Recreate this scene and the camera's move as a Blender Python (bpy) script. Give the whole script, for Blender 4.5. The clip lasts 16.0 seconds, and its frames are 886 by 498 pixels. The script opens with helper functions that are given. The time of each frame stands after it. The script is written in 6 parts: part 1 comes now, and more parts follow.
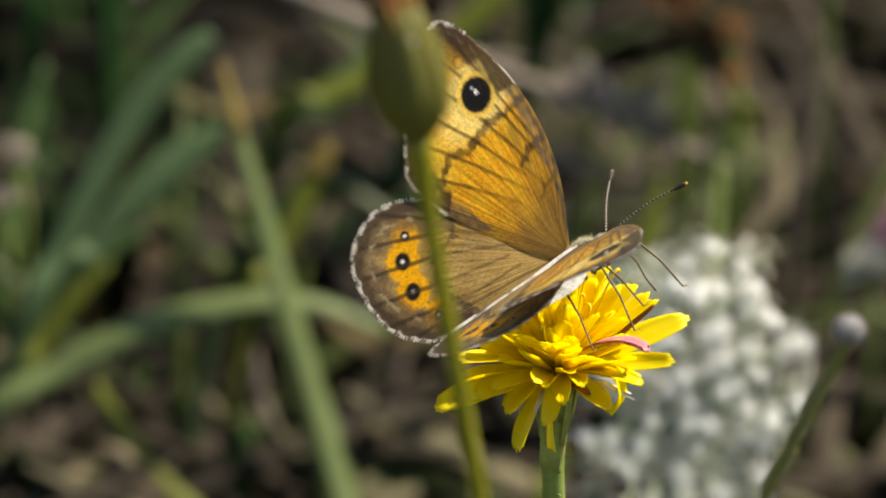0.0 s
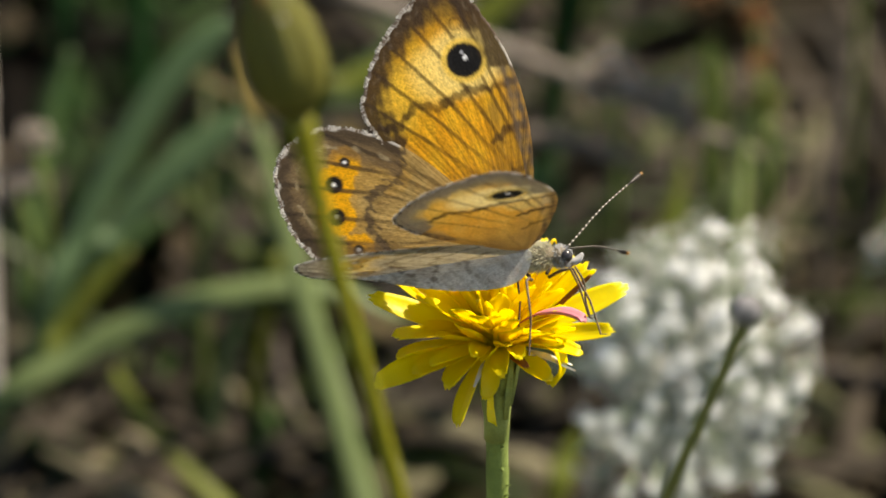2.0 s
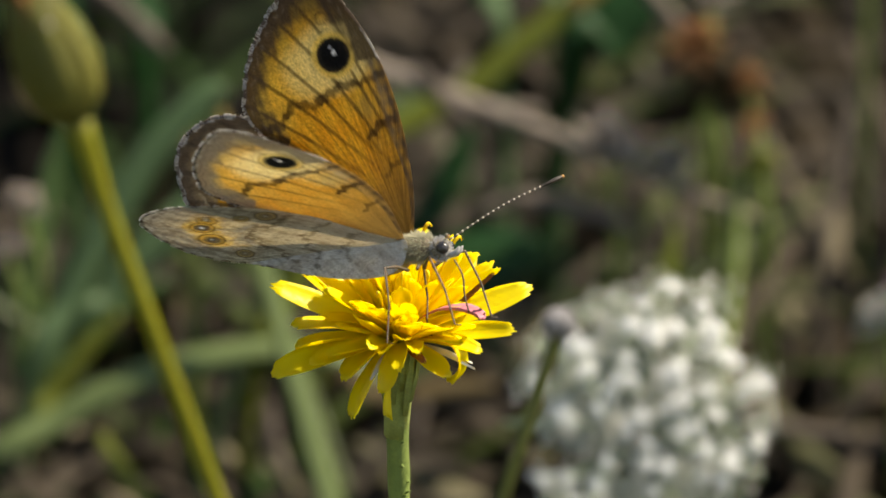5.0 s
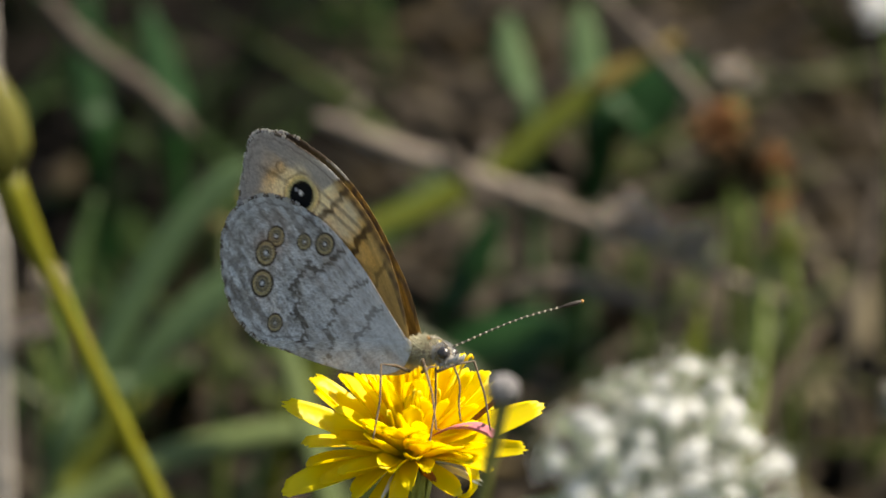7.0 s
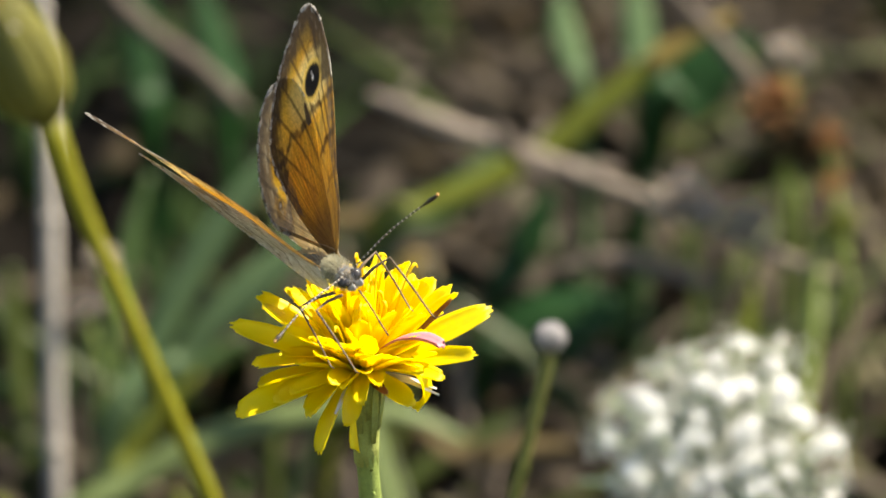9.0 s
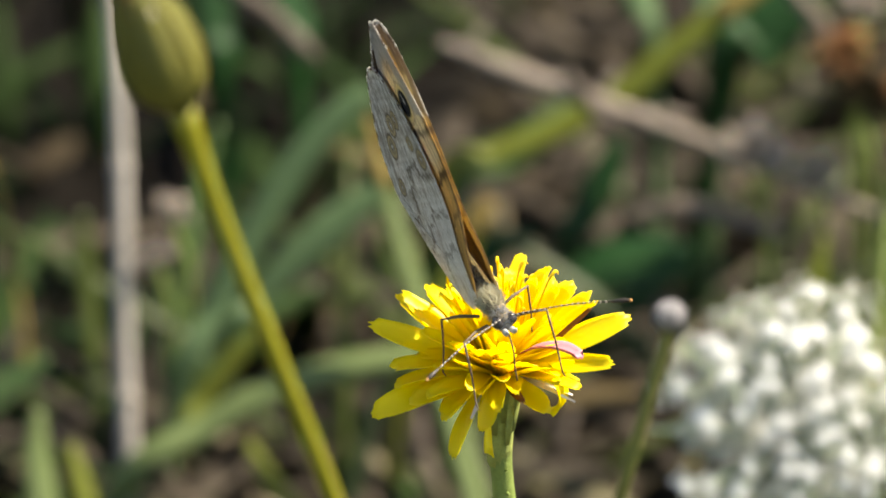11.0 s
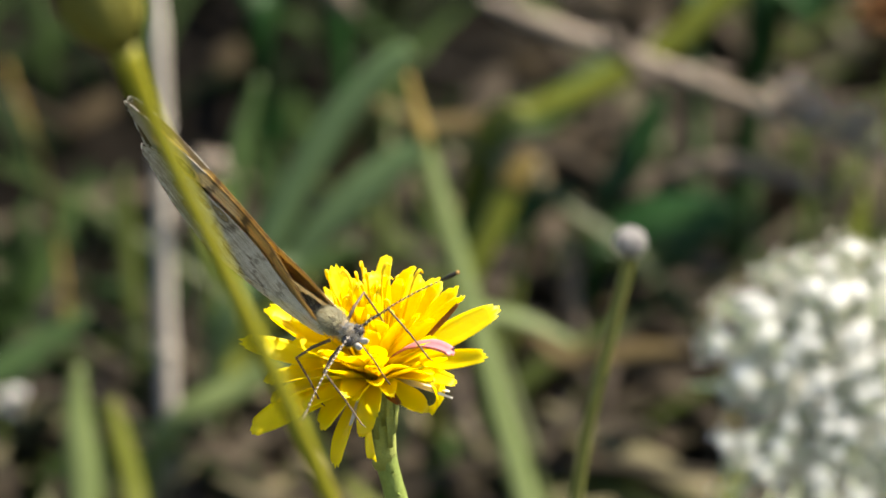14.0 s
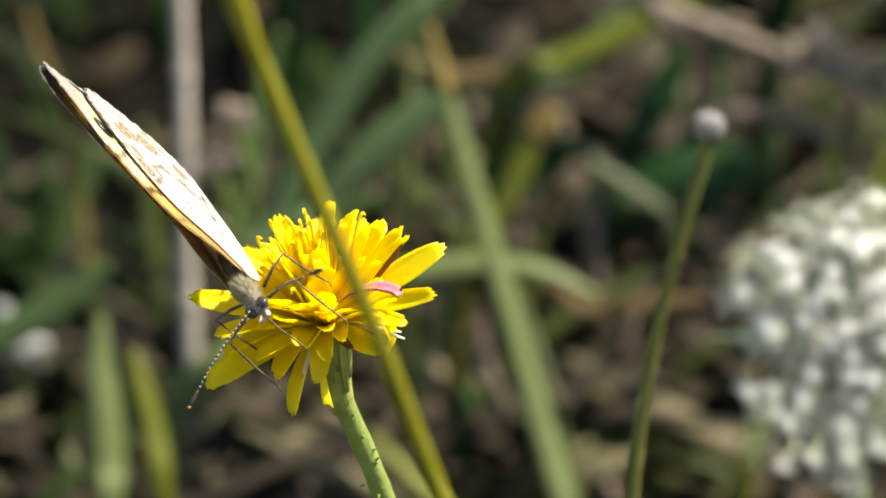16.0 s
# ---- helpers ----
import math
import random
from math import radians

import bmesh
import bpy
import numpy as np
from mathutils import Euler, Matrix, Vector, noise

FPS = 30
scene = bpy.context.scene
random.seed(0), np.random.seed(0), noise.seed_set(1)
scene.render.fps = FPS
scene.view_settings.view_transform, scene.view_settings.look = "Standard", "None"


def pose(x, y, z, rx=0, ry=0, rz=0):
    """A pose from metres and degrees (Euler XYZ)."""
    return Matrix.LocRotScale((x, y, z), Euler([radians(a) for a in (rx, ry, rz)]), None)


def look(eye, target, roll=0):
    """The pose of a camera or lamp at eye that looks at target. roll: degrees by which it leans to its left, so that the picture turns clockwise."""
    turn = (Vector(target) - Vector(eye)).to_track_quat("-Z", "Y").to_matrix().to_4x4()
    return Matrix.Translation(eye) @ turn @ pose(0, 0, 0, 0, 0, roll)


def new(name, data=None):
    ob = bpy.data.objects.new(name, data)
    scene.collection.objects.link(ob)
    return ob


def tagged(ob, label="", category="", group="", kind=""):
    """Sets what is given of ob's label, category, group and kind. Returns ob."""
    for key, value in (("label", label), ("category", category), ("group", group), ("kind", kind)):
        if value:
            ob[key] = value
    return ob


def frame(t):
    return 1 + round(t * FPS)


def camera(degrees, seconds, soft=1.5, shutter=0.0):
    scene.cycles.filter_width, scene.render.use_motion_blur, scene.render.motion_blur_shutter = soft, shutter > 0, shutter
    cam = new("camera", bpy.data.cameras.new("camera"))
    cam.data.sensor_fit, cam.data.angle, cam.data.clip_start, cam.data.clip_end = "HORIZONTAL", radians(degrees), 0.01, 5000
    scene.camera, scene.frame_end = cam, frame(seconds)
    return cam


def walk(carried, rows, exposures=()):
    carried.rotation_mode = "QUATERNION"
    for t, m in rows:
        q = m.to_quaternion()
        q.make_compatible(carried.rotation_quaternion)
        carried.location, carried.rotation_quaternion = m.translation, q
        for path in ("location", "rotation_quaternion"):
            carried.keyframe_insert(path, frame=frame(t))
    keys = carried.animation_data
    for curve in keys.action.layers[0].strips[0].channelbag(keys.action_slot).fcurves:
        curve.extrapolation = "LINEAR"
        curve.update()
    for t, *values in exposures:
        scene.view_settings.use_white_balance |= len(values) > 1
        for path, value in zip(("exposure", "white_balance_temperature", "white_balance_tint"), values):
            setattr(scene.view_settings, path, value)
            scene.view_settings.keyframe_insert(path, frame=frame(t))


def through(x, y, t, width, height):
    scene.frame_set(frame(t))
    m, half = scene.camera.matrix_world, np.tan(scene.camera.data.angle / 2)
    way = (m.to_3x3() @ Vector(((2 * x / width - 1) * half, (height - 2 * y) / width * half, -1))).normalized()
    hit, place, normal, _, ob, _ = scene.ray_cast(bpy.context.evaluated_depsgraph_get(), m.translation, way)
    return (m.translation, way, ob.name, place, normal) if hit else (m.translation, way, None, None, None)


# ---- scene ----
# ---- camera ----
LENS = 7.80
cam = camera(LENS, 16.0, soft=1.7, shutter=0.0)
cam.data.dof.use_dof = True
cam.data.dof.focus_distance = 0.598
cam.data.dof.aperture_fstop = 33.0
cam.data.dof.aperture_blades = 0
walk(cam, [
    (0, pose(-0.06550, -0.53930, 0.41318, 64.354, -2.595, -5.577)),
    (0.5, pose(-0.05985, -0.53969, 0.41235, 64.227, -2.452, -5.270)),
    (1, pose(-0.05421, -0.54008, 0.41152, 64.384, -2.519, -5.414)),
    (1.5, pose(-0.04856, -0.54046, 0.41069, 64.429, -2.228, -4.785)),
    (2, pose(-0.04291, -0.54085, 0.40987, 64.415, -1.889, -4.056)),
    (2.5, pose(-0.03727, -0.54124, 0.40904, 64.832, -1.536, -3.296)),
    (3, pose(-0.03162, -0.54162, 0.40821, 64.928, -1.611, -3.458)),
    (3.2, pose(-0.02936, -0.54178, 0.40788, 65.090, -1.395, -2.995)),
    (5.3, pose(-0.00565, -0.54340, 0.40440, 65.383, -0.782, -1.677)),
    (5.5, pose(-0.00339, -0.54355, 0.40407, 65.786, -0.543, -1.164)),
    (6, pose(0.00000, -0.54378, 0.40357, 65.540, -0.316, -0.677)),
    (6.5, pose(0.00000, -0.54378, 0.40357, 65.803, -0.541, -1.160)),
    (7, pose(0.00000, -0.54378, 0.40357, 66.093, -0.631, -1.354)),
    (7.5, pose(0.00000, -0.54378, 0.40357, 66.277, -0.581, -1.246)),
    (8, pose(0.00000, -0.54378, 0.40357, 66.172, -0.600, -1.286)),
    (8.5, pose(0.00000, -0.54378, 0.40357, 65.760, -0.415, -0.889)),
    (8.7, pose(0.00000, -0.54378, 0.40357, 65.895, -0.434, -0.930)),
    (10.8, pose(0.00000, -0.54378, 0.40357, 65.539, -0.239, -0.512)),
    (11, pose(0.00000, -0.54378, 0.40357, 65.432, -0.171, -0.366)),
    (11.5, pose(0.00000, -0.54378, 0.40357, 65.428, -0.232, -0.498)),
    (12, pose(0.00000, -0.54378, 0.40357, 65.244, -0.061, -0.131)),
    (12.5, pose(0.00000, -0.54378, 0.40357, 65.000, -0.000, 0.000)),
    (13, pose(0.00000, -0.54378, 0.40357, 64.978, -0.152, -0.325)),
    (13.5, pose(0.00000, -0.54378, 0.40357, 65.092, -0.142, -0.304)),
    (14, pose(0.00000, -0.54378, 0.40357, 65.046, -0.023, -0.048)),
    (14.5, pose(0.00000, -0.54378, 0.40357, 64.763, 0.065, 0.139)),
    (15, pose(0.00000, -0.54378, 0.40357, 64.657, 0.145, 0.311)),
    (15.5, pose(0.00000, -0.54378, 0.40357, 64.719, 0.174, 0.373)),
    (16, pose(0.00000, -0.54378, 0.40357, 64.611, 0.061, 0.131)),
], exposures=[(0.0, 0.95, 7560, 8), (0.5, 1.05, 7560, 8), (3.0, 0.96, 7560, 8), (5.5, 0.95, 7560, 8), (8.0, 1.17, 7560, 8), (8.7, 1.45, 7560, 8), (11.0, 1.57, 7560, 8), (13.5, 1.54, 7560, 8), (16.0, 1.30, 7560, 8)])

# ---- light ----
SUN_ELEV, SUN_TURN = 54.0, 76.0          # degrees; turn from +y towards +x
sky_world = bpy.data.worlds.new("meadow_sky")
scene.world = sky_world
sky_world.use_nodes = True
wn = sky_world.node_tree.nodes
sky = wn.new("ShaderNodeTexSky")
sky.sky_type = "NISHITA"
sky.sun_disc = False
sky.sun_elevation = radians(SUN_ELEV)
sky.sun_rotation = radians(SUN_TURN)
wn["Background"].inputs["Strength"].default_value = 0.094
sky_world.node_tree.links.new(sky.outputs["Color"], wn["Background"].inputs["Color"])
sun_data = bpy.data.lights.new("sun", "SUN")
sun_data.energy, sun_data.angle, sun_data.color = 5.0, radians(0.53), (1.0, 0.95, 0.87)
sun = new("sun", sun_data)
to_sun = Vector((math.sin(radians(SUN_TURN)) * math.cos(radians(SUN_ELEV)),
                 math.cos(radians(SUN_TURN)) * math.cos(radians(SUN_ELEV)), math.sin(radians(SUN_ELEV))))
sun.matrix_world = look(to_sun * 3, (0, 0, 0))

# ---- the plan ----
PITCH = radians(25)
FWD = Vector((0, math.cos(PITCH), -math.sin(PITCH)))
UPW = Vector((0, math.sin(PITCH), math.cos(PITCH)))
HEAD_REST = Vector((0, 0, 0.150))        # the flower head's height above the soil
STAND = HEAD_REST - 0.6 * FWD            # a fixed point of the plan, up the slope of sight
MM = 0.001


def slant(p, d=0.85):
    """A point of the meadow: p in mm across and up on a leaning sheet 0.85 m from the stand, moved to d metres."""
    return STAND + d * FWD + (d / 0.85) * MM * (p[0] * Vector((1, 0, 0)) + p[1] * UPW)


# ---- materials ----
def mat(name, base, rough=0.6, spread=0.25, scale=120.0, spec=0.35, bump=0.0, thin=0.0, second=None, big=0.0, island=False, through=None):
    """A procedural surface: base colour varied by grain at two sizes and from piece to piece; thin: share of light let through."""
    m = bpy.data.materials.new(name)
    m.use_nodes = True
    nt = m.node_tree
    n, l = nt.nodes, nt.links
    bsdf = n["Principled BSDF"]
    bsdf.inputs["Roughness"].default_value = rough
    bsdf.inputs["Specular IOR Level"].default_value = spec
    tc = n.new("ShaderNodeTexCoord")
    fine = n.new("ShaderNodeTexNoise")
    fine.inputs["Scale"].default_value, fine.inputs["Detail"].default_value = scale * 8, 5
    broad = n.new("ShaderNodeTexNoise")
    broad.inputs["Scale"].default_value, broad.inputs["Detail"].default_value = scale, 3
    l.new(tc.outputs["Object"], fine.inputs["Vector"])
    l.new(tc.outputs["Object"], broad.inputs["Vector"])
    if island:
        src = n.new("ShaderNodeNewGeometry").outputs["Random Per Island"]
    else:
        src = n.new("ShaderNodeObjectInfo").outputs["Random"]
    a = Vector(base)
    b = Vector(second) if second else a * 0.55
    ramp = n.new("ShaderNodeMix")
    ramp.data_type = "RGBA"
    ramp.inputs[6].default_value = (*(a * (1 + spread * 0.5)), 1)
    ramp.inputs[7].default_value = (*b, 1)
    add = n.new("ShaderNodeMath")
    add.operation = "MULTIPLY_ADD"
    l.new(broad.outputs["Fac"], add.inputs[0])
    add.inputs[1].default_value, add.inputs[2].default_value = spread * 2.4, -spread * 1.2 + 0.1
    add2 = n.new("ShaderNodeMath")
    add2.operation = "MULTIPLY_ADD"
    l.new(fine.outputs["Fac"], add2.inputs[0])
    add2.inputs[1].default_value = spread * 1.2
    l.new(add.outputs[0], add2.inputs[2])
    add3 = n.new("ShaderNodeMath")
    add3.operation, add3.use_clamp = "MULTIPLY_ADD", True
    l.new(src, add3.inputs[0])
    add3.inputs[1].default_value = big
    l.new(add2.outputs[0], add3.inputs[2])
    l.new(add3.outputs[0], ramp.inputs[0])
    l.new(ramp.outputs[2], bsdf.inputs["Base Color"])
    if bump:
        bn = n.new("ShaderNodeBump")
        bn.inputs["Strength"].default_value, bn.inputs["Distance"].default_value = bump, 0.0004
        l.new(fine.outputs["Fac"], bn.inputs["Height"])
        l.new(bn.outputs["Normal"], bsdf.inputs["Normal"])
    if thin:
        tr = n.new("ShaderNodeBsdfTranslucent")
        if through:                          # what passes through the leaf is tinted by it
            tint = n.new("ShaderNodeMix")
            tint.data_type, tint.blend_type = "RGBA", "MULTIPLY"
            tint.inputs[0].default_value = 1.0
            tint.inputs[7].default_value = (*through, 1)
            l.new(ramp.outputs[2], tint.inputs[6])
            l.new(tint.outputs[2], tr.inputs["Color"])
        else:
            l.new(ramp.outputs[2], tr.inputs["Color"])
        mx = n.new("ShaderNodeMixShader")
        mx.inputs[0].default_value = thin
        l.new(bsdf.outputs[0], mx.inputs[1])
        l.new(tr.outputs[0], mx.inputs[2])
        l.new(mx.outputs[0], n["Material Output"].inputs["Surface"])
    return m


def wing_mat(name, thin, rough):
    """Wing scales: the pattern is held by the mesh, with fine rows of scales in the relief; light comes through."""
    m = bpy.data.materials.new(name)
    m.use_nodes = True
    n, l = m.node_tree.nodes, m.node_tree.links
    bsdf = n["Principled BSDF"]
    bsdf.inputs["Roughness"].default_value, bsdf.inputs["Specular IOR Level"].default_value = rough, 0.12
    bsdf.inputs["Sheen Weight"].default_value, bsdf.inputs["Sheen Roughness"].default_value = 0.08, 0.4
    col = n.new("ShaderNodeVertexColor")
    col.layer_name = "pattern"
    tc = n.new("ShaderNodeTexCoord")
    nz = n.new("ShaderNodeTexNoise")
    nz.inputs["Scale"].default_value, nz.inputs["Detail"].default_value = 7000, 3
    l.new(tc.outputs["Object"], nz.inputs["Vector"])
    mul = n.new("ShaderNodeMix")
    mul.data_type, mul.blend_type = "RGBA", "MULTIPLY"
    mul.inputs[0].default_value = 0.24
    l.new(col.outputs[0], mul.inputs[6])
    rmp = n.new("ShaderNodeMapRange")
    rmp.inputs[1].default_value, rmp.inputs[2].default_value = 0.3, 0.7
    rmp.inputs[3].default_value, rmp.inputs[4].default_value = 0.45, 1.35
    l.new(nz.outputs["Fac"], rmp.inputs[0])
    l.new(rmp.outputs[0], mul.inputs[7])
    l.new(mul.outputs[2], bsdf.inputs["Base Color"])
    bn = n.new("ShaderNodeBump")
    bn.inputs["Strength"].default_value, bn.inputs["Distance"].default_value = 0.3, 0.00004
    l.new(nz.outputs["Fac"], bn.inputs["Height"])
    l.new(bn.outputs["Normal"], bsdf.inputs["Normal"])
    tr = n.new("ShaderNodeBsdfTranslucent")
    gm = n.new("ShaderNodeGamma")           # one skin holds a part of the pigment
    gm.inputs[1].default_value = 0.58
    l.new(mul.outputs[2], gm.inputs[0])
    l.new(gm.outputs[0], tr.inputs["Color"])
    mx = n.new("ShaderNodeMixShader")
    mx.inputs[0].default_value = thin
    l.new(bsdf.outputs[0], mx.inputs[1])
    l.new(tr.outputs[0], mx.inputs[2])
    l.new(mx.outputs[0], n["Material Output"].inputs["Surface"])
    return m


# soil nearly black: the shade between the plants is put into its colour
M_soil_shaded = mat("soil", (0.0052, 0.0042, 0.0031), 0.95, 0.45, 60, 0.05, 1.0, second=(0.0026, 0.0021, 0.0017))
# straw colour taken down to hold the shade low between the blades
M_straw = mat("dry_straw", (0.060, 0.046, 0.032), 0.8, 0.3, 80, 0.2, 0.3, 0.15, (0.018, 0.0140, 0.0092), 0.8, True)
M_straw_one = mat("pale_straw", (0.150, 0.122, 0.099), 0.8, 0.3, 90, 0.2, 0.3, 0.1, (0.062, 0.049, 0.039), 0.7)
M_stalk_pale = mat("grey_stalk", (0.250, 0.208, 0.172), 0.8, 0.4, 60, 0.2, 0.3, 0.1, (0.110, 0.088, 0.072), 0.4)
M_white_stem = mat("bleached_stem", (0.29, 0.265, 0.238), 0.8, 0.5, 45, 0.25, 0.3, 0.0, (0.130, 0.117, 0.100))
# lighter copy of the dry grass, with the sun in its colour
M_litter_sunlit = mat("pale_litter", (0.192, 0.156, 0.1104), 0.8, 0.3, 80, 0.2, 0.3, 0.25, (0.09, 0.09, 0.042), 0.7, True)
# paler than the grass behind, to throw light up under flower and wings
M_bounce_meadow = mat("meadow_grass", (0.260, 0.240, 0.115), 0.6, 0.3, 30, 0.3, 0.0, 0.35, (0.150, 0.150, 0.060), 0.6, True)
# leaf green darkened to stand for shade among the grass
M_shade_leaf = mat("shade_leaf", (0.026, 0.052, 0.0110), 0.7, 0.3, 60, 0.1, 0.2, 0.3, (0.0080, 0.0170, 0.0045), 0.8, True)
# leaf scraps darkened like the straw, shade included in the brown
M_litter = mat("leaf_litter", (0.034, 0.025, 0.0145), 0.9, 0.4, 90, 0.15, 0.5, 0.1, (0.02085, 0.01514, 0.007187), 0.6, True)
M_grass = mat("grass_green", (0.07017, 0.0868, 0.009256), 0.5, 0.3, 60, 0.4, 0.2, 0.4, (0.02338, 0.04341, 0.006158), 0.5, True)
M_blade = mat("blade_green", (0.060, 0.108, 0.034), 0.5, 0.25, 50, 0.28, 0.2, 0.35, (0.048, 0.086, 0.028), 0.3)
M_blade_pale = mat("blade_pale_green", (0.140, 0.185, 0.064), 0.5, 0.25, 50, 0.4, 0.2, 0.4, (0.105, 0.142, 0.050), 0.2)
M_blade_blue = mat("leaf_grey_green", (0.082, 0.132, 0.060), 0.55, 0.25, 50, 0.22, 0.2, 0.3, (0.050, 0.092, 0.036), 0.3)
# a deep green that carries the shade these broad leaves are set in
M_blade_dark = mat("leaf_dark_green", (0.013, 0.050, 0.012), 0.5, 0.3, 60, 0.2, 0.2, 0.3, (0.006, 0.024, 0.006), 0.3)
M_blade_yellow = mat("blade_yellow_green", (0.140, 0.158, 0.018), 0.55, 0.25, 60, 0.3, 0.2, 0.4, (0.098, 0.122, 0.014), 0.2)
M_blade_brown = mat("blade_ochre", (0.093, 0.06758, 0.02561), 0.7, 0.25, 60, 0.25, 0.2, 0.25, (0.0558, 0.0372, 0.01631), 0.2)
M_ochre = mat("dried_ochre", (0.200, 0.155, 0.040), 0.7, 0.3, 60, 0.25, 0.2, 0.3, (0.150, 0.095, 0.030), 0.3)
M_fluff = mat("pale_fluff", (0.40, 0.34, 0.29), 0.8, 0.3, 200, 0.2, 0.2, 0.2, (0.24, 0.20, 0.165), 0.4)
M_orange = mat("dried_orange", (0.34, 0.165, 0.07), 0.8, 0.3, 200, 0.2, 0.3, 0.2, (0.13, 0.055, 0.02), 0.4, True)
M_dark_head = mat("dark_seed_head", (0.034, 0.027, 0.012), 0.9, 0.4, 200, 0.15, 0.5, second=(0.015, 0.01, 0.007), island=True)
M_pink = mat("pink_petal", (0.46, 0.24, 0.32), 0.6, 0.25, 200, 0.3, 0.0, 0.3, (0.40, 0.15, 0.22))
M_white_floret = mat("umbel_white", (0.88, 0.88, 0.88), 0.6, 0.1, 300, 0.3, 0.0, 0.46, (0.80, 0.80, 0.79), 0.2, True)
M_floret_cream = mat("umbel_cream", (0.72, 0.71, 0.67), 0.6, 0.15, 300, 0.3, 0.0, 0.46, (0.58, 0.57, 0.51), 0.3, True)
M_umbel_green = mat("umbel_green", (0.42, 0.47, 0.33), 0.6, 0.25, 200, 0.3, 0.1, 0.3, (0.20, 0.27, 0.13))
M_petal = mat("ray_yellow", (0.98, 0.90, 0.032), 0.42, 0.12, 150, 0.45, 0.15, 0.64, (0.97, 0.81, 0.018), 0.35, through=(1.0, 0.95, 0.75))
M_petal_red = mat("ray_reddish", (0.60, 0.23, 0.27), 0.55, 0.25, 250, 0.3, 0.1, 0.2, (0.48, 0.12, 0.15))
M_petal_brown = mat("withered_ray", (0.30, 0.11, 0.02), 0.7, 0.3, 300, 0.25, 0.2, 0.2, (0.14, 0.05, 0.01))
M_pappus = mat("pappus_white", (0.72, 0.68, 0.60), 0.6, 0.1, 300, 0.3, 0.0, 0.3, (0.55, 0.50, 0.42))
M_style = mat("style_yellow", (0.86, 0.66, 0.02), 0.5, 0.15, 300, 0.3, 0.0, 0.3, (0.74, 0.50, 0.01))
M_stem = mat("flower_stem_green", (0.2205, 0.2831, 0.072), 0.6, 0.4, 350, 0.35, 0.4, 0.2, (0.09555, 0.1287, 0.03))
M_bract = mat("bract_green", (0.3426, 0.3861, 0.1099), 0.65, 0.45, 500, 0.3, 0.4, 0.18, (0.1436, 0.1638, 0.04225))
M_bud_stem = mat("bud_stem_green", (0.212, 0.205, 0.010), 0.45, 0.25, 200, 0.5, 0.2, 0.2, (0.142, 0.138, 0.007))
M_bud = mat("bud_green", (0.190, 0.180, 0.034), 0.55, 0.4, 200, 0.4, 0.2, 0.3, (0.060, 0.060, 0.016))
M_bud_tip = mat("bud_tip_orange", (0.270, 0.120, 0.028), 0.7, 0.3, 300, 0.3, 0.2, 0.3, (0.169, 0.0648, 0.027))
M_ball = mat("seed_ball", (0.215, 0.21, 0.22), 0.4, 0.4, 300, 0.6, 0.5, 0.0, (0.12, 0.105, 0.10), 0.3)
M_ball_stem = mat("ball_stem", (0.150, 0.160, 0.038), 0.6, 0.3, 200, 0.35, 0.3, 0.05, (0.085, 0.075, 0.03))
M_upper = wing_mat("wing_upper", 0.47, 0.6)
M_under = wing_mat("wing_under", 0.46, 0.6)
M_fringe_white = mat("fringe_white", (0.76, 0.74, 0.70), 0.7, 0.2, 900, 0.3, 0.0, 0.55, (0.46, 0.44, 0.41), 0.5, True)
M_fringe_dark = mat("fringe_dark", (0.16, 0.125, 0.10), 0.7, 0.3, 900, 0.2, 0.0, 0.2, (0.08, 0.06, 0.05), 0.3, True)
M_fur_pale = mat("fur_pale", (0.54, 0.51, 0.38), 0.8, 0.3, 600, 0.2, 0.0, 0.45, (0.36, 0.33, 0.22), 0.4, True)
M_fur_grey = mat("fur_grey", (0.62, 0.61, 0.60), 0.8, 0.3, 600, 0.2, 0.0, 0.2, (0.22, 0.21, 0.20), 0.5, True)
M_body = mat("body_brown", (0.238, 0.1955, 0.136), 0.75, 0.35, 600, 0.25, 0.4, 0.0, (0.102, 0.0765, 0.051))
M_eye = mat("eye_dark", (0.035, 0.03, 0.03), 0.25, 0.3, 900, 0.6, 0.2)
M_leg = mat("leg_brown", (0.1105, 0.078, 0.04875), 0.6, 0.3, 700, 0.35, 0.2, 0.0, (0.052, 0.03575, 0.02275))
M_dark = mat("antenna_dark", (0.03, 0.022, 0.016), 0.5, 0.3, 900, 0.4)
M_pale = mat("antenna_pale", (0.50, 0.44, 0.36), 0.6, 0.2, 900, 0.3)
M_club = mat("antenna_tip", (0.42, 0.22, 0.07), 0.6, 0.2, 900, 0.3)


# ---- mesh helpers ----
def mesh_of(name, verts, faces, materials, smooth=True):
    me = bpy.data.meshes.new(name)
    me.from_pydata([tuple(v) for v in verts], [], faces)
    for m in materials if isinstance(materials, (list, tuple)) else [materials]:
        me.materials.append(m)
    if smooth:
        me.polygons.foreach_set("use_smooth", [True] * len(me.polygons))
    me.update()
    return me


def part(name, me, parent, label="", m=None):
    """Links a mesh as one object under a thing or a part."""
    ob = new(name, me)
    ob.parent = parent
    if m is not None:
        ob.matrix_local = m
    return tagged(ob, label)


def thing(name, label, category, group="", kind="", at=None, me=None):
    ob = new(name, me)
    if at is not None:
        ob.matrix_world = at
    return tagged(ob, label, category, group, kind)


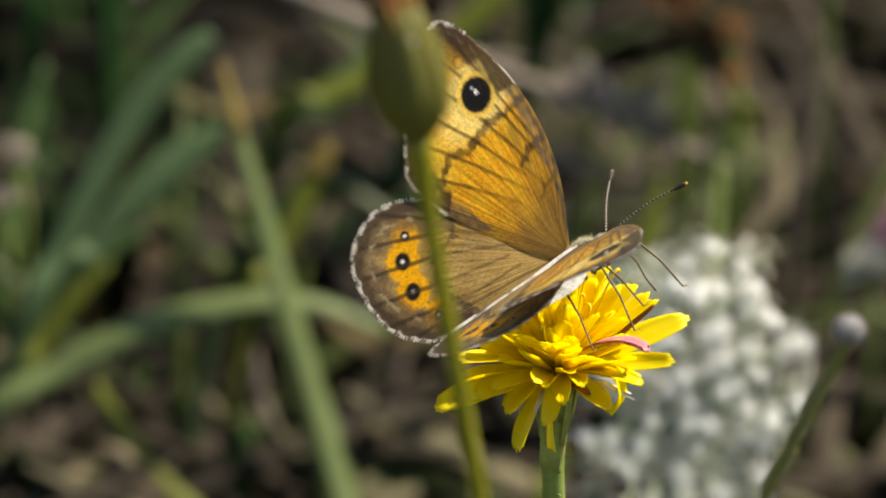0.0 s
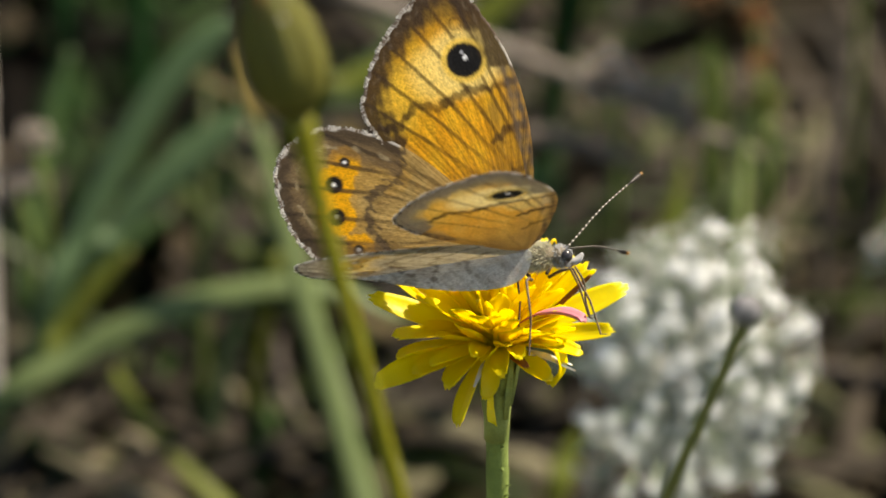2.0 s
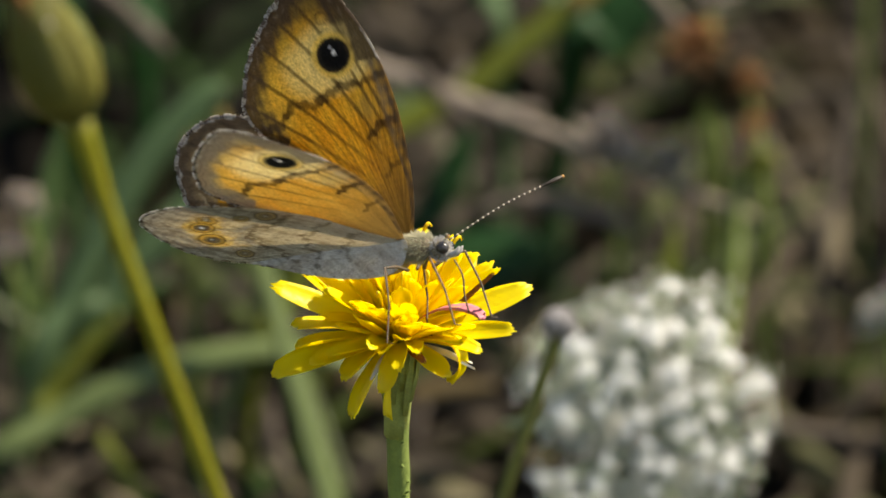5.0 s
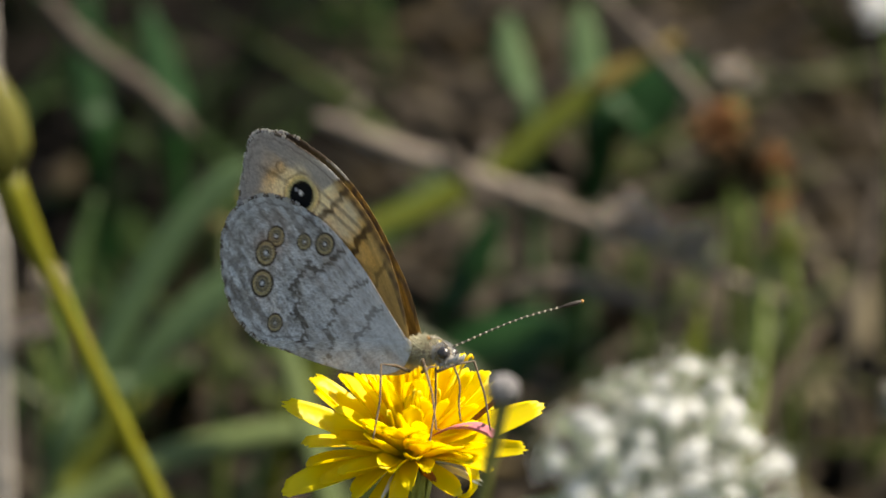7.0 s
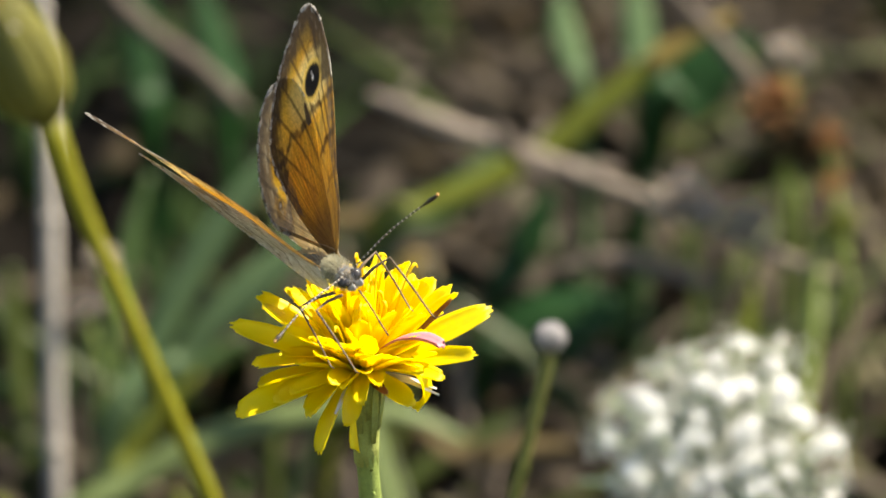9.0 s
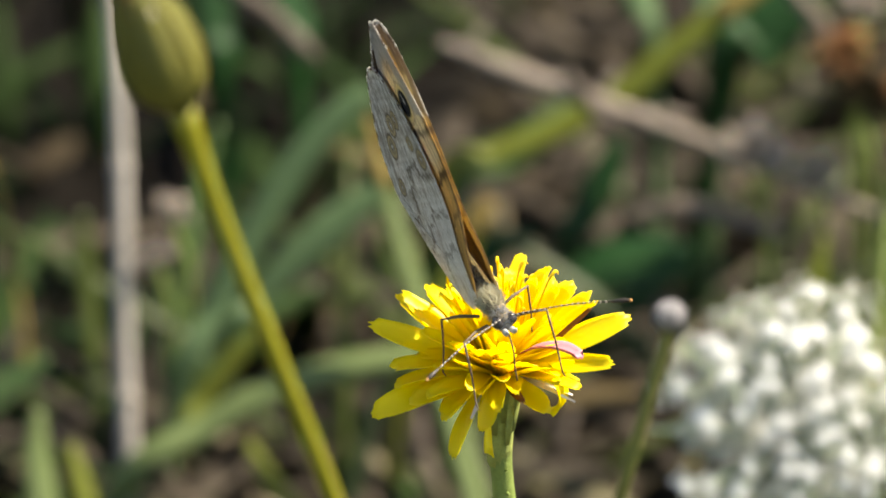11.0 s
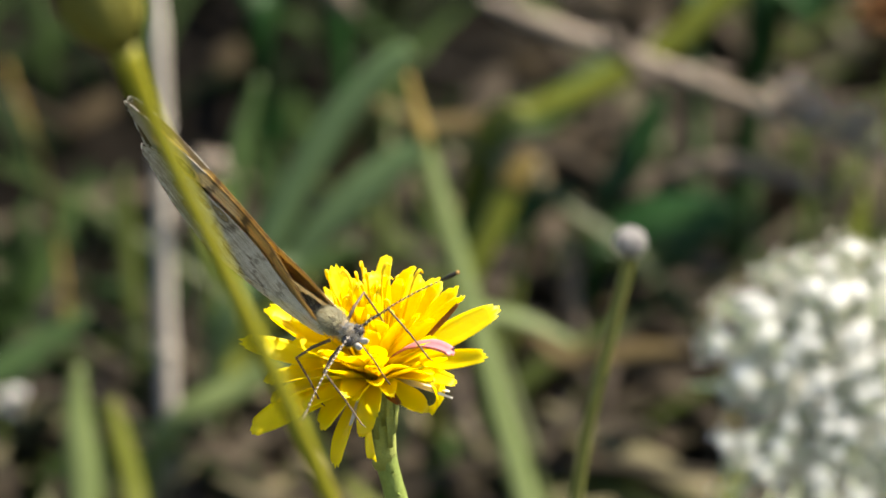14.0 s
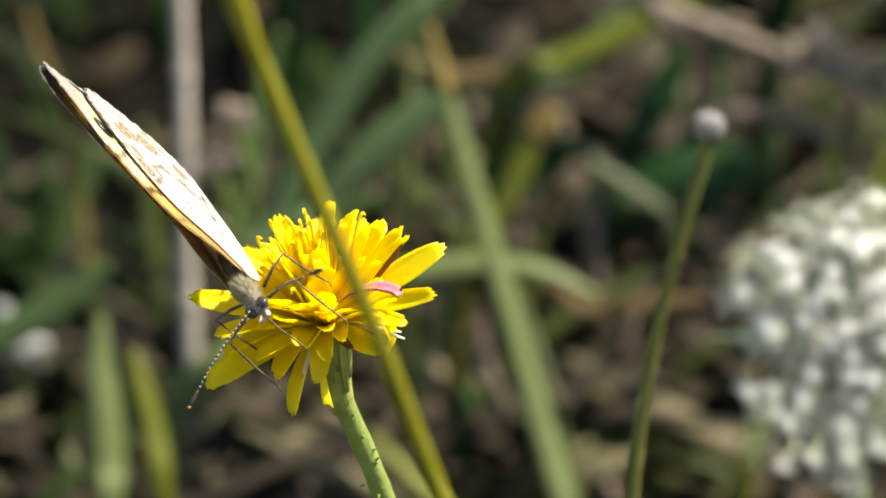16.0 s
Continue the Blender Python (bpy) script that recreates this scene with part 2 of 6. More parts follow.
def catmull(pts, k):
    """A smooth line through pts, k steps a stretch."""
    pts = [Vector(p) for p in pts]
    ext = [2 * pts[0] - pts[1]] + pts + [2 * pts[-1] - pts[-2]]
    out = []
    for i in range(1, len(ext) - 2):
        a, b, c, d = ext[i - 1:i + 3]
        for j in range(k):
            t = j / k
            out.append(0.5 * ((2 * b) + (c - a) * t + (2 * a - 5 * b + 4 * c - d) * t * t + (3 * b - a - 3 * c + d) * t ** 3))
    out.append(pts[-1])
    return out


class Soup:
    """Collects vertices and faces of one mesh."""

    def __init__(self):
        self.v, self.f, self.m = [], [], []

    def add(self, verts, faces, slot=0):
        o = len(self.v)
        self.v += [tuple(p) for p in verts]
        self.f += [tuple(i + o for i in f) for f in faces]
        self.m += [slot] * len(faces)

    def mesh(self, name, materials, smooth=True):
        me = mesh_of(name, self.v, self.f, materials, smooth)
        if any(self.m):
            me.polygons.foreach_set("material_index", self.m)
        return me


def tube(line, radii, sides=8, cap=True):
    """A round rod along a line, with a radius for each point."""
    line = [Vector(p) for p in line]
    n = len(line)
    if not isinstance(radii, (list, tuple)):
        radii = [radii] * n
    v, f = [], []
    ref = Vector((0.13, 0.97, 0.21))
    for i, p in enumerate(line):
        d = (line[min(i + 1, n - 1)] - line[max(i - 1, 0)]).normalized()
        s = d.cross(ref)
        if s.length < 1e-6:
            s = d.cross(Vector((1, 0, 0)))
        s.normalize()
        w = s.cross(d)
        ref = w
        for k in range(sides):
            a = 2 * math.pi * k / sides
            v.append(p + radii[i] * (math.cos(a) * s + math.sin(a) * w))
    for i in range(n - 1):
        for k in range(sides):
            k2 = (k + 1) % sides
            f.append((i * sides + k, i * sides + k2, (i + 1) * sides + k2, (i + 1) * sides + k))
    if cap:
        f.append(tuple(range(sides))[::-1])
        f.append(tuple((n - 1) * sides + k for k in range(sides)))
    return v, f


OPEN_TO_LIGHT = Vector((0.38, -0.46, 0.80))   # the way most broad leaves turn their faces


def strap(line, widths, side=None, fold=0.15, thick=0.00025, twist=0.0):
    """A leaf blade along a line: a gutter-shaped section with a real thickness."""
    line = [Vector(p) for p in line]
    n = len(line)
    v, f = [], []
    cols = 5
    for lay in (0, 1):
        for i, p in enumerate(line):
            d = (line[min(i + 1, n - 1)] - line[max(i - 1, 0)]).normalized()
            want = Vector(side) if side is not None else d.cross(OPEN_TO_LIGHT)
            s = (want - want.dot(d) * d).normalized()
            if twist:
                s = Matrix.Rotation(twist * i / n, 3, d) @ s
            nn = d.cross(s)
            for k in range(cols):
                u = k / (cols - 1) * 2 - 1
                v.append(p + s * (u * widths[i] / 2) + nn * (fold * widths[i] * (u * u - 0.4) - lay * thick))
    o = n * cols
    for i in range(n - 1):
        for k in range(cols - 1):
            a, b, c, d4 = i * cols + k, i * cols + k + 1, (i + 1) * cols + k + 1, (i + 1) * cols + k
            f.append((a, b, c, d4))
            f.append((o + d4, o + c, o + b, o + a))
        for k in (0, cols - 1):
            a, b = i * cols + k, (i + 1) * cols + k
            f.append((a, b, o + b, o + a) if k == 0 else (b, a, o + a, o + b))
    for i in (0, n - 1):
        for k in range(cols - 1):
            a, b = i * cols + k, i * cols + k + 1
            f.append((b, a, o + a, o + b) if i == 0 else (a, b, o + b, o + a))
    return v, f


def ball(c, r, seg=10, rings=7, jag=0.0, stretch=(1, 1, 1), rnd=random):
    v, f = [], []
    c = Vector(c)
    v.append(c + Vector((0, 0, r * stretch[2])))
    for i in range(1, rings):
        a = math.pi * i / rings
        for k in range(seg):
            b = 2 * math.pi * k / seg
            q = r * (1 + jag * (rnd.random() - 0.5))
            v.append(c + Vector((q * math.sin(a) * math.cos(b) * stretch[0], q * math.sin(a) * math.sin(b) * stretch[1], q * math.cos(a) * stretch[2])))
    v.append(c - Vector((0, 0, r * stretch[2])))
    for k in range(seg):
        k2 = (k + 1) % seg
        f.append((0, 1 + k, 1 + k2))
        for i in range(rings - 2):
            a = 1 + i * seg
            f.append((a + k, a + seg + k, a + seg + k2, a + k2))
        a = 1 + (rings - 2) * seg
        f.append((len(v) - 1, a + k2, a + k))
    return v, f


def ground_z(x, y):
    r = math.hypot(x, y - 0.25)
    near = max(0.0, 1 - r / 1.5)
    return (0.006 * noise.noise((x * 18, y * 18, 0)) + 0.0035 * noise.noise((x * 55, y * 55, 3))) * near + 0.05 * min(1, r / 8) * noise.noise((x * 0.4, y * 0.4, 7))


# ---- ground ----
def build_ground():
    n = 190
    ax = [math.sinh(4.9 * (2 * i / n - 1)) / math.sinh(4.9) * 150 for i in range(n + 1)]
    vs, fs = [], []
    for j in range(n + 1):
        for i in range(n + 1):
            x, y = ax[i], ax[j] + 0.3
            vs.append((x, y, ground_z(x, y)))
    for j in range(n):
        for i in range(n):
            a = j * (n + 1) + i
            fs.append((a, a + 1, a + n + 2, a + n + 1))
    thing("ground", "crumbly meadow soil with dry litter, colour darkened for shade", "ground", "", "structure", me=mesh_of("ground", vs, fs, M_soil_shaded))


build_ground()


# ---- the meadow behind the flower ----
rnd = random.Random(7)


def litter_bed():
    """Dead stalks, leaf scraps and short grass on the soil, past counting."""
    def spot(right=0.5):
        while True:
            x, y = rnd.gauss(0.01, 0.12), rnd.uniform(0.18, 0.62)
            if y > 0.40 and rnd.random() < 0.6:
                continue
            if (x < -0.014 and y > 0.25 or x < 0.004 and y > 0.29 or x < 0.018 and y > 0.35) and rnd.random() < 0.96:
                continue                    # barer soil behind, its dark colour standing for shade
            if (x < 0 or rnd.random() < right * 2) and (abs(x - 0.01) < 0.06 or rnd.random() < 0.6):
                return x, y

    def clear(line):
        """Low enough to leave the sight of the taller blades free."""
        return min((p - STAND).dot(FWD) for p in line) > (0.846 if line[0].y < 0.3 else 0.856)

    def low_spot():
        """The strip in front, made lighter with sunlit-coloured litter."""
        x = rnd.uniform(-0.07, 0.12)
        return x, rnd.uniform(0.2, 0.32 if x > -0.012 else 0.255)

    s, pale = Soup(), Soup()
    for k in range(1050):
        x, y = spot() if k < 800 else low_spot()
        z = ground_z(x, y)
        a = rnd.gauss(0.2, 0.9) if k % 2 else rnd.uniform(0, 2 * math.pi)
        ln = rnd.uniform(0.02, 0.09)
        lift = rnd.uniform(0.0, 0.03)
        d = Vector((math.cos(a), math.sin(a), rnd.uniform(-0.12, 0.35) if k % 2 else rnd.uniform(0.2, 1.1))).normalized()
        p = Vector((x, y, z + 0.001 + lift * 0.5))
        line = [p + d * ln * (t - 0.5) + Vector((0, 0, -0.006 * (2 * t - 1) ** 2)) for t in (0, 0.33, 0.66, 1)]
        w = rnd.uniform(0.0012, 0.0056)
        if clear(line):
            s.add(*strap(line, [w, w, w * 0.9, w * 0.5], d.cross(Vector((0, 0, 1))), 0.2, 0.0002))
    for k in range(170):                    # a few broad pieces, sunlight put into their pale colour
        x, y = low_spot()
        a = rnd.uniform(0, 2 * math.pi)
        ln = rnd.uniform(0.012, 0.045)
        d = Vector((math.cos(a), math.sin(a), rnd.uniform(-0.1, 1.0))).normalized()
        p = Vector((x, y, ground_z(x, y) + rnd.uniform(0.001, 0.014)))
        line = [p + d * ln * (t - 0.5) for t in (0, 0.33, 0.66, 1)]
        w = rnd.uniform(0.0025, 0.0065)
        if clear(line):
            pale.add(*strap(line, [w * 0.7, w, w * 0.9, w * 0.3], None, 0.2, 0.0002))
    thing("pale_litter", "broad pale scraps of dead grass, coloured as sunlit", "dead grass", "", "stuff", me=pale.mesh("pale_litter", M_litter_sunlit))
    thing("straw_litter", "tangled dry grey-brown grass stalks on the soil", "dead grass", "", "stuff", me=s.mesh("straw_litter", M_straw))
    s = Soup()
    for k in range(1500):
        x, y = spot() if k < 1500 else low_spot()
        z = ground_z(x, y) + rnd.uniform(0.0, 0.012)
        a = rnd.uniform(0, 2 * math.pi)
        ln = rnd.uniform(0.006, 0.018)
        d = Vector((math.cos(a), math.sin(a), rnd.uniform(-0.5, 0.5))).normalized()
        p = Vector((x, y, z))
        line = [p + d * ln * t + Vector((0, 0, 0.25 * ln * t * (1 - t))) for t in (0, 0.3, 0.6, 1)]
        w = ln * rnd.uniform(0.3, 0.6)
        if clear(line):
            s.add(*strap(line, [w * 0.3, w, w * 0.85, w * 0.15], d.cross(Vector((0, 0, 1))), 0.25, 0.0002))
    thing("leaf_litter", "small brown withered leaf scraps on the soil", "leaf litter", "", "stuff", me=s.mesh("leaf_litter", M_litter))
    s = Soup()
    for k in range(400):
        x, y = spot(0.25) if k < 300 else low_spot()
        if x < 0.02 and y > 0.26 or x > 0.01 and rnd.random() < 0.65:
            continue
        z = ground_z(x, y)
        a = rnd.uniform(0, 2 * math.pi)
        ln = rnd.uniform(0.02, 0.08) if x > -0.01 else rnd.uniform(0.012, 0.03)
        d = Vector((math.cos(a), math.sin(a), 0))
        k = rnd.uniform(0.4, 1.3)
        line = [Vector((x, y, z - 0.002)) + d * ln * k * t ** 1.6 + Vector((0, 0, ln * (t - 0.45 * k * t * t))) for t in (0, 0.25, 0.5, 0.75, 1)]
        w = rnd.uniform(0.0014, 0.0048)
        if clear(line):
            s.add(*strap(line, [w * 0.8, w, w, w * 0.7, w * 0.1], d.cross(Vector((0, 0, 1))), 0.2, 0.0002))
    r3 = random.Random(88)
    for k in range(170):                    # tips of young grass in the strip in front
        o = Vector((r3.uniform(-0.07, 0.06), r3.uniform(0.19, 0.26), 0))
        o.z = ground_z(o.x, o.y) - 0.002
        a, ln, w = r3.uniform(0, 2 * math.pi), r3.uniform(0.008, 0.024), r3.uniform(0.0016, 0.0042)
        d = Vector((math.cos(a), math.sin(a), 0))
        line = [o + d * ln * 0.8 * t ** 1.6 + Vector((0, 0, ln * (t - 0.4 * t * t))) for t in (0, 0.3, 0.65, 1)]
        if clear(line):
            s.add(*strap(line, [w * 0.8, w, w * 0.8, w * 0.1], d.cross(Vector((0, 0, 1))), 0.2, 0.0002))
    thing("short_grass", "short green grass sprouting through dry litter", "grass", "", "stuff", me=s.mesh("short_grass", M_grass))
    s = Soup()
    for k in range(230):                    # leaves in a green darkened for shade, in front and behind
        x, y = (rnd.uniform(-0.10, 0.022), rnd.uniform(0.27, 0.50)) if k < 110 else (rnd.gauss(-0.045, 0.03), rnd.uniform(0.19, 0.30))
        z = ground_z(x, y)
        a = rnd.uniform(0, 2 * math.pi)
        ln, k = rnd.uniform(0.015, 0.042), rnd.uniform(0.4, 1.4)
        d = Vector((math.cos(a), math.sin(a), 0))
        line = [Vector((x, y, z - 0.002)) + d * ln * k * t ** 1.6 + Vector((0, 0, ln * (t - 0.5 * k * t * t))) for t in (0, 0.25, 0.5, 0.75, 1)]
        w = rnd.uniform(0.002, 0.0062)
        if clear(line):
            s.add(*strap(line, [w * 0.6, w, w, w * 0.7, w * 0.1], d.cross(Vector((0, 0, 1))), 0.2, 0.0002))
    thing("shaded_leaves", "low green leaves, colour darkened for shade", "foliage", "", "stuff", me=s.mesh("shaded_leaves", M_shade_leaf))
    s = Soup()
    for k in range(42000):                   # the meadow goes on all round, unseen, and lower in front of the flowers
        r, a = 0.35 + 2.6 * math.sqrt(rnd.random()), rnd.uniform(0, 2 * math.pi)
        x, y = r * math.cos(a), 0.1 + r * math.sin(a)
        z, h = ground_z(x, y), rnd.uniform(0.03, 0.13)
        # low strip out of view, added as a reflector below the flower
        if k < 8000:
            side, y = rnd.uniform(-1, 1), rnd.uniform(-0.88, 0.11)
            x = side * 0.30 * math.sqrt(1 - (y / 0.9) ** 2)
            z, h = ground_z(x, y), rnd.uniform(0.012, 0.038) * (1 + side ** 4)
        elif (x / 0.28) ** 2 + (y / 0.9) ** 2 < rnd.uniform(0.85, 1.1):
            continue
        b = rnd.uniform(0, 2 * math.pi)
        d = Vector((math.cos(b), math.sin(b), 0))
        sd = d.cross(Vector((0, 0, 1))) * rnd.uniform(0.0015, 0.005)
        o = Vector((x, y, z - 0.002))
        m1, m2 = o + d * h * 0.2 + Vector((0, 0, h * 0.6)), o + d * h * 0.7 + Vector((0, 0, h))
        s.add([o - sd, o + sd, m1 + sd, m1 - sd, m2], [(0, 1, 2, 3), (3, 2, 4)])
    thing("meadow_grass", "unseen green and withered meadow grass all round, bouncing light", "grass", "", "stuff", me=s.mesh("meadow_grass", M_bounce_meadow))


litter_bed()


def blade(name, pts, widths, m, label, category, d=0.85, group="", foot=True, fold=0.12, tip=0):
    """One long blade or stalk of the meadow along points of the leaning sheet (across, up, and optionally depth)."""
    line = [slant(p, p[2] if len(p) > 2 else d) for p in pts]
    if foot:                                # carry the lower end down to the soil
        e, q = line[-1], line[-2]
        dn = (e - q).normalized()
        x, y = e.x + dn.x * 0.01, e.y + 0.004
        line.append(Vector((x, y, ground_z(x, y) - 0.004)))
        widths = list(widths) + [widths[-1] * 0.8]
    fine = catmull(line, 6)
    ws = []
    for i in range(len(fine)):
        t = i / 6
        k = min(int(t), len(widths) - 2)
        ws.append((widths[k] + (widths[k + 1] - widths[k]) * (t - k)) * MM)
    v, f = strap(fine, ws, None, fold)
    ob = thing(name, label, category, group, me=mesh_of(name, v, f, m))
    if tip:                                 # the end of the blade has dried out
        end = [p + OPEN_TO_LIGHT * 0.0005 for p in fine[:tip]]
        part("withered_tip", mesh_of("withered_tip", *strap(end, [w * 1.06 for w in ws[:tip - 1]] + [ws[tip - 1] * 0.25], None, fold), M_ochre), ob, "dried ochre tip")
    part("midrib", mesh_of("midrib", *tube(fine, [w * 0.07 + 0.00005 for w in ws], 5), m), ob)
    return ob


def stalk(name, pts, radii, m, label, category, d=0.85, group="", foot=True):
    line = [slant(p, p[2] if len(p) > 2 else d) for p in pts]
    radii = list(radii)
    if foot:
        e = line[-1]
        line.append(Vector((e.x + 0.003, e.y + 0.003, ground_z(e.x, e.y) - 0.004)))
        radii.append(radii[-1])
    fine = catmull(line, 5)
    rr = []
    for i in range(len(fine)):
        t = i / 5
        k = min(int(t), len(radii) - 2)
        rr.append((radii[k] + (radii[k + 1] - radii[k]) * (t - k)) * MM * (1 + 0.12 * noise.noise((i * 0.7, 1, 2))))
    v, f = tube(fine, rr, 10)
    ob = thing(name, label, category, group, me=mesh_of(name, v, f, m))
    for i in range(4, len(fine) - 2, 9):
        d = (fine[i + 1] - fine[i]).normalized() * rr[i]
        part("node", mesh_of("node", *tube([fine[i] - d, fine[i], fine[i] + d], [rr[i] * 0.9, rr[i] * 1.3, rr[i] * 0.9], 10), m), ob)
    return ob


GB = "long grass blades"
blade("grass_blade", [(-4.1, 23.4), (-1.8, 15.2), (1.2, 5.2), (6.0, -11.8), (11.5, -31.0), (14.9, -42.1)], [0.8, 2.0, 2.9, 3.5, 3.8, 3.8], M_blade_pale,
      "long pale green grass blade standing in the meadow", "grass blade", 0.84, GB, tip=8)
blade("grass_blade", [(-3.6, 27.1), (-6.9, 24.5), (-12.9, 17.8), (-18.8, 8.2), (-23.6, -1.4), (-28.4, -11.8)], [2.0, 4.0, 4.4, 4.2, 3.6, 3.0], M_blade_blue,
      "dark green grass blade arching over to one side", "grass blade", 0.86, GB)
blade("broad_leaf", [(-1.0, 15.2), (-4.0, 13.0), (-9.2, 8.9), (-14.3, 4.1), (-18.4, -0.7), (-22.5, -5.8)], [0.6, 3.8, 5.4, 4.6, 3.0, 1.6], M_blade_blue,
      "grey-green lance-shaped leaf bending sideways", "leaf", 0.87)
blade("grass_blade", [(18.2, -11.8), (10.8, -8.5), (2.7, -7.5), (-6.2, -8.8), (-15.8, -11.8), (-24.7, -16.6), (-35.8, -24.3)], [1.0, 2.6, 3.4, 3.8, 4.0, 3.8, 3.4], M_blade_pale,
      "pale green grass blade lying across the others", "grass blade", 0.845, GB)
blade("grass_blade", [(11.9, 12.8), (9.7, 8.9), (7.1, 3.0), (4.1, -2.9), (1.2, -8.8)], [1.6, 3.6, 3.6, 3.0, 2.4], M_blade_yellow,
      "short yellow-green grass blade standing upright", "grass blade", 0.86, GB, tip=8)
blade("grass_blade", [(-41.1, 11.2), (-40.9, 6.0), (-40.4, -0.7), (-39.5, -8.8), (-38.6, -17.7)], [1.0, 2.8, 3.0, 2.8, 2.4], M_grass,
      "narrow yellow-green grass blade beside a bleached stem", "grass blade", 0.87, GB)
blade("grass_blade", [(-19.5, -18.4), (-17.7, -22.1), (-13.6, -27.3), (-7.7, -33.9), (-1.8, -39.8)], [1.2, 2.6, 3.0, 3.0, 3.0], M_blade_yellow,
      "yellow-green grass blade leaning down to the litter", "grass blade", 0.85, GB)
blade("grass_blade", [(52.9, 43.7), (44.1, 38.5), (35.9, 32.2), (29.3, 26.7), (20.4, 21.9), (12.3, 18.6), (5.6, 14.1)], [1.2, 3.2, 3.8, 4.0, 3.8, 3.4, 2.6], M_blade_yellow,
      "yellow-green grass blade lying aslant over dry stalks", "grass blade", 0.88, GB, tip=9)
blade("grass_blade", [(-46.9, -14.7), (-47.0, -20.6), (-46.3, -26.5), (-45.8, -33.9), (-45.4, -39.8)], [1.2, 3.8, 4.6, 4.6, 4.2], M_blade_pale,
      "wide green grass blade low in the meadow", "grass blade", 0.83, GB)
blade("grass_blade", [(-42.8, -19.1), (-41.3, -24.3), (-39.8, -30.2), (-38.6, -37.6)], [1.4, 3.0, 3.2, 3.0], M_blade_yellow,
      "narrow yellow-green grass blade low in the meadow", "grass blade", 0.84, GB)
blade("broad_leaf", [(-45.8, -7.7), (-49.8, -11.0), (-55.0, -14.3), (-62.4, -18.4), (-68.3, -22.1)], [1.0, 4.0, 5.0, 4.6, 3.0], M_blade,
      "blue-green leaf bending down to the litter", "leaf", 0.86)
blade("grass_blade", [(20.4, 20.4), (13.0, 18.9), (5.6, 17.4), (-1.8, 16.7), (-10.6, 16.0)], [1.4, 2.6, 3.0, 3.0, 2.2], M_blade_brown,
      "ochre withered grass blade lying across the meadow", "grass blade", 0.885, GB)
blade("grass_blade", [(32.2, -12.6), (27.1, -12.5), (21.9, -13.2), (16.0, -13.4), (10.8, -12.5)], [1.2, 2.8, 3.2, 3.0, 2.0], M_blade_brown,
      "ochre withered grass blade lying low in the litter", "grass blade", 0.87, GB)
blade("grass_blade", [(-23.2, 23.0), (-25.4, 15.6), (-26.9, 7.5), (-28.4, -2.1), (-29.9, -11.8)], [1.0, 2.6, 3.2, 3.2, 3.0], M_blade,
      "dark green grass blade in the shade", "grass blade", 0.89, GB)
blade("grass_blade", [(-10.6, 1.6), (-16.6, -2.1), (-22.5, -7.3), (-28.4, -14.7), (-32.1, -22.1)], [1.0, 3.0, 3.6, 3.4, 3.0], M_blade,
      "dark green grass blade bending low", "grass blade", 0.88, GB)
blade("grass_blade", [(-16.6, -2.9), (-21.0, -7.3), (-25.4, -13.2), (-29.1, -19.1)], [1.0, 2.6, 2.8, 2.2], M_blade_yellow,
      "short yellow-green grass blade bending low", "grass blade", 0.865, GB)
blade("broad_leaf", [(30.4, 46.6), (31.1, 42.2), (32.6, 37.0), (33.7, 31.9)], [2.0, 5.0, 5.4, 3.0], M_blade_blue,
      "grey-green leaf among dark foliage", "leaf", 0.9)
blade("broad_leaf", [(40.4, 48.1), (40.7, 43.7), (41.1, 38.5), (41.5, 32.6)], [2.0, 5.4, 5.8, 3.0], M_blade_blue,
      "grey-green leaf among dark foliage", "leaf", 0.9)
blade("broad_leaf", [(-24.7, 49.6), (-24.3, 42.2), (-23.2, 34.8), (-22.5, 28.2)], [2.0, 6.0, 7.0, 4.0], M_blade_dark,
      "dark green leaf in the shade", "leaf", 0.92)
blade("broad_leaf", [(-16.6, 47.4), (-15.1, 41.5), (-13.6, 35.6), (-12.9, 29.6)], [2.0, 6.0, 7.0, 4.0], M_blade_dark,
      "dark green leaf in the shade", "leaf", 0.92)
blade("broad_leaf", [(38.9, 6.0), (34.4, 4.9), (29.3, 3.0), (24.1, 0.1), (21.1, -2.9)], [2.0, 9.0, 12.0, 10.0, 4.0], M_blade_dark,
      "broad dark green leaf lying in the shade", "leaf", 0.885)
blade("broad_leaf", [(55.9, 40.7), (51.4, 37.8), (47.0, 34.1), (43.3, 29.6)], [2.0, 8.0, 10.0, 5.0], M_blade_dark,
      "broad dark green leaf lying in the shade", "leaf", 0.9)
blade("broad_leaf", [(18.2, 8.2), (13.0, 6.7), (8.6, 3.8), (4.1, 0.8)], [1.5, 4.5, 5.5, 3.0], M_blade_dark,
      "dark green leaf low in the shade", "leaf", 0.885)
blade("grass_blade", [(55.9, 8.2), (54.4, 1.6), (52.9, -4.4), (51.8, -11.0)], [1.0, 3.0, 3.0, 2.4], M_blade_yellow,
      "yellow-green grass blade behind the white umbel", "grass blade", 0.86, GB)
blade("grass_blade", [(40.4, -26.5), (38.9, -30.2), (37.4, -36.1)], [1.0, 3.4, 3.4], M_blade_yellow,
      "yellow-green grass blade under the white umbel", "grass blade", 0.83, GB)
blade("broad_leaf", [(25.5, 26.0), (20.0, 22.4), (14.0, 18.0), (7.5, 12.6)], [1.5, 5.0, 5.6, 2.5], M_blade,
      "soft green leaf half hidden in the shade", "leaf", 0.895)
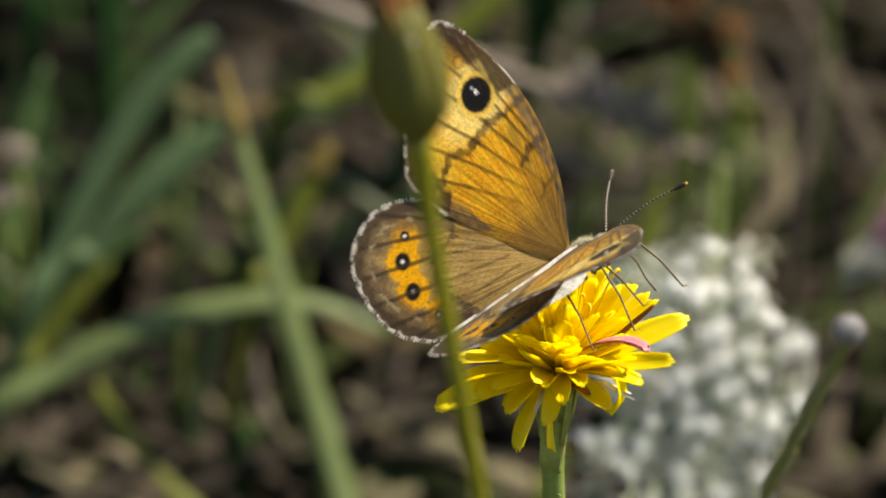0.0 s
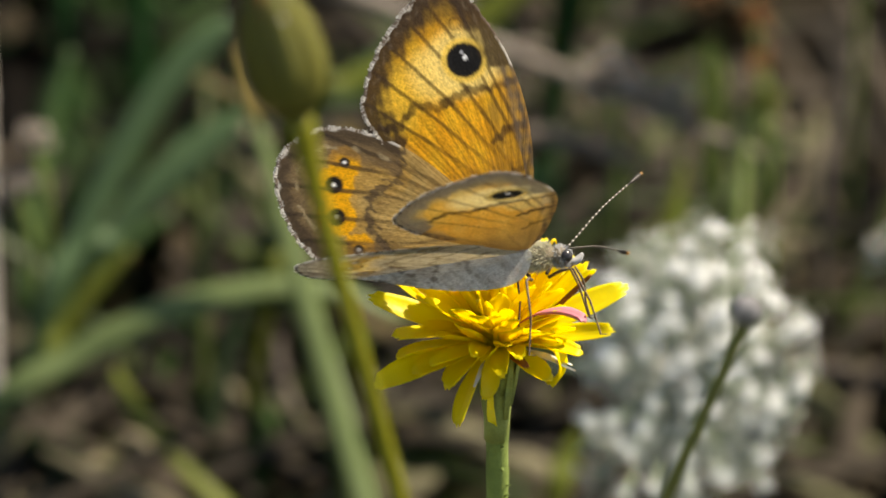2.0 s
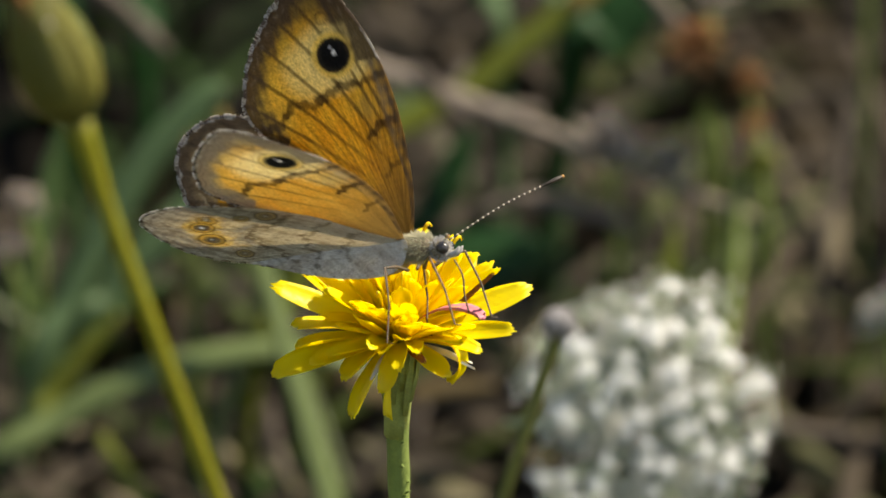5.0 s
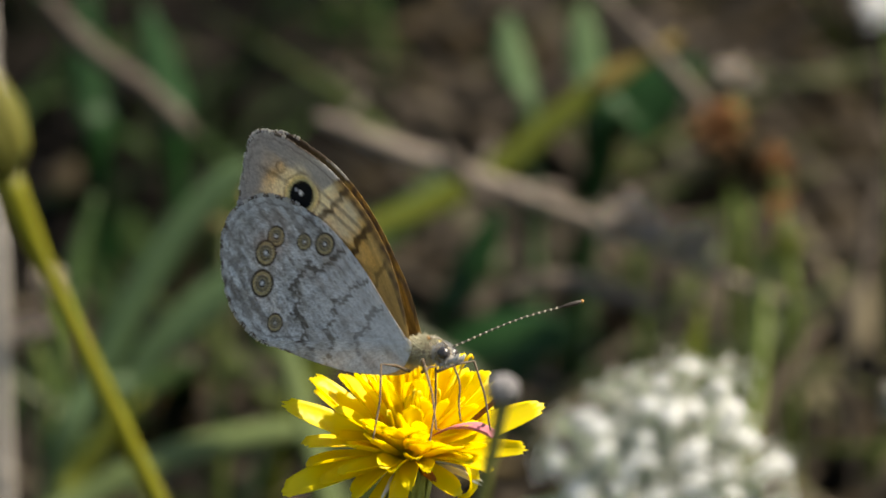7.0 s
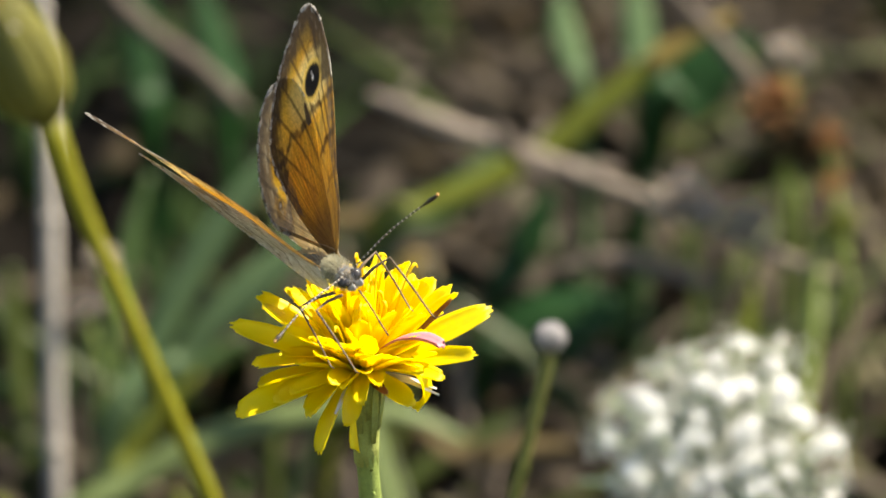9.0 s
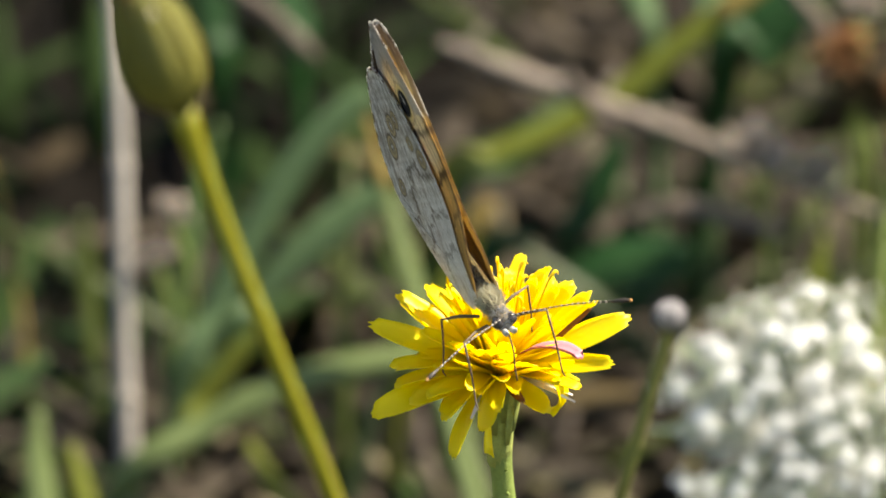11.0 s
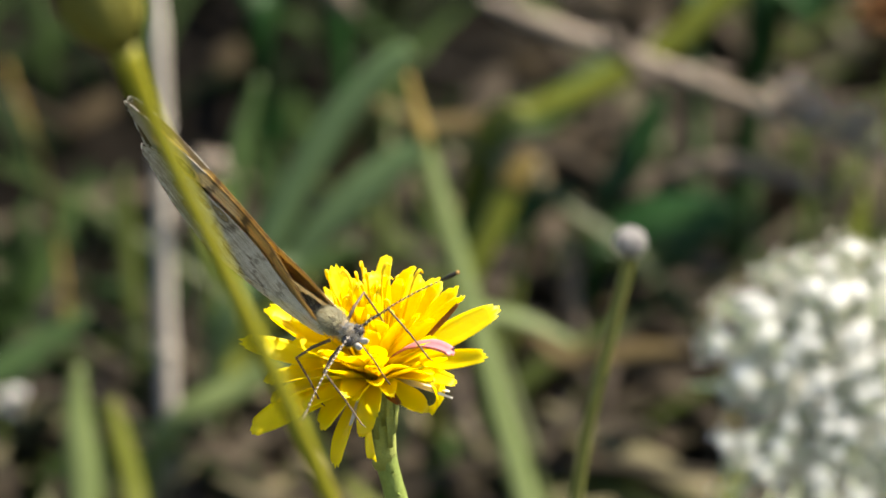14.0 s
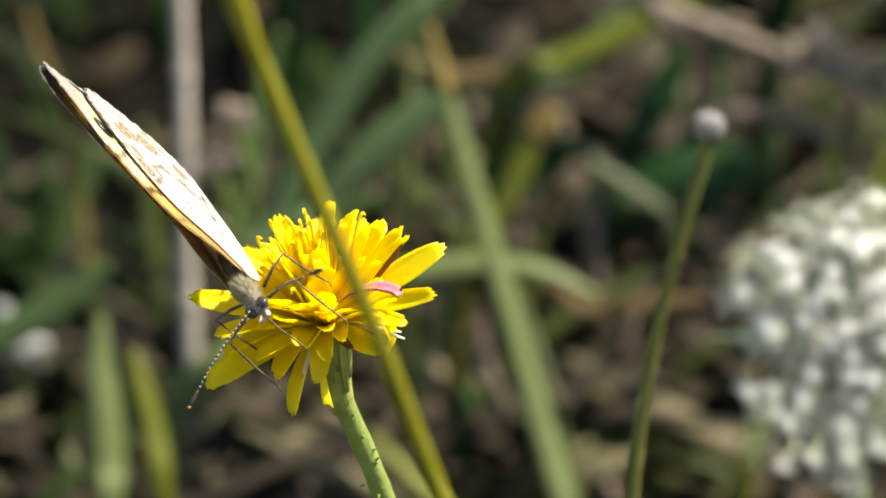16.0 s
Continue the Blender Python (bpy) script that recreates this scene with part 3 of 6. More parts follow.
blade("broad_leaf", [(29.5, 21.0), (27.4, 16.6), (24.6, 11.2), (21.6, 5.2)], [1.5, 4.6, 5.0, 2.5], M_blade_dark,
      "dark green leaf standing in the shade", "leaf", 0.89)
GS = "dry stalks"
stalk("dry_stalk", [(-37.8, 57.0), (-37.3, 41.5), (-36.4, 26.7), (-35.9, 10.4), (-35.6, -5.8), (-34.9, -23.6), (-34.1, -38.4)], [0.8, 1.0, 1.15, 1.2, 1.25, 1.3, 1.4], M_white_stem,
      "upright bleached grey-white dry stalk", "dry stalk", 0.86)
stalk("dry_stalk", [(5.6, 33.5), (10.8, 31.3), (16.7, 28.9), (23.4, 26.7), (29.3, 24.5), (37.4, 21.5), (45.5, 18.4), (57.4, 13.2), (67.7, 8.9)], [0.6, 1.2, 1.5, 1.2, 1.3, 1.0, 1.0, 0.8, 0.7], M_stalk_pale,
      "fallen grey-brown dry stalk lying aslant", "dry stalk", 0.875, GS, False)
stalk("dry_stalk", [(22.2, 29.3), (24.8, 25.9), (28.5, 22.2)], [0.6, 1.2, 1.0], M_straw_one, "broken side shoot of a dry stalk", "dry stalk", 0.874, GS, False)
for px, py, qx, qy, w in ((8.6, 32.3, 12.0, 36.2, 0.5), (18.0, 28.6, 22.5, 26.0, 0.6), (26.0, 26.0, 29.0, 30.4, 0.5), (33.0, 23.4, 38.6, 23.6, 0.7), (40.0, 20.6, 44.4, 15.8, 0.6), (48.0, 17.4, 53.0, 18.8, 0.6)):
    stalk("dry_stalk", [(px, py), ((px + qx) / 2 + 0.4, (py + qy) / 2 + 0.5), (qx, qy)], [w, w, w * 0.5], M_stalk_pale, "broken twig of a fallen dry stalk", "dry stalk", 0.875, GS, False)
stalk("dry_stalk", [(40.4, 51.8), (47.0, 45.2), (55.1, 36.3), (60.3, 29.6)], [0.8, 1.0, 1.2, 1.2], M_straw_one, "thin brown dry stalk above the litter", "dry stalk", 0.88, GS, False)
stalk("dry_stalk", [(-29.9, 48.9), (-23.9, 42.2), (-16.6, 37.0), (-10.6, 31.1)], [0.9, 1.4, 1.4, 1.0], M_straw_one, "fallen grey-brown dry stalk in the shade", "dry stalk", 0.89, GS, False)
stalk("dry_stalk", [(30.0, 10.4), (36.7, 11.9), (44.1, 10.4), (50.7, 8.2)], [0.7, 1.5, 1.4, 0.8], M_straw_one, "grey-brown dry stalk lying in the litter", "dry stalk", 0.88, GS, False)
stalk("dry_stalk", [(16.7, 4.5), (17.6, -0.7), (18.2, -7.3), (19.3, -14.7)], [0.4, 0.8, 0.7, 0.6], M_straw_one, "upright grey-brown broken stalk", "dry stalk", 0.88, GS)
stalk("dry_stalk", [(24.8, -2.1), (30.7, -0.7), (37.4, -1.4)], [0.7, 1.3, 0.8], M_straw_one, "short dry stalk lying in the litter", "dry stalk", 0.885, GS, False)
stalk("dry_stalk", [(-10.6, -8.8), (-12.9, -12.5), (-14.7, -17.7)], [0.7, 1.4, 0.8], M_straw_one, "short dry stalk leaning on grass", "dry stalk", 0.87, GS)
stalk("dry_stalk", [(17.1, -18.4), (16.3, -25.1), (14.9, -33.9)], [0.9, 1.5, 1.3], M_straw_one, "short grey-brown dry stalk standing in the litter", "dry stalk", 0.87, GS)
stalk("dry_stalk", [(27.4, -22.8), (26.5, -28.8), (25.4, -36.1)], [0.8, 1.4, 1.4], M_straw_one, "short grey-brown dry stalk standing in the litter", "dry stalk", 0.868, GS)
stalk("dry_stalk", [(23.0, -14.7), (20.8, -22.1), (18.9, -31.0)], [0.7, 1.2, 1.2], M_straw_one, "short grey-brown dry stalk standing in the litter", "dry stalk", 0.875, GS)
stalk("dry_stalk", [(2.7, -14.7), (3.4, -20.6), (5.6, -26.5)], [0.7, 1.2, 0.8], M_straw_one, "short dry stalk standing in the litter", "dry stalk", 0.87, GS)
stalk("dry_stalk", [(-56.5, 25.2), (-51.3, 10.4), (-49.1, -2.9), (-47.6, -14.7)], [0.4, 0.55, 0.6, 0.6], M_ochre, "thin ochre dry stalk in the shade", "dry stalk", 0.9, GS)
stalk("dry_stalk", [(64.7, 15.6), (64.0, 8.2), (63.3, -2.1), (61.8, -14.7)], [0.8, 0.9, 1.0, 1.1], M_stem, "thin green stalk of a withered flower", "stalk", 0.87, GS)
stalk("dry_stalk", [(78.8, 23.7), (77.3, 13.4), (75.1, 3.0)], [0.7, 0.9, 0.8], M_straw_one, "greyish dry stalk standing in the meadow", "dry stalk", 0.88, GS)
stalk("dry_stalk", [(57.4, -8.8), (63.3, -14.7), (72.1, -18.4), (82.5, -19.1)], [0.7, 1.1, 1.1, 0.7], M_straw_one, "dry stalk lying in the litter", "dry stalk", 0.875, GS, False)


def lying_stalks():
    """Broken dry stalks lying criss-cross on the soil, thickest where the sun reaches the ground."""
    r2 = random.Random(57)

    def on_soil(x, up, h):
        d = (STAND.z - h) / -(FWD.z + up / 850 * UPW.z)
        return (x, up, d)

    spots = [(r2.uniform(14, 66), r2.uniform(-40, 46)) for _ in range(64)] + [(r2.uniform(-60, 12), r2.uniform(-42, 6)) for _ in range(12)]
    for cx, cy in spots:
        if cx > 46 and cy < -12:
            continue
        a = radians(r2.gauss(-20, 38))
        ln = r2.uniform(9, 30)
        ends = []
        for k in (-0.5, -0.15, 0.2, 0.5):
            x, up = cx + ln * k * math.cos(a) + r2.uniform(-0.5, 0.5), cy + ln * k * math.sin(a) + r2.uniform(-0.7, 0.7)
            ends.append(on_soil(x, up, 0.002 + 0.012 * (k + 0.5) * r2.random()))
        r = r2.uniform(0.45, 1.6)
        stalk("dry_stalk", ends, [r * 0.7, r, r * 0.9, r * 0.5], M_stalk_pale if r < 1.0 else M_straw_one, "broken grey-brown dry stalk lying on the soil", "dry stalk", 0.9, GS, False)


lying_stalks()


def tuft(name, p, d, size, count, m, label, category, seed, long=0.5):
    """A small withered flower head: many little pointed scraps about one spot, on a thin stalk of its own."""
    r2 = random.Random(seed)
    c = slant(p, d)
    root = thing(name, label, category, at=Matrix.Translation(c))
    kinds = []
    for k in range(4):
        w = size * (0.2 + 0.06 * k) * long * 2
        kinds.append(mesh_of("petal", *strap([(0, 0, 0), (size * 0.5, 0, 0.0), (size, 0, size * (0.1 * k - 0.1))], [w * 0.5, w, w * 0.3], (0, 1, 0), 0.2, 0.0002), m))
    for _ in range(count):
        a, b = r2.uniform(0, 2 * math.pi), r2.uniform(-0.4, 1.4)
        dv = Vector((math.cos(a) * math.cos(b), math.sin(a) * math.cos(b), math.sin(b)))
        turn = dv.to_track_quat("X", "Z").to_matrix().to_4x4() @ Matrix.Rotation(r2.uniform(-1.5, 1.5), 4, "X")
        part("petal", kinds[r2.randrange(4)], root, m=Matrix.Translation(dv * size * 0.2) @ turn @ Matrix.Scale(r2.uniform(0.6, 1.1), 4))
    foot = Vector((0.004, 0.008, ground_z(c.x, c.y + 0.008) - 0.003 - c.z))
    part("stalk", mesh_of("stalk", *tube([(0, 0, 0), (0.002, 0.004, -0.01), foot], 0.0006, 6), M_stem), root)
    return root


tuft("withered_flower", (58.4, 31.6), 0.87, 0.0037, 50, M_orange, "withered orange-brown flower head in the meadow", "withered flower", 3)
tuft("withered_flower", (65.4, 27.2), 0.868, 0.0026, 36, M_orange, "small withered orange-brown flower head", "withered flower", 5)
tuft("withered_flower", (66.6, 21.4), 0.868, 0.0021, 30, M_orange, "small withered orange-brown flower head", "withered flower", 16)
tuft("fluffy_flower", (60.0, 37.5), 0.875, 0.0034, 40, M_fluff, "pale withered seed head among dark leaves", "withered flower", 17)
tuft("withered_flower", (60.6, 25.2), 0.872, 0.0064, 70, M_dark_head, "dark brown withered seed head", "seed head", 4)
tuft("flower_bud", (67.0, 16.0), 0.868, 0.0028, 30, M_blade_yellow, "small yellow-green flower bud in the meadow", "flower bud", 6)
tuft("pink_flower", (88.8, 1.9), 0.86, 0.0046, 46, M_pink, "small pink wild flower in the meadow", "flower", 8)
tuft("withered_flower", (83.6, -3.8), 0.86, 0.0034, 40, M_pappus, "small peach-coloured withered flower head", "withered flower", 9)
tuft("white_flower", (-58.9, -18.0), 0.865, 0.0046, 40, M_white_floret, "small white wild flower in the grass", "flower", 10)
tuft("fluffy_flower", (-29.6, 11.4), 0.86, 0.0024, 40, M_fluff, "pale fluffy seed head beside a bleached stem", "withered flower", 11)
tuft("fluffy_flower", (-31.6, 5.1), 0.86, 0.0024, 40, M_fluff, "pale fluffy seed head beside a bleached stem", "withered flower", 12)
tuft("fluffy_flower", (46.6, 19.1), 0.875, 0.0044, 50, M_fluff, "pale withered seed head lying on dry stalks", "withered flower", 13)
tuft("fluffy_flower", (54.8, 16.2), 0.875, 0.0034, 40, M_fluff, "pale withered seed head lying on dry stalks", "withered flower", 14)
tuft("white_flower", (80.3, 46.6), 0.89, 0.0044, 50, M_white_floret, "small white wild flower in the grass", "flower", 15)


# ---- the white umbel ----
def build_umbel():
    c = slant((51.1, -18.4), 0.745)
    root = thing("umbel_flower", "dense white wild carrot umbel on a green stalk", "umbel flower", at=Matrix.Translation(c))
    r2 = random.Random(21)
    axis = (Vector((0.02, -0.88, 0.47))).normalized()       # the dome faces up and forwards
    q = axis.to_track_quat("Z", "Y").to_matrix()
    R = 0.0147
    part("stalk", mesh_of("stalk", *tube(catmull([(0, 0.004, -0.012), (0.002, 0.012, -0.03), (0.004, 0.022, -0.06), (0.005, 0.03, -(c.z - ground_z(c.x, c.y + 0.03)) - 0.004)], 5), 0.0011, 10), M_umbel_green), root, "green ribbed stalk")
    low_count, count = 90, 156              # an open lower storey, and white stars standing above it
    for i in range(count):
        low = i < low_count
        k = (i + 0.5) / low_count if low else (i - low_count + 0.5) / (count - low_count)
        rho = R * math.sqrt(k) * r2.uniform(0.84, 1.12)
        ang = i * 2.39996 + r2.uniform(-0.45, 0.45)
        h = 0.0030 * (1 - k) - 0.0018 * (1 - k) ** 3 + (r2.uniform(-0.0038, -0.0020) if low else r2.uniform(-0.0008, 0.0016))
        pos = q @ Vector((rho * 0.92 * math.cos(ang), rho * 1.16 * math.sin(ang), h))      # slightly oval
        out = (q @ Vector((math.cos(ang) * rho / R * 0.9, math.sin(ang) * rho / R * 0.9, 1.0))).normalized()
        s = Soup()
        base = q @ Vector((0, 0, -0.012)) + Vector((0, 0, -0.002))
        s.add(*tube([base, (base + pos) / 2 + axis * 0.001, pos - out * 0.001], 0.00022, 5), 1)
        wide = (r2.uniform(0.0018, 0.0026) if low else r2.uniform(0.0003, 0.0010)) * (0.9 + 0.3 * k)
        t1 = out.orthogonal().normalized()
        t2 = out.cross(t1)
        many = r2.randrange(12, 17) if low else r2.randrange(6, 15)
        for j in range(many):
            kk = (j + 0.5) / many
            rr = wide * math.sqrt(kk)
            an = j * 2.39996 + i
            away = t1 * math.cos(an) + t2 * math.sin(an)
            fo = pos + away * rr + out * (0.0008 * (1 - kk) + r2.uniform(-0.0009, 0.0009) * (1.0 if low else 0.4))
            s.add(*tube([pos - out * 0.0016, fo], 0.00008, 3, False), 1)
            fn = (out + 0.5 * away * rr / wide + (0.35 if low else 0.14) * Vector((r2.gauss(0, 1), r2.gauss(0, 1), r2.gauss(0, 1)))).normalized()
            a1 = fn.orthogonal().normalized()
            a2 = fn.cross(a1)
            size = r2.uniform(0.00026, 0.00042) if low else r2.uniform(0.00032, 0.00048)
            for p5 in range(5):
                th = p5 * 2 * math.pi / 5 + r2.random() * 0.6
                dv = a1 * math.cos(th) + a2 * math.sin(th)
                long = size * (r2.uniform(1.8, 2.6 if low else 4.4) if kk > 0.4 and dv.dot(away) > 0.2 else 1.2)      # outer petals are the longest
                sd = fn.cross(dv)
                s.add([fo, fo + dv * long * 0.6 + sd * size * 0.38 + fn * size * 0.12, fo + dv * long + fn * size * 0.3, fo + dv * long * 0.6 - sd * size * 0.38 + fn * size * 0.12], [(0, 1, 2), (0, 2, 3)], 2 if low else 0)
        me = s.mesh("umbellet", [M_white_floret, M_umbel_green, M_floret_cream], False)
        part("umbellet", me, root)
    for i in range(9):
        ang = i * 0.7 + 0.3
        d = q @ Vector((math.cos(ang), math.sin(ang), -0.25))
        o = q @ Vector((0, 0, -0.010))
        part("bract", mesh_of("bract", *strap([o, o + d * 0.008, o + d * 0.0158 + axis * 0.002], [0.0006, 0.0016, 0.0004], axis.cross(d), 0.2, 0.0001), M_umbel_green), root, "thin green bract")
    return root


umbel = build_umbel()



# ---- the yellow flower ----
def ray_mesh(name, length, width, curl, m=None, roll=0.0, seed=0, twist=0.0, sway=0.0):
    """A strap-shaped ray floret from its foot at the origin along +x, curling up along z, with a blunt toothed tip."""
    r2 = random.Random(seed)
    nl, nw = 12, 9
    v, f = [], []
    x = y = z = 0.0
    spine = []
    for i in range(nl):
        t = i / (nl - 1)
        a, b = curl * t ** 1.3, sway * t
        spine.append((Vector((x, y, z)), a, b, twist * t))
        step = length / (nl - 1)
        x += math.cos(a) * math.cos(b) * step
        y += math.sin(b) * step
        z += math.sin(a) * step
    teeth = [r2.uniform(-0.02, 0.03) * length * (1 if k % 2 else -1) for k in range(nw)]
    for lay in (0, 1):
        for i in range(nl):
            t = i / (nl - 1)
            w = width * (0.36 + 0.64 * min(1, t * 1.7) ** 0.8) * (1 - 0.30 * max(0, t - 0.7) / 0.3)
            p, a, b, tw = spine[i]
            fwd = Vector((math.cos(a) * math.cos(b), math.sin(b), math.sin(a)))
            side = Vector((-math.sin(b), math.cos(b), 0))
            nor = fwd.cross(side).normalized()
            c, s = math.cos(tw), math.sin(tw)
            side, nor = side * c + nor * s, nor * c - side * s
            for k in range(nw):
                u = k / (nw - 1) * 2 - 1
                push = 0.0
                if i == nl - 1:
                    push = teeth[k] - 0.30 * width * u * u
                elif i == nl - 2:
                    push = -0.16 * width * u * u
                gut = (0.10 + 0.12 * (1 - t)) * w * u * u + 0.035 * w * math.cos(u * 12)
                if t > 0.55:
                    gut *= 1 + roll * (t - 0.55) * 6
                v.append(p + fwd * push + side * (u * w / 2 * (1 - 0.12 * roll * t)) + nor * (gut - lay * 0.00007))
    o = nl * nw
    for i in range(nl - 1):
        for k in range(nw - 1):
            a, b, c, d = i * nw + k, i * nw + k + 1, (i + 1) * nw + k + 1, (i + 1) * nw + k
            f.append((a, d, c, b))
            f.append((o + a, o + b, o + c, o + d))
        for k in (0, nw - 1):
            a, b = i * nw + k, (i + 1) * nw + k
            f.append((a, o + a, o + b, b) if k == 0 else (b, o + b, o + a, a))
    for k in range(nw - 1):
        a, b = (nl - 1) * nw + k, (nl - 1) * nw + k + 1
        f.append((a, o + a, o + b, b))
    return mesh_of(name, v, f, m or M_petal)


def build_flower():
    root = thing("hawkbit_flower", "open bright yellow hawkbit flower on a green stem", "flower", at=Matrix.Translation(HEAD_REST))
    r2 = random.Random(5)
    FOOT = -0.0042                           # height of the rays' feet under the rim of the flower
    # the head: a slender cup with its ring of bracts
    prof = [(0.0, -0.0146), (0.00112, -0.0144), (0.00116, -0.0126), (0.00128, -0.0106), (0.00150, -0.0086), (0.00176, -0.0068), (0.00190, -0.0054), (0.00186, -0.0042), (0.0, -0.0036)]
    v, f = [], []
    seg = 24
    for r, z in prof:
        for k in range(seg):
            a = 2 * math.pi * k / seg
            rib = 1 + 0.04 * math.cos(a * 12)
            v.append((r * rib * math.cos(a), r * rib * math.sin(a), z))
    for i in range(len(prof) - 1):
        for k in range(seg):
            k2 = (k + 1) % seg
            f.append((i * seg + k, i * seg + k2, (i + 1) * seg + k2, (i + 1) * seg + k))
    head = part("flower_head", mesh_of("flower_head", v, f, M_bract), root, "green cup of bracts under the rays")
    bract_kinds = [mesh_of("bract", *strap([(0.00132, 0, -0.0106 + q), (0.00160, 0, -0.0086 + q * 0.7), (0.00188, 0, -0.0066 + q * 0.4), (0.00208, 0, -0.0042)], [0.0004, 0.0008, 0.0008, 0.0002], (0, 1, 0), -0.10, 0.0001), M_bract) for q in (0, 0.0014, -0.0012)]
    for i in range(13):
        part("bract", bract_kinds[i % 3], head, m=pose(0, 0, 0, 0, 0, i * 360 / 13 + r2.uniform(-6, 6)))

    def single(az, el, ln, wd, curl, tilt, m=None, label="", foot=0.0012, z=FOOT, roll=0.1, twist=0.0, sway=0.0, name="ray_floret"):
        mm = Matrix.Rotation(radians(az), 4, "Z") @ Matrix.Translation((foot, 0, z)) @ Matrix.Rotation(radians(-el), 4, "Y") @ Matrix.Rotation(radians(tilt), 4, "X")
        me = ray_mesh(name, ln, wd, radians(curl), m, roll, int(az * 7) % 97, radians(twist), radians(sway))
        part(name, me, head, label, mm)

    # rays, ring by ring: count, length, width, rise, curl
    rings = [(9, 0.0112, 0.0022, 28, -8), (13, 0.0100, 0.0023, 40, -6), (14, 0.0092, 0.0024, 52, -4), (13, 0.0086, 0.0024, 66, 4), (10, 0.0080, 0.0022, 80, 8)]
    for ri, (cnt, ln, wd, rise, curl) in enumerate(rings):
        for i in range(cnt):
            az = (i + 0.5 * (ri % 2)) * 360 / cnt + r2.uniform(-14, 14)
            if ri == 0:
                az = 28 + i * 15 + r2.uniform(-6, 6)         # the front and side rays are set one by one below
            front = max(0, -math.sin(radians(az)))
            back = max(0, math.sin(radians(az)))
            el = rise + r2.uniform(-13, 13) - 4 * front * (ri > 0) + 4 * back
            k = r2.uniform(0.80, 1.08) * (1 - (0.42, 0.42, 0.36, 0.26, 0.16)[ri] * front)
            single(az, el, ln * k, wd * r2.uniform(0.75, 1.1), curl + r2.uniform(-16, 14), r2.uniform(-24, 24), foot=0.0012 - 0.0002 * ri,
                   z=FOOT + 0.0002 * ri, roll=r2.uniform(-0.3, 0.3), twist=r2.uniform(-30, 30), sway=r2.uniform(-22, 22))
    # the outer rays at the sides and in front
    single(5, 25, 0.0118, 0.0025, -4, 40, label="long yellow ray standing out to the side", roll=0.0)
    single(17, 34, 0.0100, 0.0021, 8, 20, sway=14)
    single(-9, 13, 0.0098, 0.0019, 4, 20, twist=30, sway=-10)
    single(-24, 34, 0.0090, 0.0018, -205, 0, label="yellow ray curled into a ring", roll=0.3)
    single(-36, 20, 0.0076, 0.0018, -40, 20, roll=0.4)
    single(-56, -14, 0.0058, 0.0022, -14, 16, roll=0.2, sway=20)
    single(-74, 26, 0.0060, 0.0018, -30, -24, roll=0.3, twist=40)
    single(-92, 16, 0.0062, 0.0020, -40, 22, roll=0.4, sway=-14)
    single(-104, -16, 0.0062, 0.0020, -34, -12, roll=0.4, twist=-30)
    single(-106, -40, 0.0078, 0.0013, -16, 34, roll=1.2, twist=70, sway=12)
    single(-124, -26, 0.0092, 0.0022, -14, 26, roll=0.1, sway=8)
    single(-136, 12, 0.0078, 0.0018, -24, -30, roll=0.3, twist=30)
    single(-146, 2, 0.0084, 0.0027, -26, -14, roll=0.2, sway=-10)
    single(-157, -5, 0.0118, 0.0029, -14, -22, roll=0.0)
    single(-164, 8, 0.0092, 0.0024, -18, 10, roll=0.2, sway=6)
    single(-134, -4, 0.0070, 0.0026, -30, 12, roll=0.2)
    single(-168, 20, 0.0098, 0.0020, -20, 24, twist=-40, sway=12)
    single(178, 25, 0.0117, 0.0023, -8, -34, roll=0.0)
    single(168, 31, 0.0100, 0.0020, 10, 15, sway=-12)
    single(156, 34, 0.0108, 0.0021, -6, -15)
    for i in range(10):
        single(-165 + 15 * i + r2.uniform(-8, 8), r2.uniform(22, 48), r2.uniform(0.0058, 0.0078), r2.uniform(0.0018, 0.0024), r2.uniform(-40, 10), r2.uniform(-26, 26), roll=r2.uniform(-0.3, 0.3), twist=r2.uniform(-35, 35), sway=r2.uniform(-25, 25))
    single(-38, 44, 0.0082, 0.0017, -62, -6, M_petal_red, "ray floret with a dull pink underside", 0.0022, -0.0020, roll=0.6)
    single(-78, 14, 0.0052, 0.0010, -26, 40, M_petal_brown, "withered brown ray floret", 0.0022, -0.0040, roll=1.0)
    single(-4, 46, 0.0080, 0.0005, 10, 60, M_petal_brown, "withered brown ray floret", 0.0030, -0.0030)
    # curled styles and anther tubes between the rays
    for i in range(24):
        az, rr = r2.uniform(0, 180) if i < 15 else r2.uniform(0, 360), 0.0030 * math.sqrt(r2.random())
        ln = (r2.uniform(0.0092, 0.0124) if i < 15 else r2.uniform(0.0070, 0.0090)) * (1.0 - 0.15 * rr / 0.0030)
        lean = rr / 0.0030 * 30 + r2.uniform(-8, 8)
        hook = r2.choice((-1, 1)) * 0.0008
        line = [(0, 0, 0), (0.0001, 0, ln * 0.5), (0.0002, 0.0001, ln * 0.87), (0.0002 + hook * 0.5, 0.0002, ln * 0.98), (0.0002 + hook, 0.0003, ln * 0.95)]
        me = mesh_of("style", *tube(catmull(line, 3), [0.00011] * 7 + [0.00017] * 3 + [0.00009] * 3, 6), M_style)
        part("style", me, head, m=Matrix.Rotation(radians(az), 4, "Z") @ Matrix.Translation((rr * 0.5, 0, FOOT)) @ Matrix.Rotation(radians(lean), 4, "Y"))
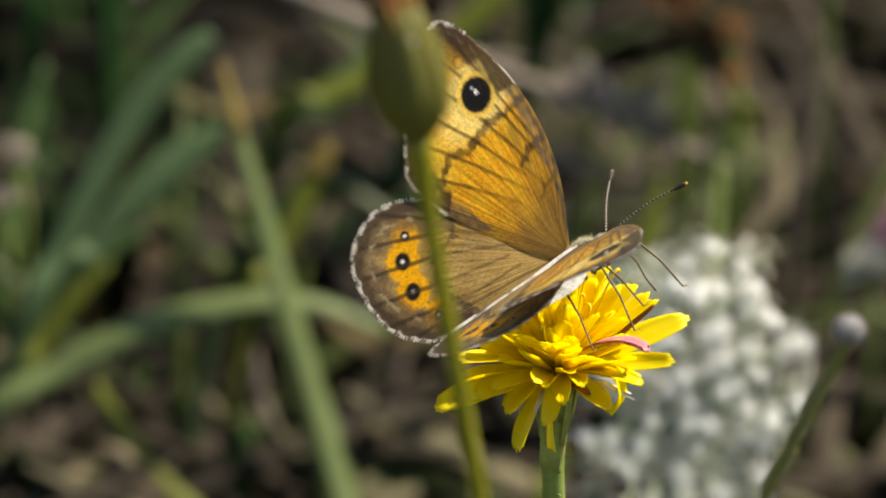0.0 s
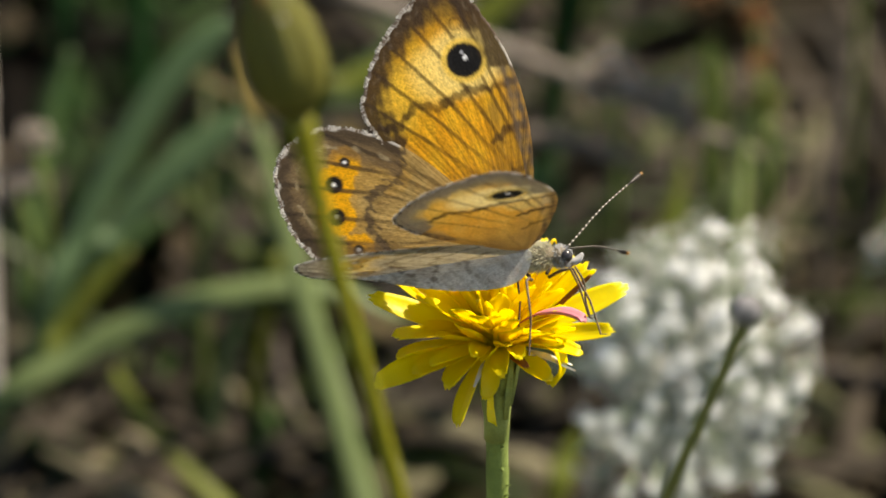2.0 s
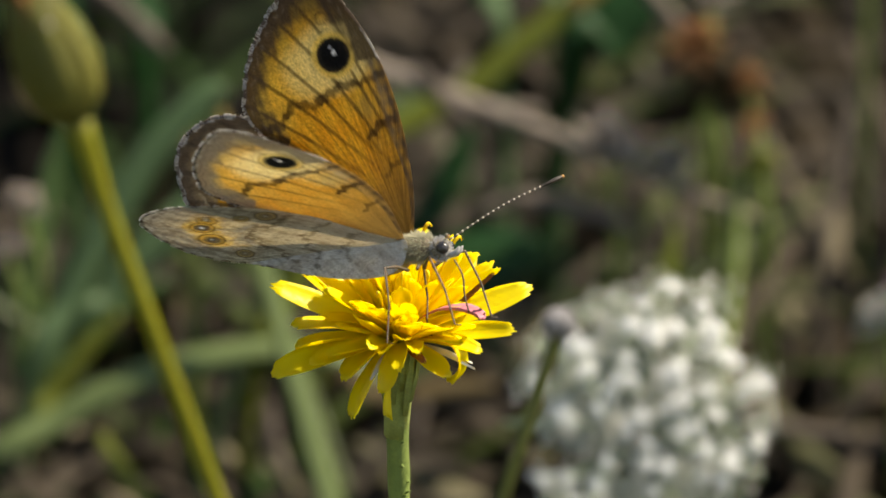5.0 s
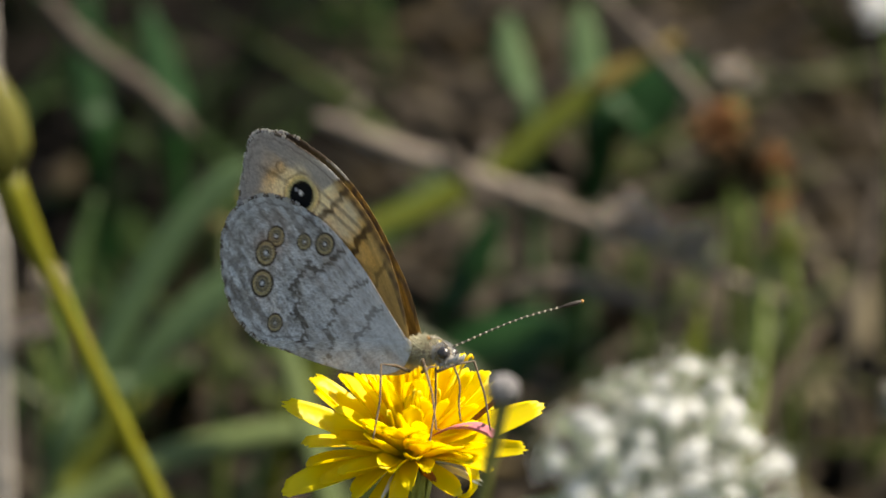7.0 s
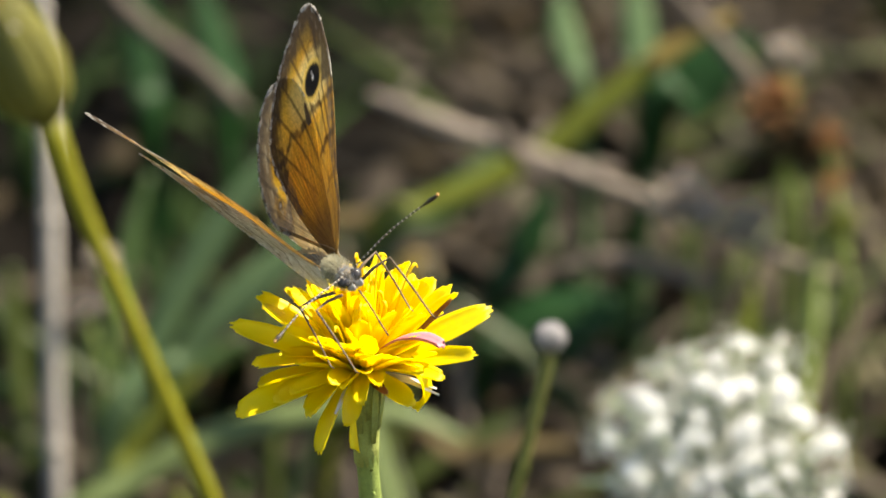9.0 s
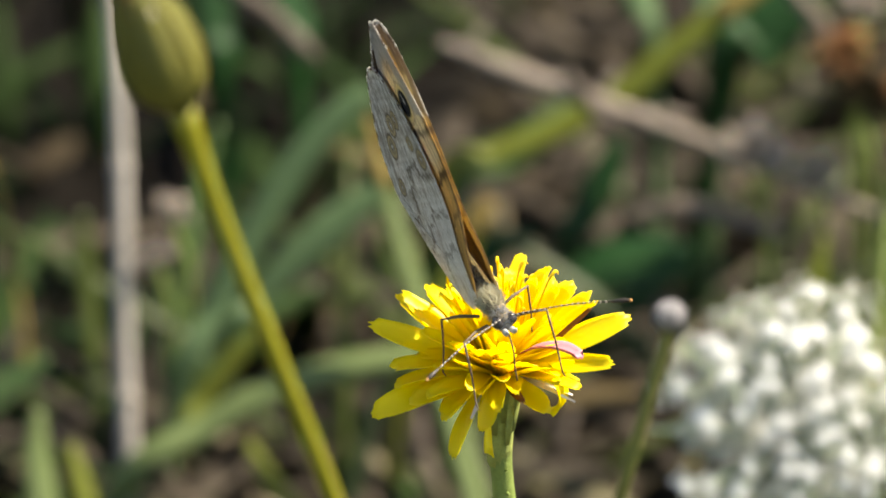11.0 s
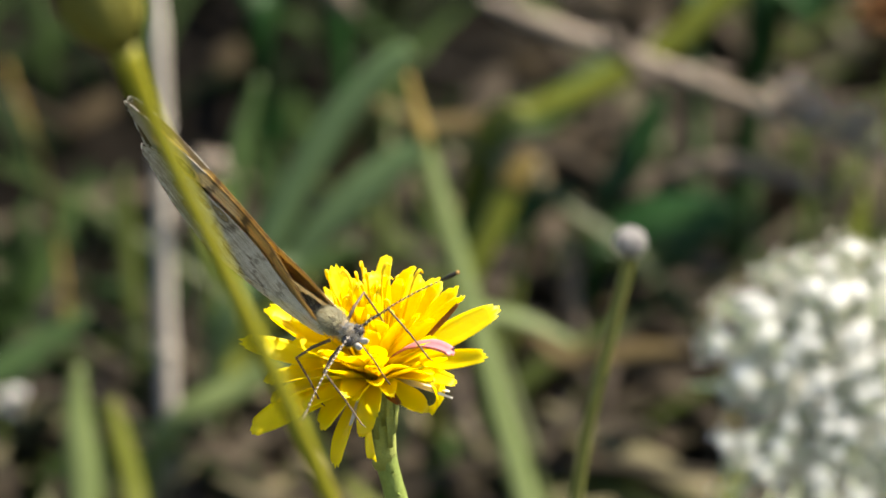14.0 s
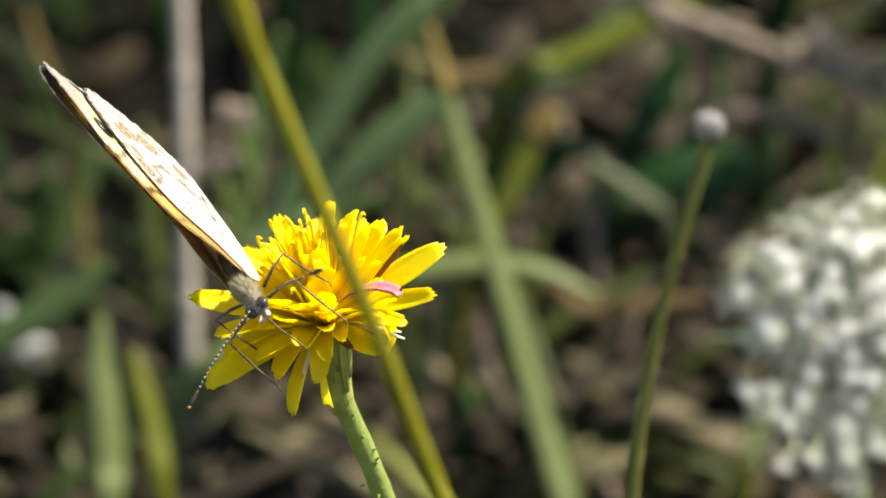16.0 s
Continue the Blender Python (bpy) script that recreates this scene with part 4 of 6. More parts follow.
    for az, ln in ((-28, 0.0058), (-20, 0.0052), (-118, 0.0048)):
        me = mesh_of("pappus", *strap([(0.0018, 0, -0.0046), (0.0018 + ln * 0.5, 0.0002, -0.0050), (0.0018 + ln, 0.0004, -0.0058)], [0.0004, 0.0006, 0.0002], (0, 1, 0), 0.2, 0.00008), M_pappus)
        part("pappus", me, head, "white silky pappus hairs", pose(0, 0, 0, 0, 0, az))
    # the stem, in two stiff pieces: a short upper one that tilts, and the lower one down to its root
    line = catmull([(0, 0, 0.0010), (0.0002, 0, -0.008), (-0.0001, 0.0001, -0.020), (0, 0, -0.0368)], 6)
    s = Soup()
    s.add(*tube(line, [0.00108 - 0.00010 * min(1, i / 12) + 0.00004 * math.sin(i * 1.9) for i in range(len(line))], 12))
    for i in range(26):
        z = -0.001 - r2.random() * 0.034
        a = r2.uniform(0, 2 * math.pi)
        d = Vector((math.cos(a), math.sin(a), r2.uniform(-0.3, 0.6)))
        o = Vector((0.0011 * math.cos(a), 0.0011 * math.sin(a), z))
        s.add(*tube([o, o + d * 0.00055], [0.00016, 0.00005], 4))
    upper = part("upper_stem", s.mesh("upper_stem", M_stem), root, "green stem thickening under the head")
    lower = part("lower_stem", mesh_of("lower_stem", *tube([(0, 0, 0.001), (0.0004, 0.0002, -0.02), (-0.0003, 0.0001, -0.05), (0, 0, -0.088)], 0.00098, 10), M_stem), root)
    return root, head, upper, lower


flower, flower_head, upper_stem, lower_stem = build_flower()


# ---- the closed bud and the seed ball in front ----
def build_bud():
    SIZE, SLIM = 1.10, 0.84

    def shrink(vf):
        return [(p[0] * SLIM, p[1] * SLIM, p[2] * SIZE) for p in vf[0]], vf[1]

    root = thing("hawkbit_bud", "closed green hawkbit flower bud on a smooth stem", "flower bud")
    r2 = random.Random(9)
    stem_line = catmull([(0, 0, 0.0), (0.0019, 0, -0.0087), (0.0049, 0, -0.0208), (0.0090, 0.001, -0.0382), (0.0127, 0.002, -0.0602), (0.0145, 0.003, -0.1042), (0.0145, 0.004, -0.2000)], 6)
    part("stem", mesh_of("stem", *tube(stem_line, [0.00070 + 0.0004 * max(0, 1 - i / 5) for i in range(len(stem_line))], 12), M_bud_stem), root, "smooth yellow-green stem")
    prof = [(0.0008, -0.0004), (0.0020, 0.0005), (0.0030, 0.0021), (0.0034, 0.0039), (0.0031, 0.0059), (0.0024, 0.0078), (0.0018, 0.0092), (0.0015, 0.0100)]
    v, f = [], []
    seg = 24
    for r, z in prof:
        for k in range(seg):
            a = 2 * math.pi * k / seg
            rib = 1 + 0.04 * math.cos(a * 12)
            v.append((r * 0.95 * rib * math.cos(a), r * 0.95 * rib * math.sin(a), z))
    for i in range(len(prof) - 1):
        for k in range(seg):
            k2 = (k + 1) % seg
            f.append((i * seg + k, i * seg + k2, (i + 1) * seg + k2, (i + 1) * seg + k))
    f.append(tuple(range(seg))[::-1])
    body = part("bud_body", mesh_of("bud_body", *shrink((v, f)), M_bud), root, "swollen green bud", pose(0, 0, 0, 0, -14, 0))
    br = mesh_of("bract", *shrink(strap([(0.0012, 0, 0), (0.0030, 0, 0.0019), (0.00355, 0, 0.0039), (0.0032, 0, 0.0061), (0.0024, 0, 0.0081), (0.0018, 0, 0.0100)], [0.0008, 0.0016, 0.0017, 0.0014, 0.0010, 0.0004], (0, 1, 0), -0.12, 0.00018)), M_bud)
    for i in range(12):
        part("bract", br, body, m=pose(0, 0, 0, 0, 0, i * 30 + r2.uniform(-5, 5)))
    for i in range(40):
        a = r2.uniform(0, 2 * math.pi)
        rr = 0.0021 * math.sqrt(r2.random())
        o = Vector((rr * math.cos(a), rr * math.sin(a), 0.0070))
        d = Vector((math.cos(a) * -0.06, math.sin(a) * -0.06, 1)).normalized()
        part("withered_ray", mesh_of("withered_ray", *shrink(strap([o, o + d * 0.0014, o + d * r2.uniform(0.0036, 0.0062)], [0.0008, 0.0010, 0.0004], d.orthogonal(), 0.2, 0.0001)), M_bud_tip), body, "withered orange-brown ray tip")
    # the bright glint on the bud, made as a small white ball
    part("dew_bead", mesh_of("dew_bead", *shrink(ball((0.0009, -0.0024, 0.0078), 0.00026, 8, 6)), M_pappus), root, "white bead standing for a bright glint", pose(0, 0, 0, 0, -14, 0))
    return root


def build_ball():
    root = thing("seed_ball_stalk", "thin stalk with a small dark silvery seed ball", "seed head")
    r2 = random.Random(15)
    line = catmull([(0, 0, -0.0009), (-0.0004, 0, -0.0030), (-0.0022, 0, -0.0110), (-0.0038, 0.001, -0.0200), (-0.0052, 0.002, -0.0350), (-0.006, 0.003, -0.0700), (-0.006, 0.003, -0.1650)], 6)
    part("stem", mesh_of("stem", *tube(line, [0.0009 if i < 1 else 0.00062 - 0.00010 * min(1, i / 8) for i in range(len(line))], 10), M_ball_stem), root, "thin olive stalk")
    core = part("ball", mesh_of("ball", *ball((0, 0, 0), 0.00112, 14, 10, 0.08, rnd=r2), M_ball), root, "small dark seed ball")
    scale_me = mesh_of("scale", *strap([(0, 0, -0.0006), (0, 0, 0.0), (0, 0, 0.00055)], [0.0003, 0.00055, 0.00012], (0, 1, 0), 0.25, 0.00008), M_ball)
    for i in range(46):
        z = 1 - 2 * (i + 0.5) / 46
        a = i * 2.39996
        d = Vector((math.sqrt(1 - z * z) * math.cos(a), math.sqrt(1 - z * z) * math.sin(a), z))
        m = Matrix.Translation(d * 0.00118) @ d.to_track_quat("X", "Z").to_matrix().to_4x4()
        part("scale", scale_me, core, m=m)
    node = catmull([(-0.0026, 0, -0.0128), (-0.0022, 0, -0.0125), (-0.0018, -0.0002, -0.0114)], 3)
    part("leaf_scale", mesh_of("leaf_scale", *strap(node, [0.0008, 0.0010, 0.0009, 0.0008, 0.0006, 0.0004, 0.0002], (0, 1, 0), 0.2, 0.0001), M_ball_stem), root)
    return root


def build_husk():
    """A withered, bleached husk on a stalk beside the flower."""
    root = thing("dry_husk", "bleached withered husk on a short dry stalk", "withered flower")
    r2 = random.Random(41)
    part("stalk", mesh_of("stalk", *tube(catmull([(0, 0, 0), (0.0006, 0.0004, -0.01), (0.0018, 0.001, -0.04), (0.002, 0.001, -0.125)], 4), 0.0006, 8), M_straw_one), root)
    for i in range(7):
        a = i * 0.9 + r2.random()
        d = Vector((math.cos(a) * 0.5, math.sin(a) * 0.5, 1)).normalized()
        ln = r2.uniform(0.0022, 0.0042)
        part("bract", mesh_of("bract", *strap([(0, 0, -0.0004), d * ln * 0.6, d * ln + Vector((0.0003, 0, 0.0001))], [0.0008, 0.0012, 0.0005], d.orthogonal(), 0.25, 0.00012), M_pappus), root)
    part("tip", mesh_of("tip", *ball((0.0004, 0, 0.0044), 0.0005, 8, 6, 0.2, rnd=r2), M_pappus), root)
    return root


bud = build_bud()
husk = build_husk()
seed_ball = build_ball()


# ---- the butterfly ----
def smooth_outline(pts, n):
    """A closed smooth outline through pts, resampled to n points."""
    p = np.array(pts, float)
    k = len(p)
    fine = []
    for i in range(k):
        a, b, c, d = p[(i - 1) % k], p[i], p[(i + 1) % k], p[(i + 2) % k]
        for j in range(24):
            t = j / 24
            fine.append(0.5 * (2 * b + (c - a) * t + (2 * a - 5 * b + 4 * c - d) * t * t + (3 * b - a - 3 * c + d) * t ** 3))
    fine = np.array(fine)
    seg = np.hypot(*(np.roll(fine, -1, 0) - fine).T)
    s = np.concatenate([[0], np.cumsum(seg)])
    cl = np.vstack([fine, fine[:1]])
    q = np.linspace(0, s[-1], n, endpoint=False)
    return np.stack([np.interp(q, s, cl[:, 0]), np.interp(q, s, cl[:, 1])], 1)


FORE = [(0.0, -0.6), (0.3, 0.6), (-1.4, 6.0), (-4.4, 11.4), (-8.2, 15.7), (-12.0, 18.4), (-15.0, 19.8), (-16.9, 19.9), (-18.0, 18.7), (-18.6, 16.7), (-19.2, 14.0), (-19.5, 10.5), (-19.0, 7.2), (-17.8, 4.8), (-12.0, 2.0), (-5.0, 0.1)]
HIND = [(0.2, -0.2), (-0.6, 1.2), (-5.4, 7.3), (-9.2, 11.1), (-12.9, 13.2), (-16.4, 13.9), (-19.4, 12.8), (-20.9, 10.9), (-21.2, 8.7), (-20.9, 6.2), (-19.9, 3.6), (-18.0, 1.5), (-15.6, 0.1), (-12.0, -0.1), (-6.0, -0.1), (-1.5, -0.2)]
FOLD = [(0.2, 0.25), (-6.0, 0.25), (-12.0, 0.25), (-15.7, 0.2), (-12.3, -1.0), (-9.2, -2.0), (-5.7, -2.8), (-2.0, -3.0), (0.1, -2.0)]
HIND_EYES = [(-14.7, 10.0, 0.62), (-15.9, 8.5, 0.75), (-16.3, 5.7, 0.80), (-14.7, 2.0, 0.55), (-11.5, 9.4, 0.5), (-9.2, 9.1, 0.66)]
FORE_EYE = (-11.9, 13.8)


def blend(c, new_c, w):
    w = np.clip(w, 0, 1)[:, None]
    return c * (1 - w) + np.array(new_c)[None, :] * w


def ss(a, b, x):
    t = np.clip((x - a) / (b - a), 0, 1)
    return t * t * (3 - 2 * t)


def wobble(u, v, k, s):
    return np.sin(u * k + s) * np.cos(v * k * 1.3 + 2 * s) + 0.6 * np.sin(u * k * 2.3 + v * k * 1.7 + s * 3)


def line_near(u, v, pts, half, jag=0.0, fr=3.0):
    """1 on a broken line through pts, falling to 0 at half its width."""
    if jag:
        u = u + jag * wobble(u, v, fr, 0.4)
        v = v + jag * wobble(v, u, fr, 1.7)
    best = np.full(u.shape, 1e9)
    for (ax, ay), (bx, by) in zip(pts[:-1], pts[1:]):
        dx, dy = bx - ax, by - ay
        t = np.clip(((u - ax) * dx + (v - ay) * dy) / (dx * dx + dy * dy), 0, 1)
        best = np.minimum(best, np.hypot(u - ax - t * dx, v - ay - t * dy))
    return 1 - ss(half * 0.55, half * 1.25, best)


FORE_VEINS = [[(0, 0.4), (-5.0, 10.2), (-16.0, 19.4)], [(-4.6, 9.0), (-10.5, 13.6), (-18.2, 17.6)], [(-5.4, 8.2), (-12, 12.2), (-18.9, 15.2)], [(-5.8, 7.0), (-12.0, 9.8), (-19.3, 12.2)], [(-5.2, 5.6), (-12, 7.6), (-19.2, 9.2)], [(-0.5, 0.6), (-5.0, 4.2), (-12, 5.4), (-18.6, 6.2)], [(-0.4, 0.2), (-8, 1.8), (-17.6, 4.0)], [(0, 0.4), (-3.4, 6.2), (-5.8, 7.6)]]
HIND_VEINS = [[(0, 0.2), (-7, 7.6), (-16, 13.4)], [(-4.4, 4.4), (-10, 8.4), (-19.8, 12.0)], [(-5.4, 4.2), (-12, 7.0), (-20.9, 9.4)], [(-5.6, 3.2), (-12, 4.4), (-20.9, 6.6)], [(-4.8, 1.8), (-11, 2.0), (-20, 4.0)], [(0, 0), (-6, 0.8), (-17.8, 1.6)], [(0, -0.4), (-7, -0.9), (-14.6, -0.6)]]


def fore_colours(u, v, edge, upper):
    n = len(u)
    w = wobble(u, v, 1.1, 0.3)
    w2 = wobble(u, v, 2.9, 1.2)
    r = np.hypot(u, v)
    if upper:
        c = np.tile(np.array([0.60, 0.295, 0.014]), (n, 1))
        pale, base, rim, line = (0.80, 0.60, 0.20), (0.150, 0.098, 0.034), (0.034, 0.020, 0.012), (0.050, 0.024, 0.008)
    else:
        c = np.tile(np.array([0.74, 0.45, 0.12]), (n, 1))
        pale, base, rim, line = (0.90, 0.80, 0.56), (0.44, 0.28, 0.10), (0.46, 0.43, 0.41), (0.050, 0.026, 0.013)
    c = blend(c, (0.64, 0.37, 0.022) if upper else (0.76, 0.50, 0.18), 0.35 + 0.4 * w)
    if upper:       # light windows between the veins towards the outer margin
        c = blend(c, (0.76, 0.50, 0.055), 0.75 * line_near(u, v, [(-12.6, 12.2), (-15.6, 9.6), (-15.8, 6.4)], 2.4, 0.2))
    c = blend(c, base, (1 - ss(3.0, 10.0, r + 0.8 * w)) * 0.8)
    c = blend(c, base, 0.8 * (1 - ss(0.8, 4.2, v + 0.16 * u + 2.4)))          # inner margin
    d = np.hypot(u - FORE_EYE[0], v - FORE_EYE[1])
    bar = [(-6.0, 13.4), (-8.0, 11.6), (-9.4, 10.8)]
    out = line_near(u, v, [(-10.4, 15.4), (-12.6, 12.6), (-13.6, 11.6)], 2.9)
    c = blend(c, pale, out * (0.65 if upper else 1.0))
    c = blend(c, pale, (1 - ss(2.0, 4.2, d)))
    if not upper:
        c = blend(c, pale, 0.85 * line_near(u, v, [(-16.8, 13.2), (-12.4, 13.6), (-9.6, 12.4), (-7.6, 11.4)], 2.3, 0.2))
    tip = ss(20.5, 23.6, r + 0.35 * w)
    c = blend(c, rim, tip * (0.75 if upper else 0.95))
    # broken brown lines
    c = blend(c, line, (0.78 + 0.18 * w) * line_near(u, v, [(-6.6, 14.4), (-8.6, 12.4), (-10.6, 11.2), (-12.2, 8.6), (-14.2, 8.0), (-14.8, 5.4), (-16.2, 4.6)], 0.42, 0.16))
    c = blend(c, line, 0.85 * line_near(u, v, [(-4.3, 10.6), (-5.6, 9.6), (-6.2, 8.0)], 0.36, 0.16))
    c = blend(c, line, 0.55 * line_near(u, v, [(-2.6, 7.0), (-3.4, 6.2), (-3.6, 5.0)], 0.25, 0.12))
    if upper:
        c = blend(c, (0.16, 0.085, 0.025), 0.5 * line_near(u, v, [(-3, 5.5), (-7, 10.8), (-6.4, 13.6)], 1.4) * (0.6 + 0.4 * w))
    if upper:
        c = blend(c, (0.15, 0.085, 0.03), 0.35 * (1 - ss(7, 15, r)) * ss(-0.2, 0.8, wobble(u, v, 5.3, 0.7)) + 0.12 * ss(0.2, 0.9, wobble(u, v, 8.1, 1.9)))
    for k, vein in enumerate(FORE_VEINS):
        c = blend(c, line, (0.72 if upper else 0.4) * (0.35 + 0.65 * ss(6, 14, r)) * line_near(u, v, vein, 0.19, 0.03, 2))
    # eye
    c = blend(c, line, (0.25 if upper else 0.7) * (1 - ss(0.0, 0.2, np.abs(d - (2.35 if upper else 2.0) - 0.1 * w))))
    c = blend(c, (0.76, 0.52, 0.10) if upper else (0.82, 0.66, 0.30), 1 - (ss(1.95, 2.35, d) if upper else ss(1.7, 1.95, d)))
    c = blend(c, (0.006, 0.006, 0.007), 1 - (ss(1.56, 1.78, d) if upper else ss(1.28, 1.46, d)))
    c = blend(c, (0.85, 0.85, 0.88), 1 - ss(0.14, 0.30, np.hypot(u - FORE_EYE[0] + 0.05, v - FORE_EYE[1] - 0.25)))
    c = blend(c, (0.4, 0.4, 0.45), 1 - ss(0.10, 0.24, np.hypot(u - FORE_EYE[0] + 0.55, v - FORE_EYE[1] - 0.55)))
    d2 = np.hypot(u + 14.1, v - 16.6)
    c = blend(c, line, 0.6 * (1 - ss(0.0, 0.2, np.abs(d2 - 0.55))))
    # margins
    outer = (u < -13.5) | (r > 17)
    e = np.where(outer, edge, 9.0)
    if upper:
        c = blend(c, rim, 0.93 * (1 - ss(1.1, 2.9, e + 0.35 * w + 0.25 * w2)))
        c = blend(c, (0.20, 0.15, 0.10), 0.30 * (1 - ss(0.0, 0.3, np.abs(e - 0.7 - 0.1 * w2))) * ss(-0.3, 0.8, w2))
    else:
        c = blend(c, rim, 0.9 * (1 - ss(1.4, 2.6, e + 0.3 * w)))
        c = blend(c, (0.44, 0.42, 0.39), 0.7 * (1 - ss(0.0, 0.25, np.abs(e - 1.2 + 0.2 * w))))
        c = blend(c, line, 0.5 * (1 - ss(0.0, 0.12, np.abs(e - 0.6))))
    fringe = 0.5 + 0.5 * np.sin((u * 0.5 + v) * 2.9)
    c = blend(c, (0.60, 0.57, 0.52), 0.85 * (1 - ss(0.10, 0.28, e)) * (fringe > 0.42))
    c = blend(c, (0.14, 0.10, 0.075), (1 - ss(0.10, 0.28, e)) * (fringe <= 0.42))
    costa = np.where(outer, 9.0, edge)
    c = blend(c, (0.105, 0.078, 0.055) if upper else (0.13, 0.080, 0.042), (0.75 + 0.2 * w2) * (1 - (ss(1.0, 2.0, costa) if upper else ss(0.4, 1.1, costa))) * (v > 1.5))
    return c


def hind_colours(u, v, edge, upper):
    n = len(u)
    w = wobble(u, v, 1.3, 0.9)
    w2 = wobble(u, v, 3.7, 2.1)
    r = np.hypot(u, v)
    outer = u < -11.5 + 0.2 * v
    e = np.where(outer, edge, 9.0)
    if upper:
        c = np.tile(np.array([0.30, 0.195, 0.066]), (n, 1))
        c = blend(c, (0.42, 0.29, 0.105), 0.4 + 0.4 * w)
        c = blend(c, (0.14, 0.085, 0.03), 0.4 * ss(-0.1, 0.9, wobble(u, v, 5.9, 0.4)))
        c = blend(c, (0.42, 0.28, 0.10), (1 - ss(5, 13, r)) * 0.6)
        c = blend(c, (0.55, 0.30, 0.040), 0.30 * line_near(u, v, [(-10.5, 8.6), (-13.6, 9.6), (-15.6, 7.6), (-15.6, 4.4), (-14.4, 2.2)], 1.9, 0.2))
        for x, y, q in ((-14.6, 10.4, 0.45), (-15.9, 8.5, 0.72), (-16.2, 5.5, 0.72), (-14.7, 2.2, 0.42)):
            d = np.hypot(u - x, v - y)
            c = blend(c, (0.76, 0.37, 0.010), 1 - ss(1.0 + 0.7 * q / 0.7, 1.15 + 0.8 * q / 0.7, d + 0.10 * w2))
            c = blend(c, (0.008, 0.007, 0.007), 1 - ss(0.74 * q / 0.75, 1.0 * q / 0.75, d))
            c = blend(c, (0.85, 0.85, 0.88), 1 - ss(0.10, 0.26, d))
        c = blend(c, (0.07, 0.048, 0.030), 0.85 * line_near(u, v, [(-8.8, 11.2), (-10.0, 8.0), (-12.8, 7.0), (-13.4, 4.4), (-12.2, 2.0), (-10.8, 0)], 0.35, 0.3))
        for vein in HIND_VEINS:
            c = blend(c, (0.06, 0.036, 0.018), 0.5 * line_near(u, v, vein, 0.16, 0.03, 2))
        c = blend(c, (0.105, 0.072, 0.045), 0.80 * (1 - ss(2.2, 3.6, e + 0.4 * w)))
        c = blend(c, (0.050, 0.034, 0.022), 0.85 * (1 - ss(0.8, 1.5, e + 0.2 * w)))
        for vein in HIND_VEINS:
            c = blend(c, (0.030, 0.020, 0.013), 0.7 * ss(13, 17, r) * line_near(u, v, vein, 0.22, 0.03, 2))
        c = blend(c, (0.36, 0.29, 0.17), 0.75 * (1 - ss(0.05, 0.30, np.abs(e - 1.75 - 0.12 * w2))) * ss(-0.2, 0.7, wobble(u, v, 1.7, 0.6)))
    else:
        c = np.tile(np.array([0.74, 0.74, 0.74]), (n, 1))
        c = blend(c, (0.85, 0.855, 0.87), 0.45 + 0.45 * w)
        c = blend(c, (0.30, 0.26, 0.22), 0.34 * ss(0.3, 0.9, w2) + 0.36 * ss(0.4, 1.0, wobble(u, v, 0.8, 4.0)) + 0.3 * ss(13, 19, r) * ss(-0.2, 0.6, wobble(u, v, 1.9, 2.6)))
        band = line_near(u, v, [(-7.0, 9.4), (-10.0, 6.8), (-12.8, 6.4), (-12.6, 3.4), (-10.6, 1.4), (-9.8, -1.0)], 1.3, 0.3)
        c = blend(c, (0.30, 0.265, 0.225), 0.30 * band)
        cloud = line_near(u, v, [(-9.0, 11.0), (-12.5, 11.2), (-17.6, 10.4), (-18.4, 6.6), (-17.2, 3.0)], 2.0, 0.5, 2)
        c = blend(c, (0.30, 0.27, 0.25), 0.75 * cloud * ss(-0.5, 0.8, wobble(u, v, 1.6, 1.1)))
        c = blend(c, (0.20, 0.17, 0.15), 0.45 * ss(0.45, 1.1, wobble(u, v, 2.7, 5.2)) * ss(7, 12, r))
        c = blend(c, (0.24, 0.20, 0.17), 0.62 * ss(0.50, 1.2, wobble(u, v, 5.5, 2.2)) * ss(4, 9, r))
        c = blend(c, (0.93, 0.935, 0.95), 0.55 * ss(0.1, 0.9, wobble(u, v, 1.9, 3.4)))
        ln = (0.09, 0.062, 0.035)
        c = blend(c, ln, 0.8 * line_near(u, v, [(-7.2, 8.6), (-9.0, 7.2), (-10.2, 6.4), (-11.0, 7.4), (-12.0, 6.2), (-13.0, 5.0), (-12.0, 4.2), (-12.6, 2.8), (-11.2, 2.0), (-11.4, 0.4), (-10.2, -0.8)], 0.27, 0.25, 4))
        c = blend(c, ln, 0.75 * line_near(u, v, [(-4.4, 5.6), (-6.0, 5.2), (-6.8, 3.8), (-8.2, 3.8), (-8.0, 2.2), (-9.0, 1.2), (-8.0, 0.2), (-8.6, -1.4)], 0.25, 0.25, 4))
        c = blend(c, ln, 0.6 * line_near(u, v, [(-2.6, 3.0), (-4.0, 2.6), (-4.2, 1.2), (-5.6, 0.6), (-5.2, -1.0)], 0.22, 0.25, 4))
        for vein in HIND_VEINS:
            c = blend(c, (0.55, 0.51, 0.46), 0.30 * line_near(u, v, vein, 0.12, 0.03, 2))
        for x, y, q in HIND_EYES:
            d = np.hypot(u - x, v - y) / (q / 0.75)
            c = blend(c, (0.66, 0.60, 0.48), 1 - ss(1.15, 1.3, d))
            c = blend(c, (0.05, 0.035, 0.02), 0.95 * (1 - ss(0.05, 0.2, np.abs(d - 1.14))))
            c = blend(c, (0.52, 0.40, 0.18), 0.95 * (1 - ss(0.05, 0.2, np.abs(d - 0.88))))
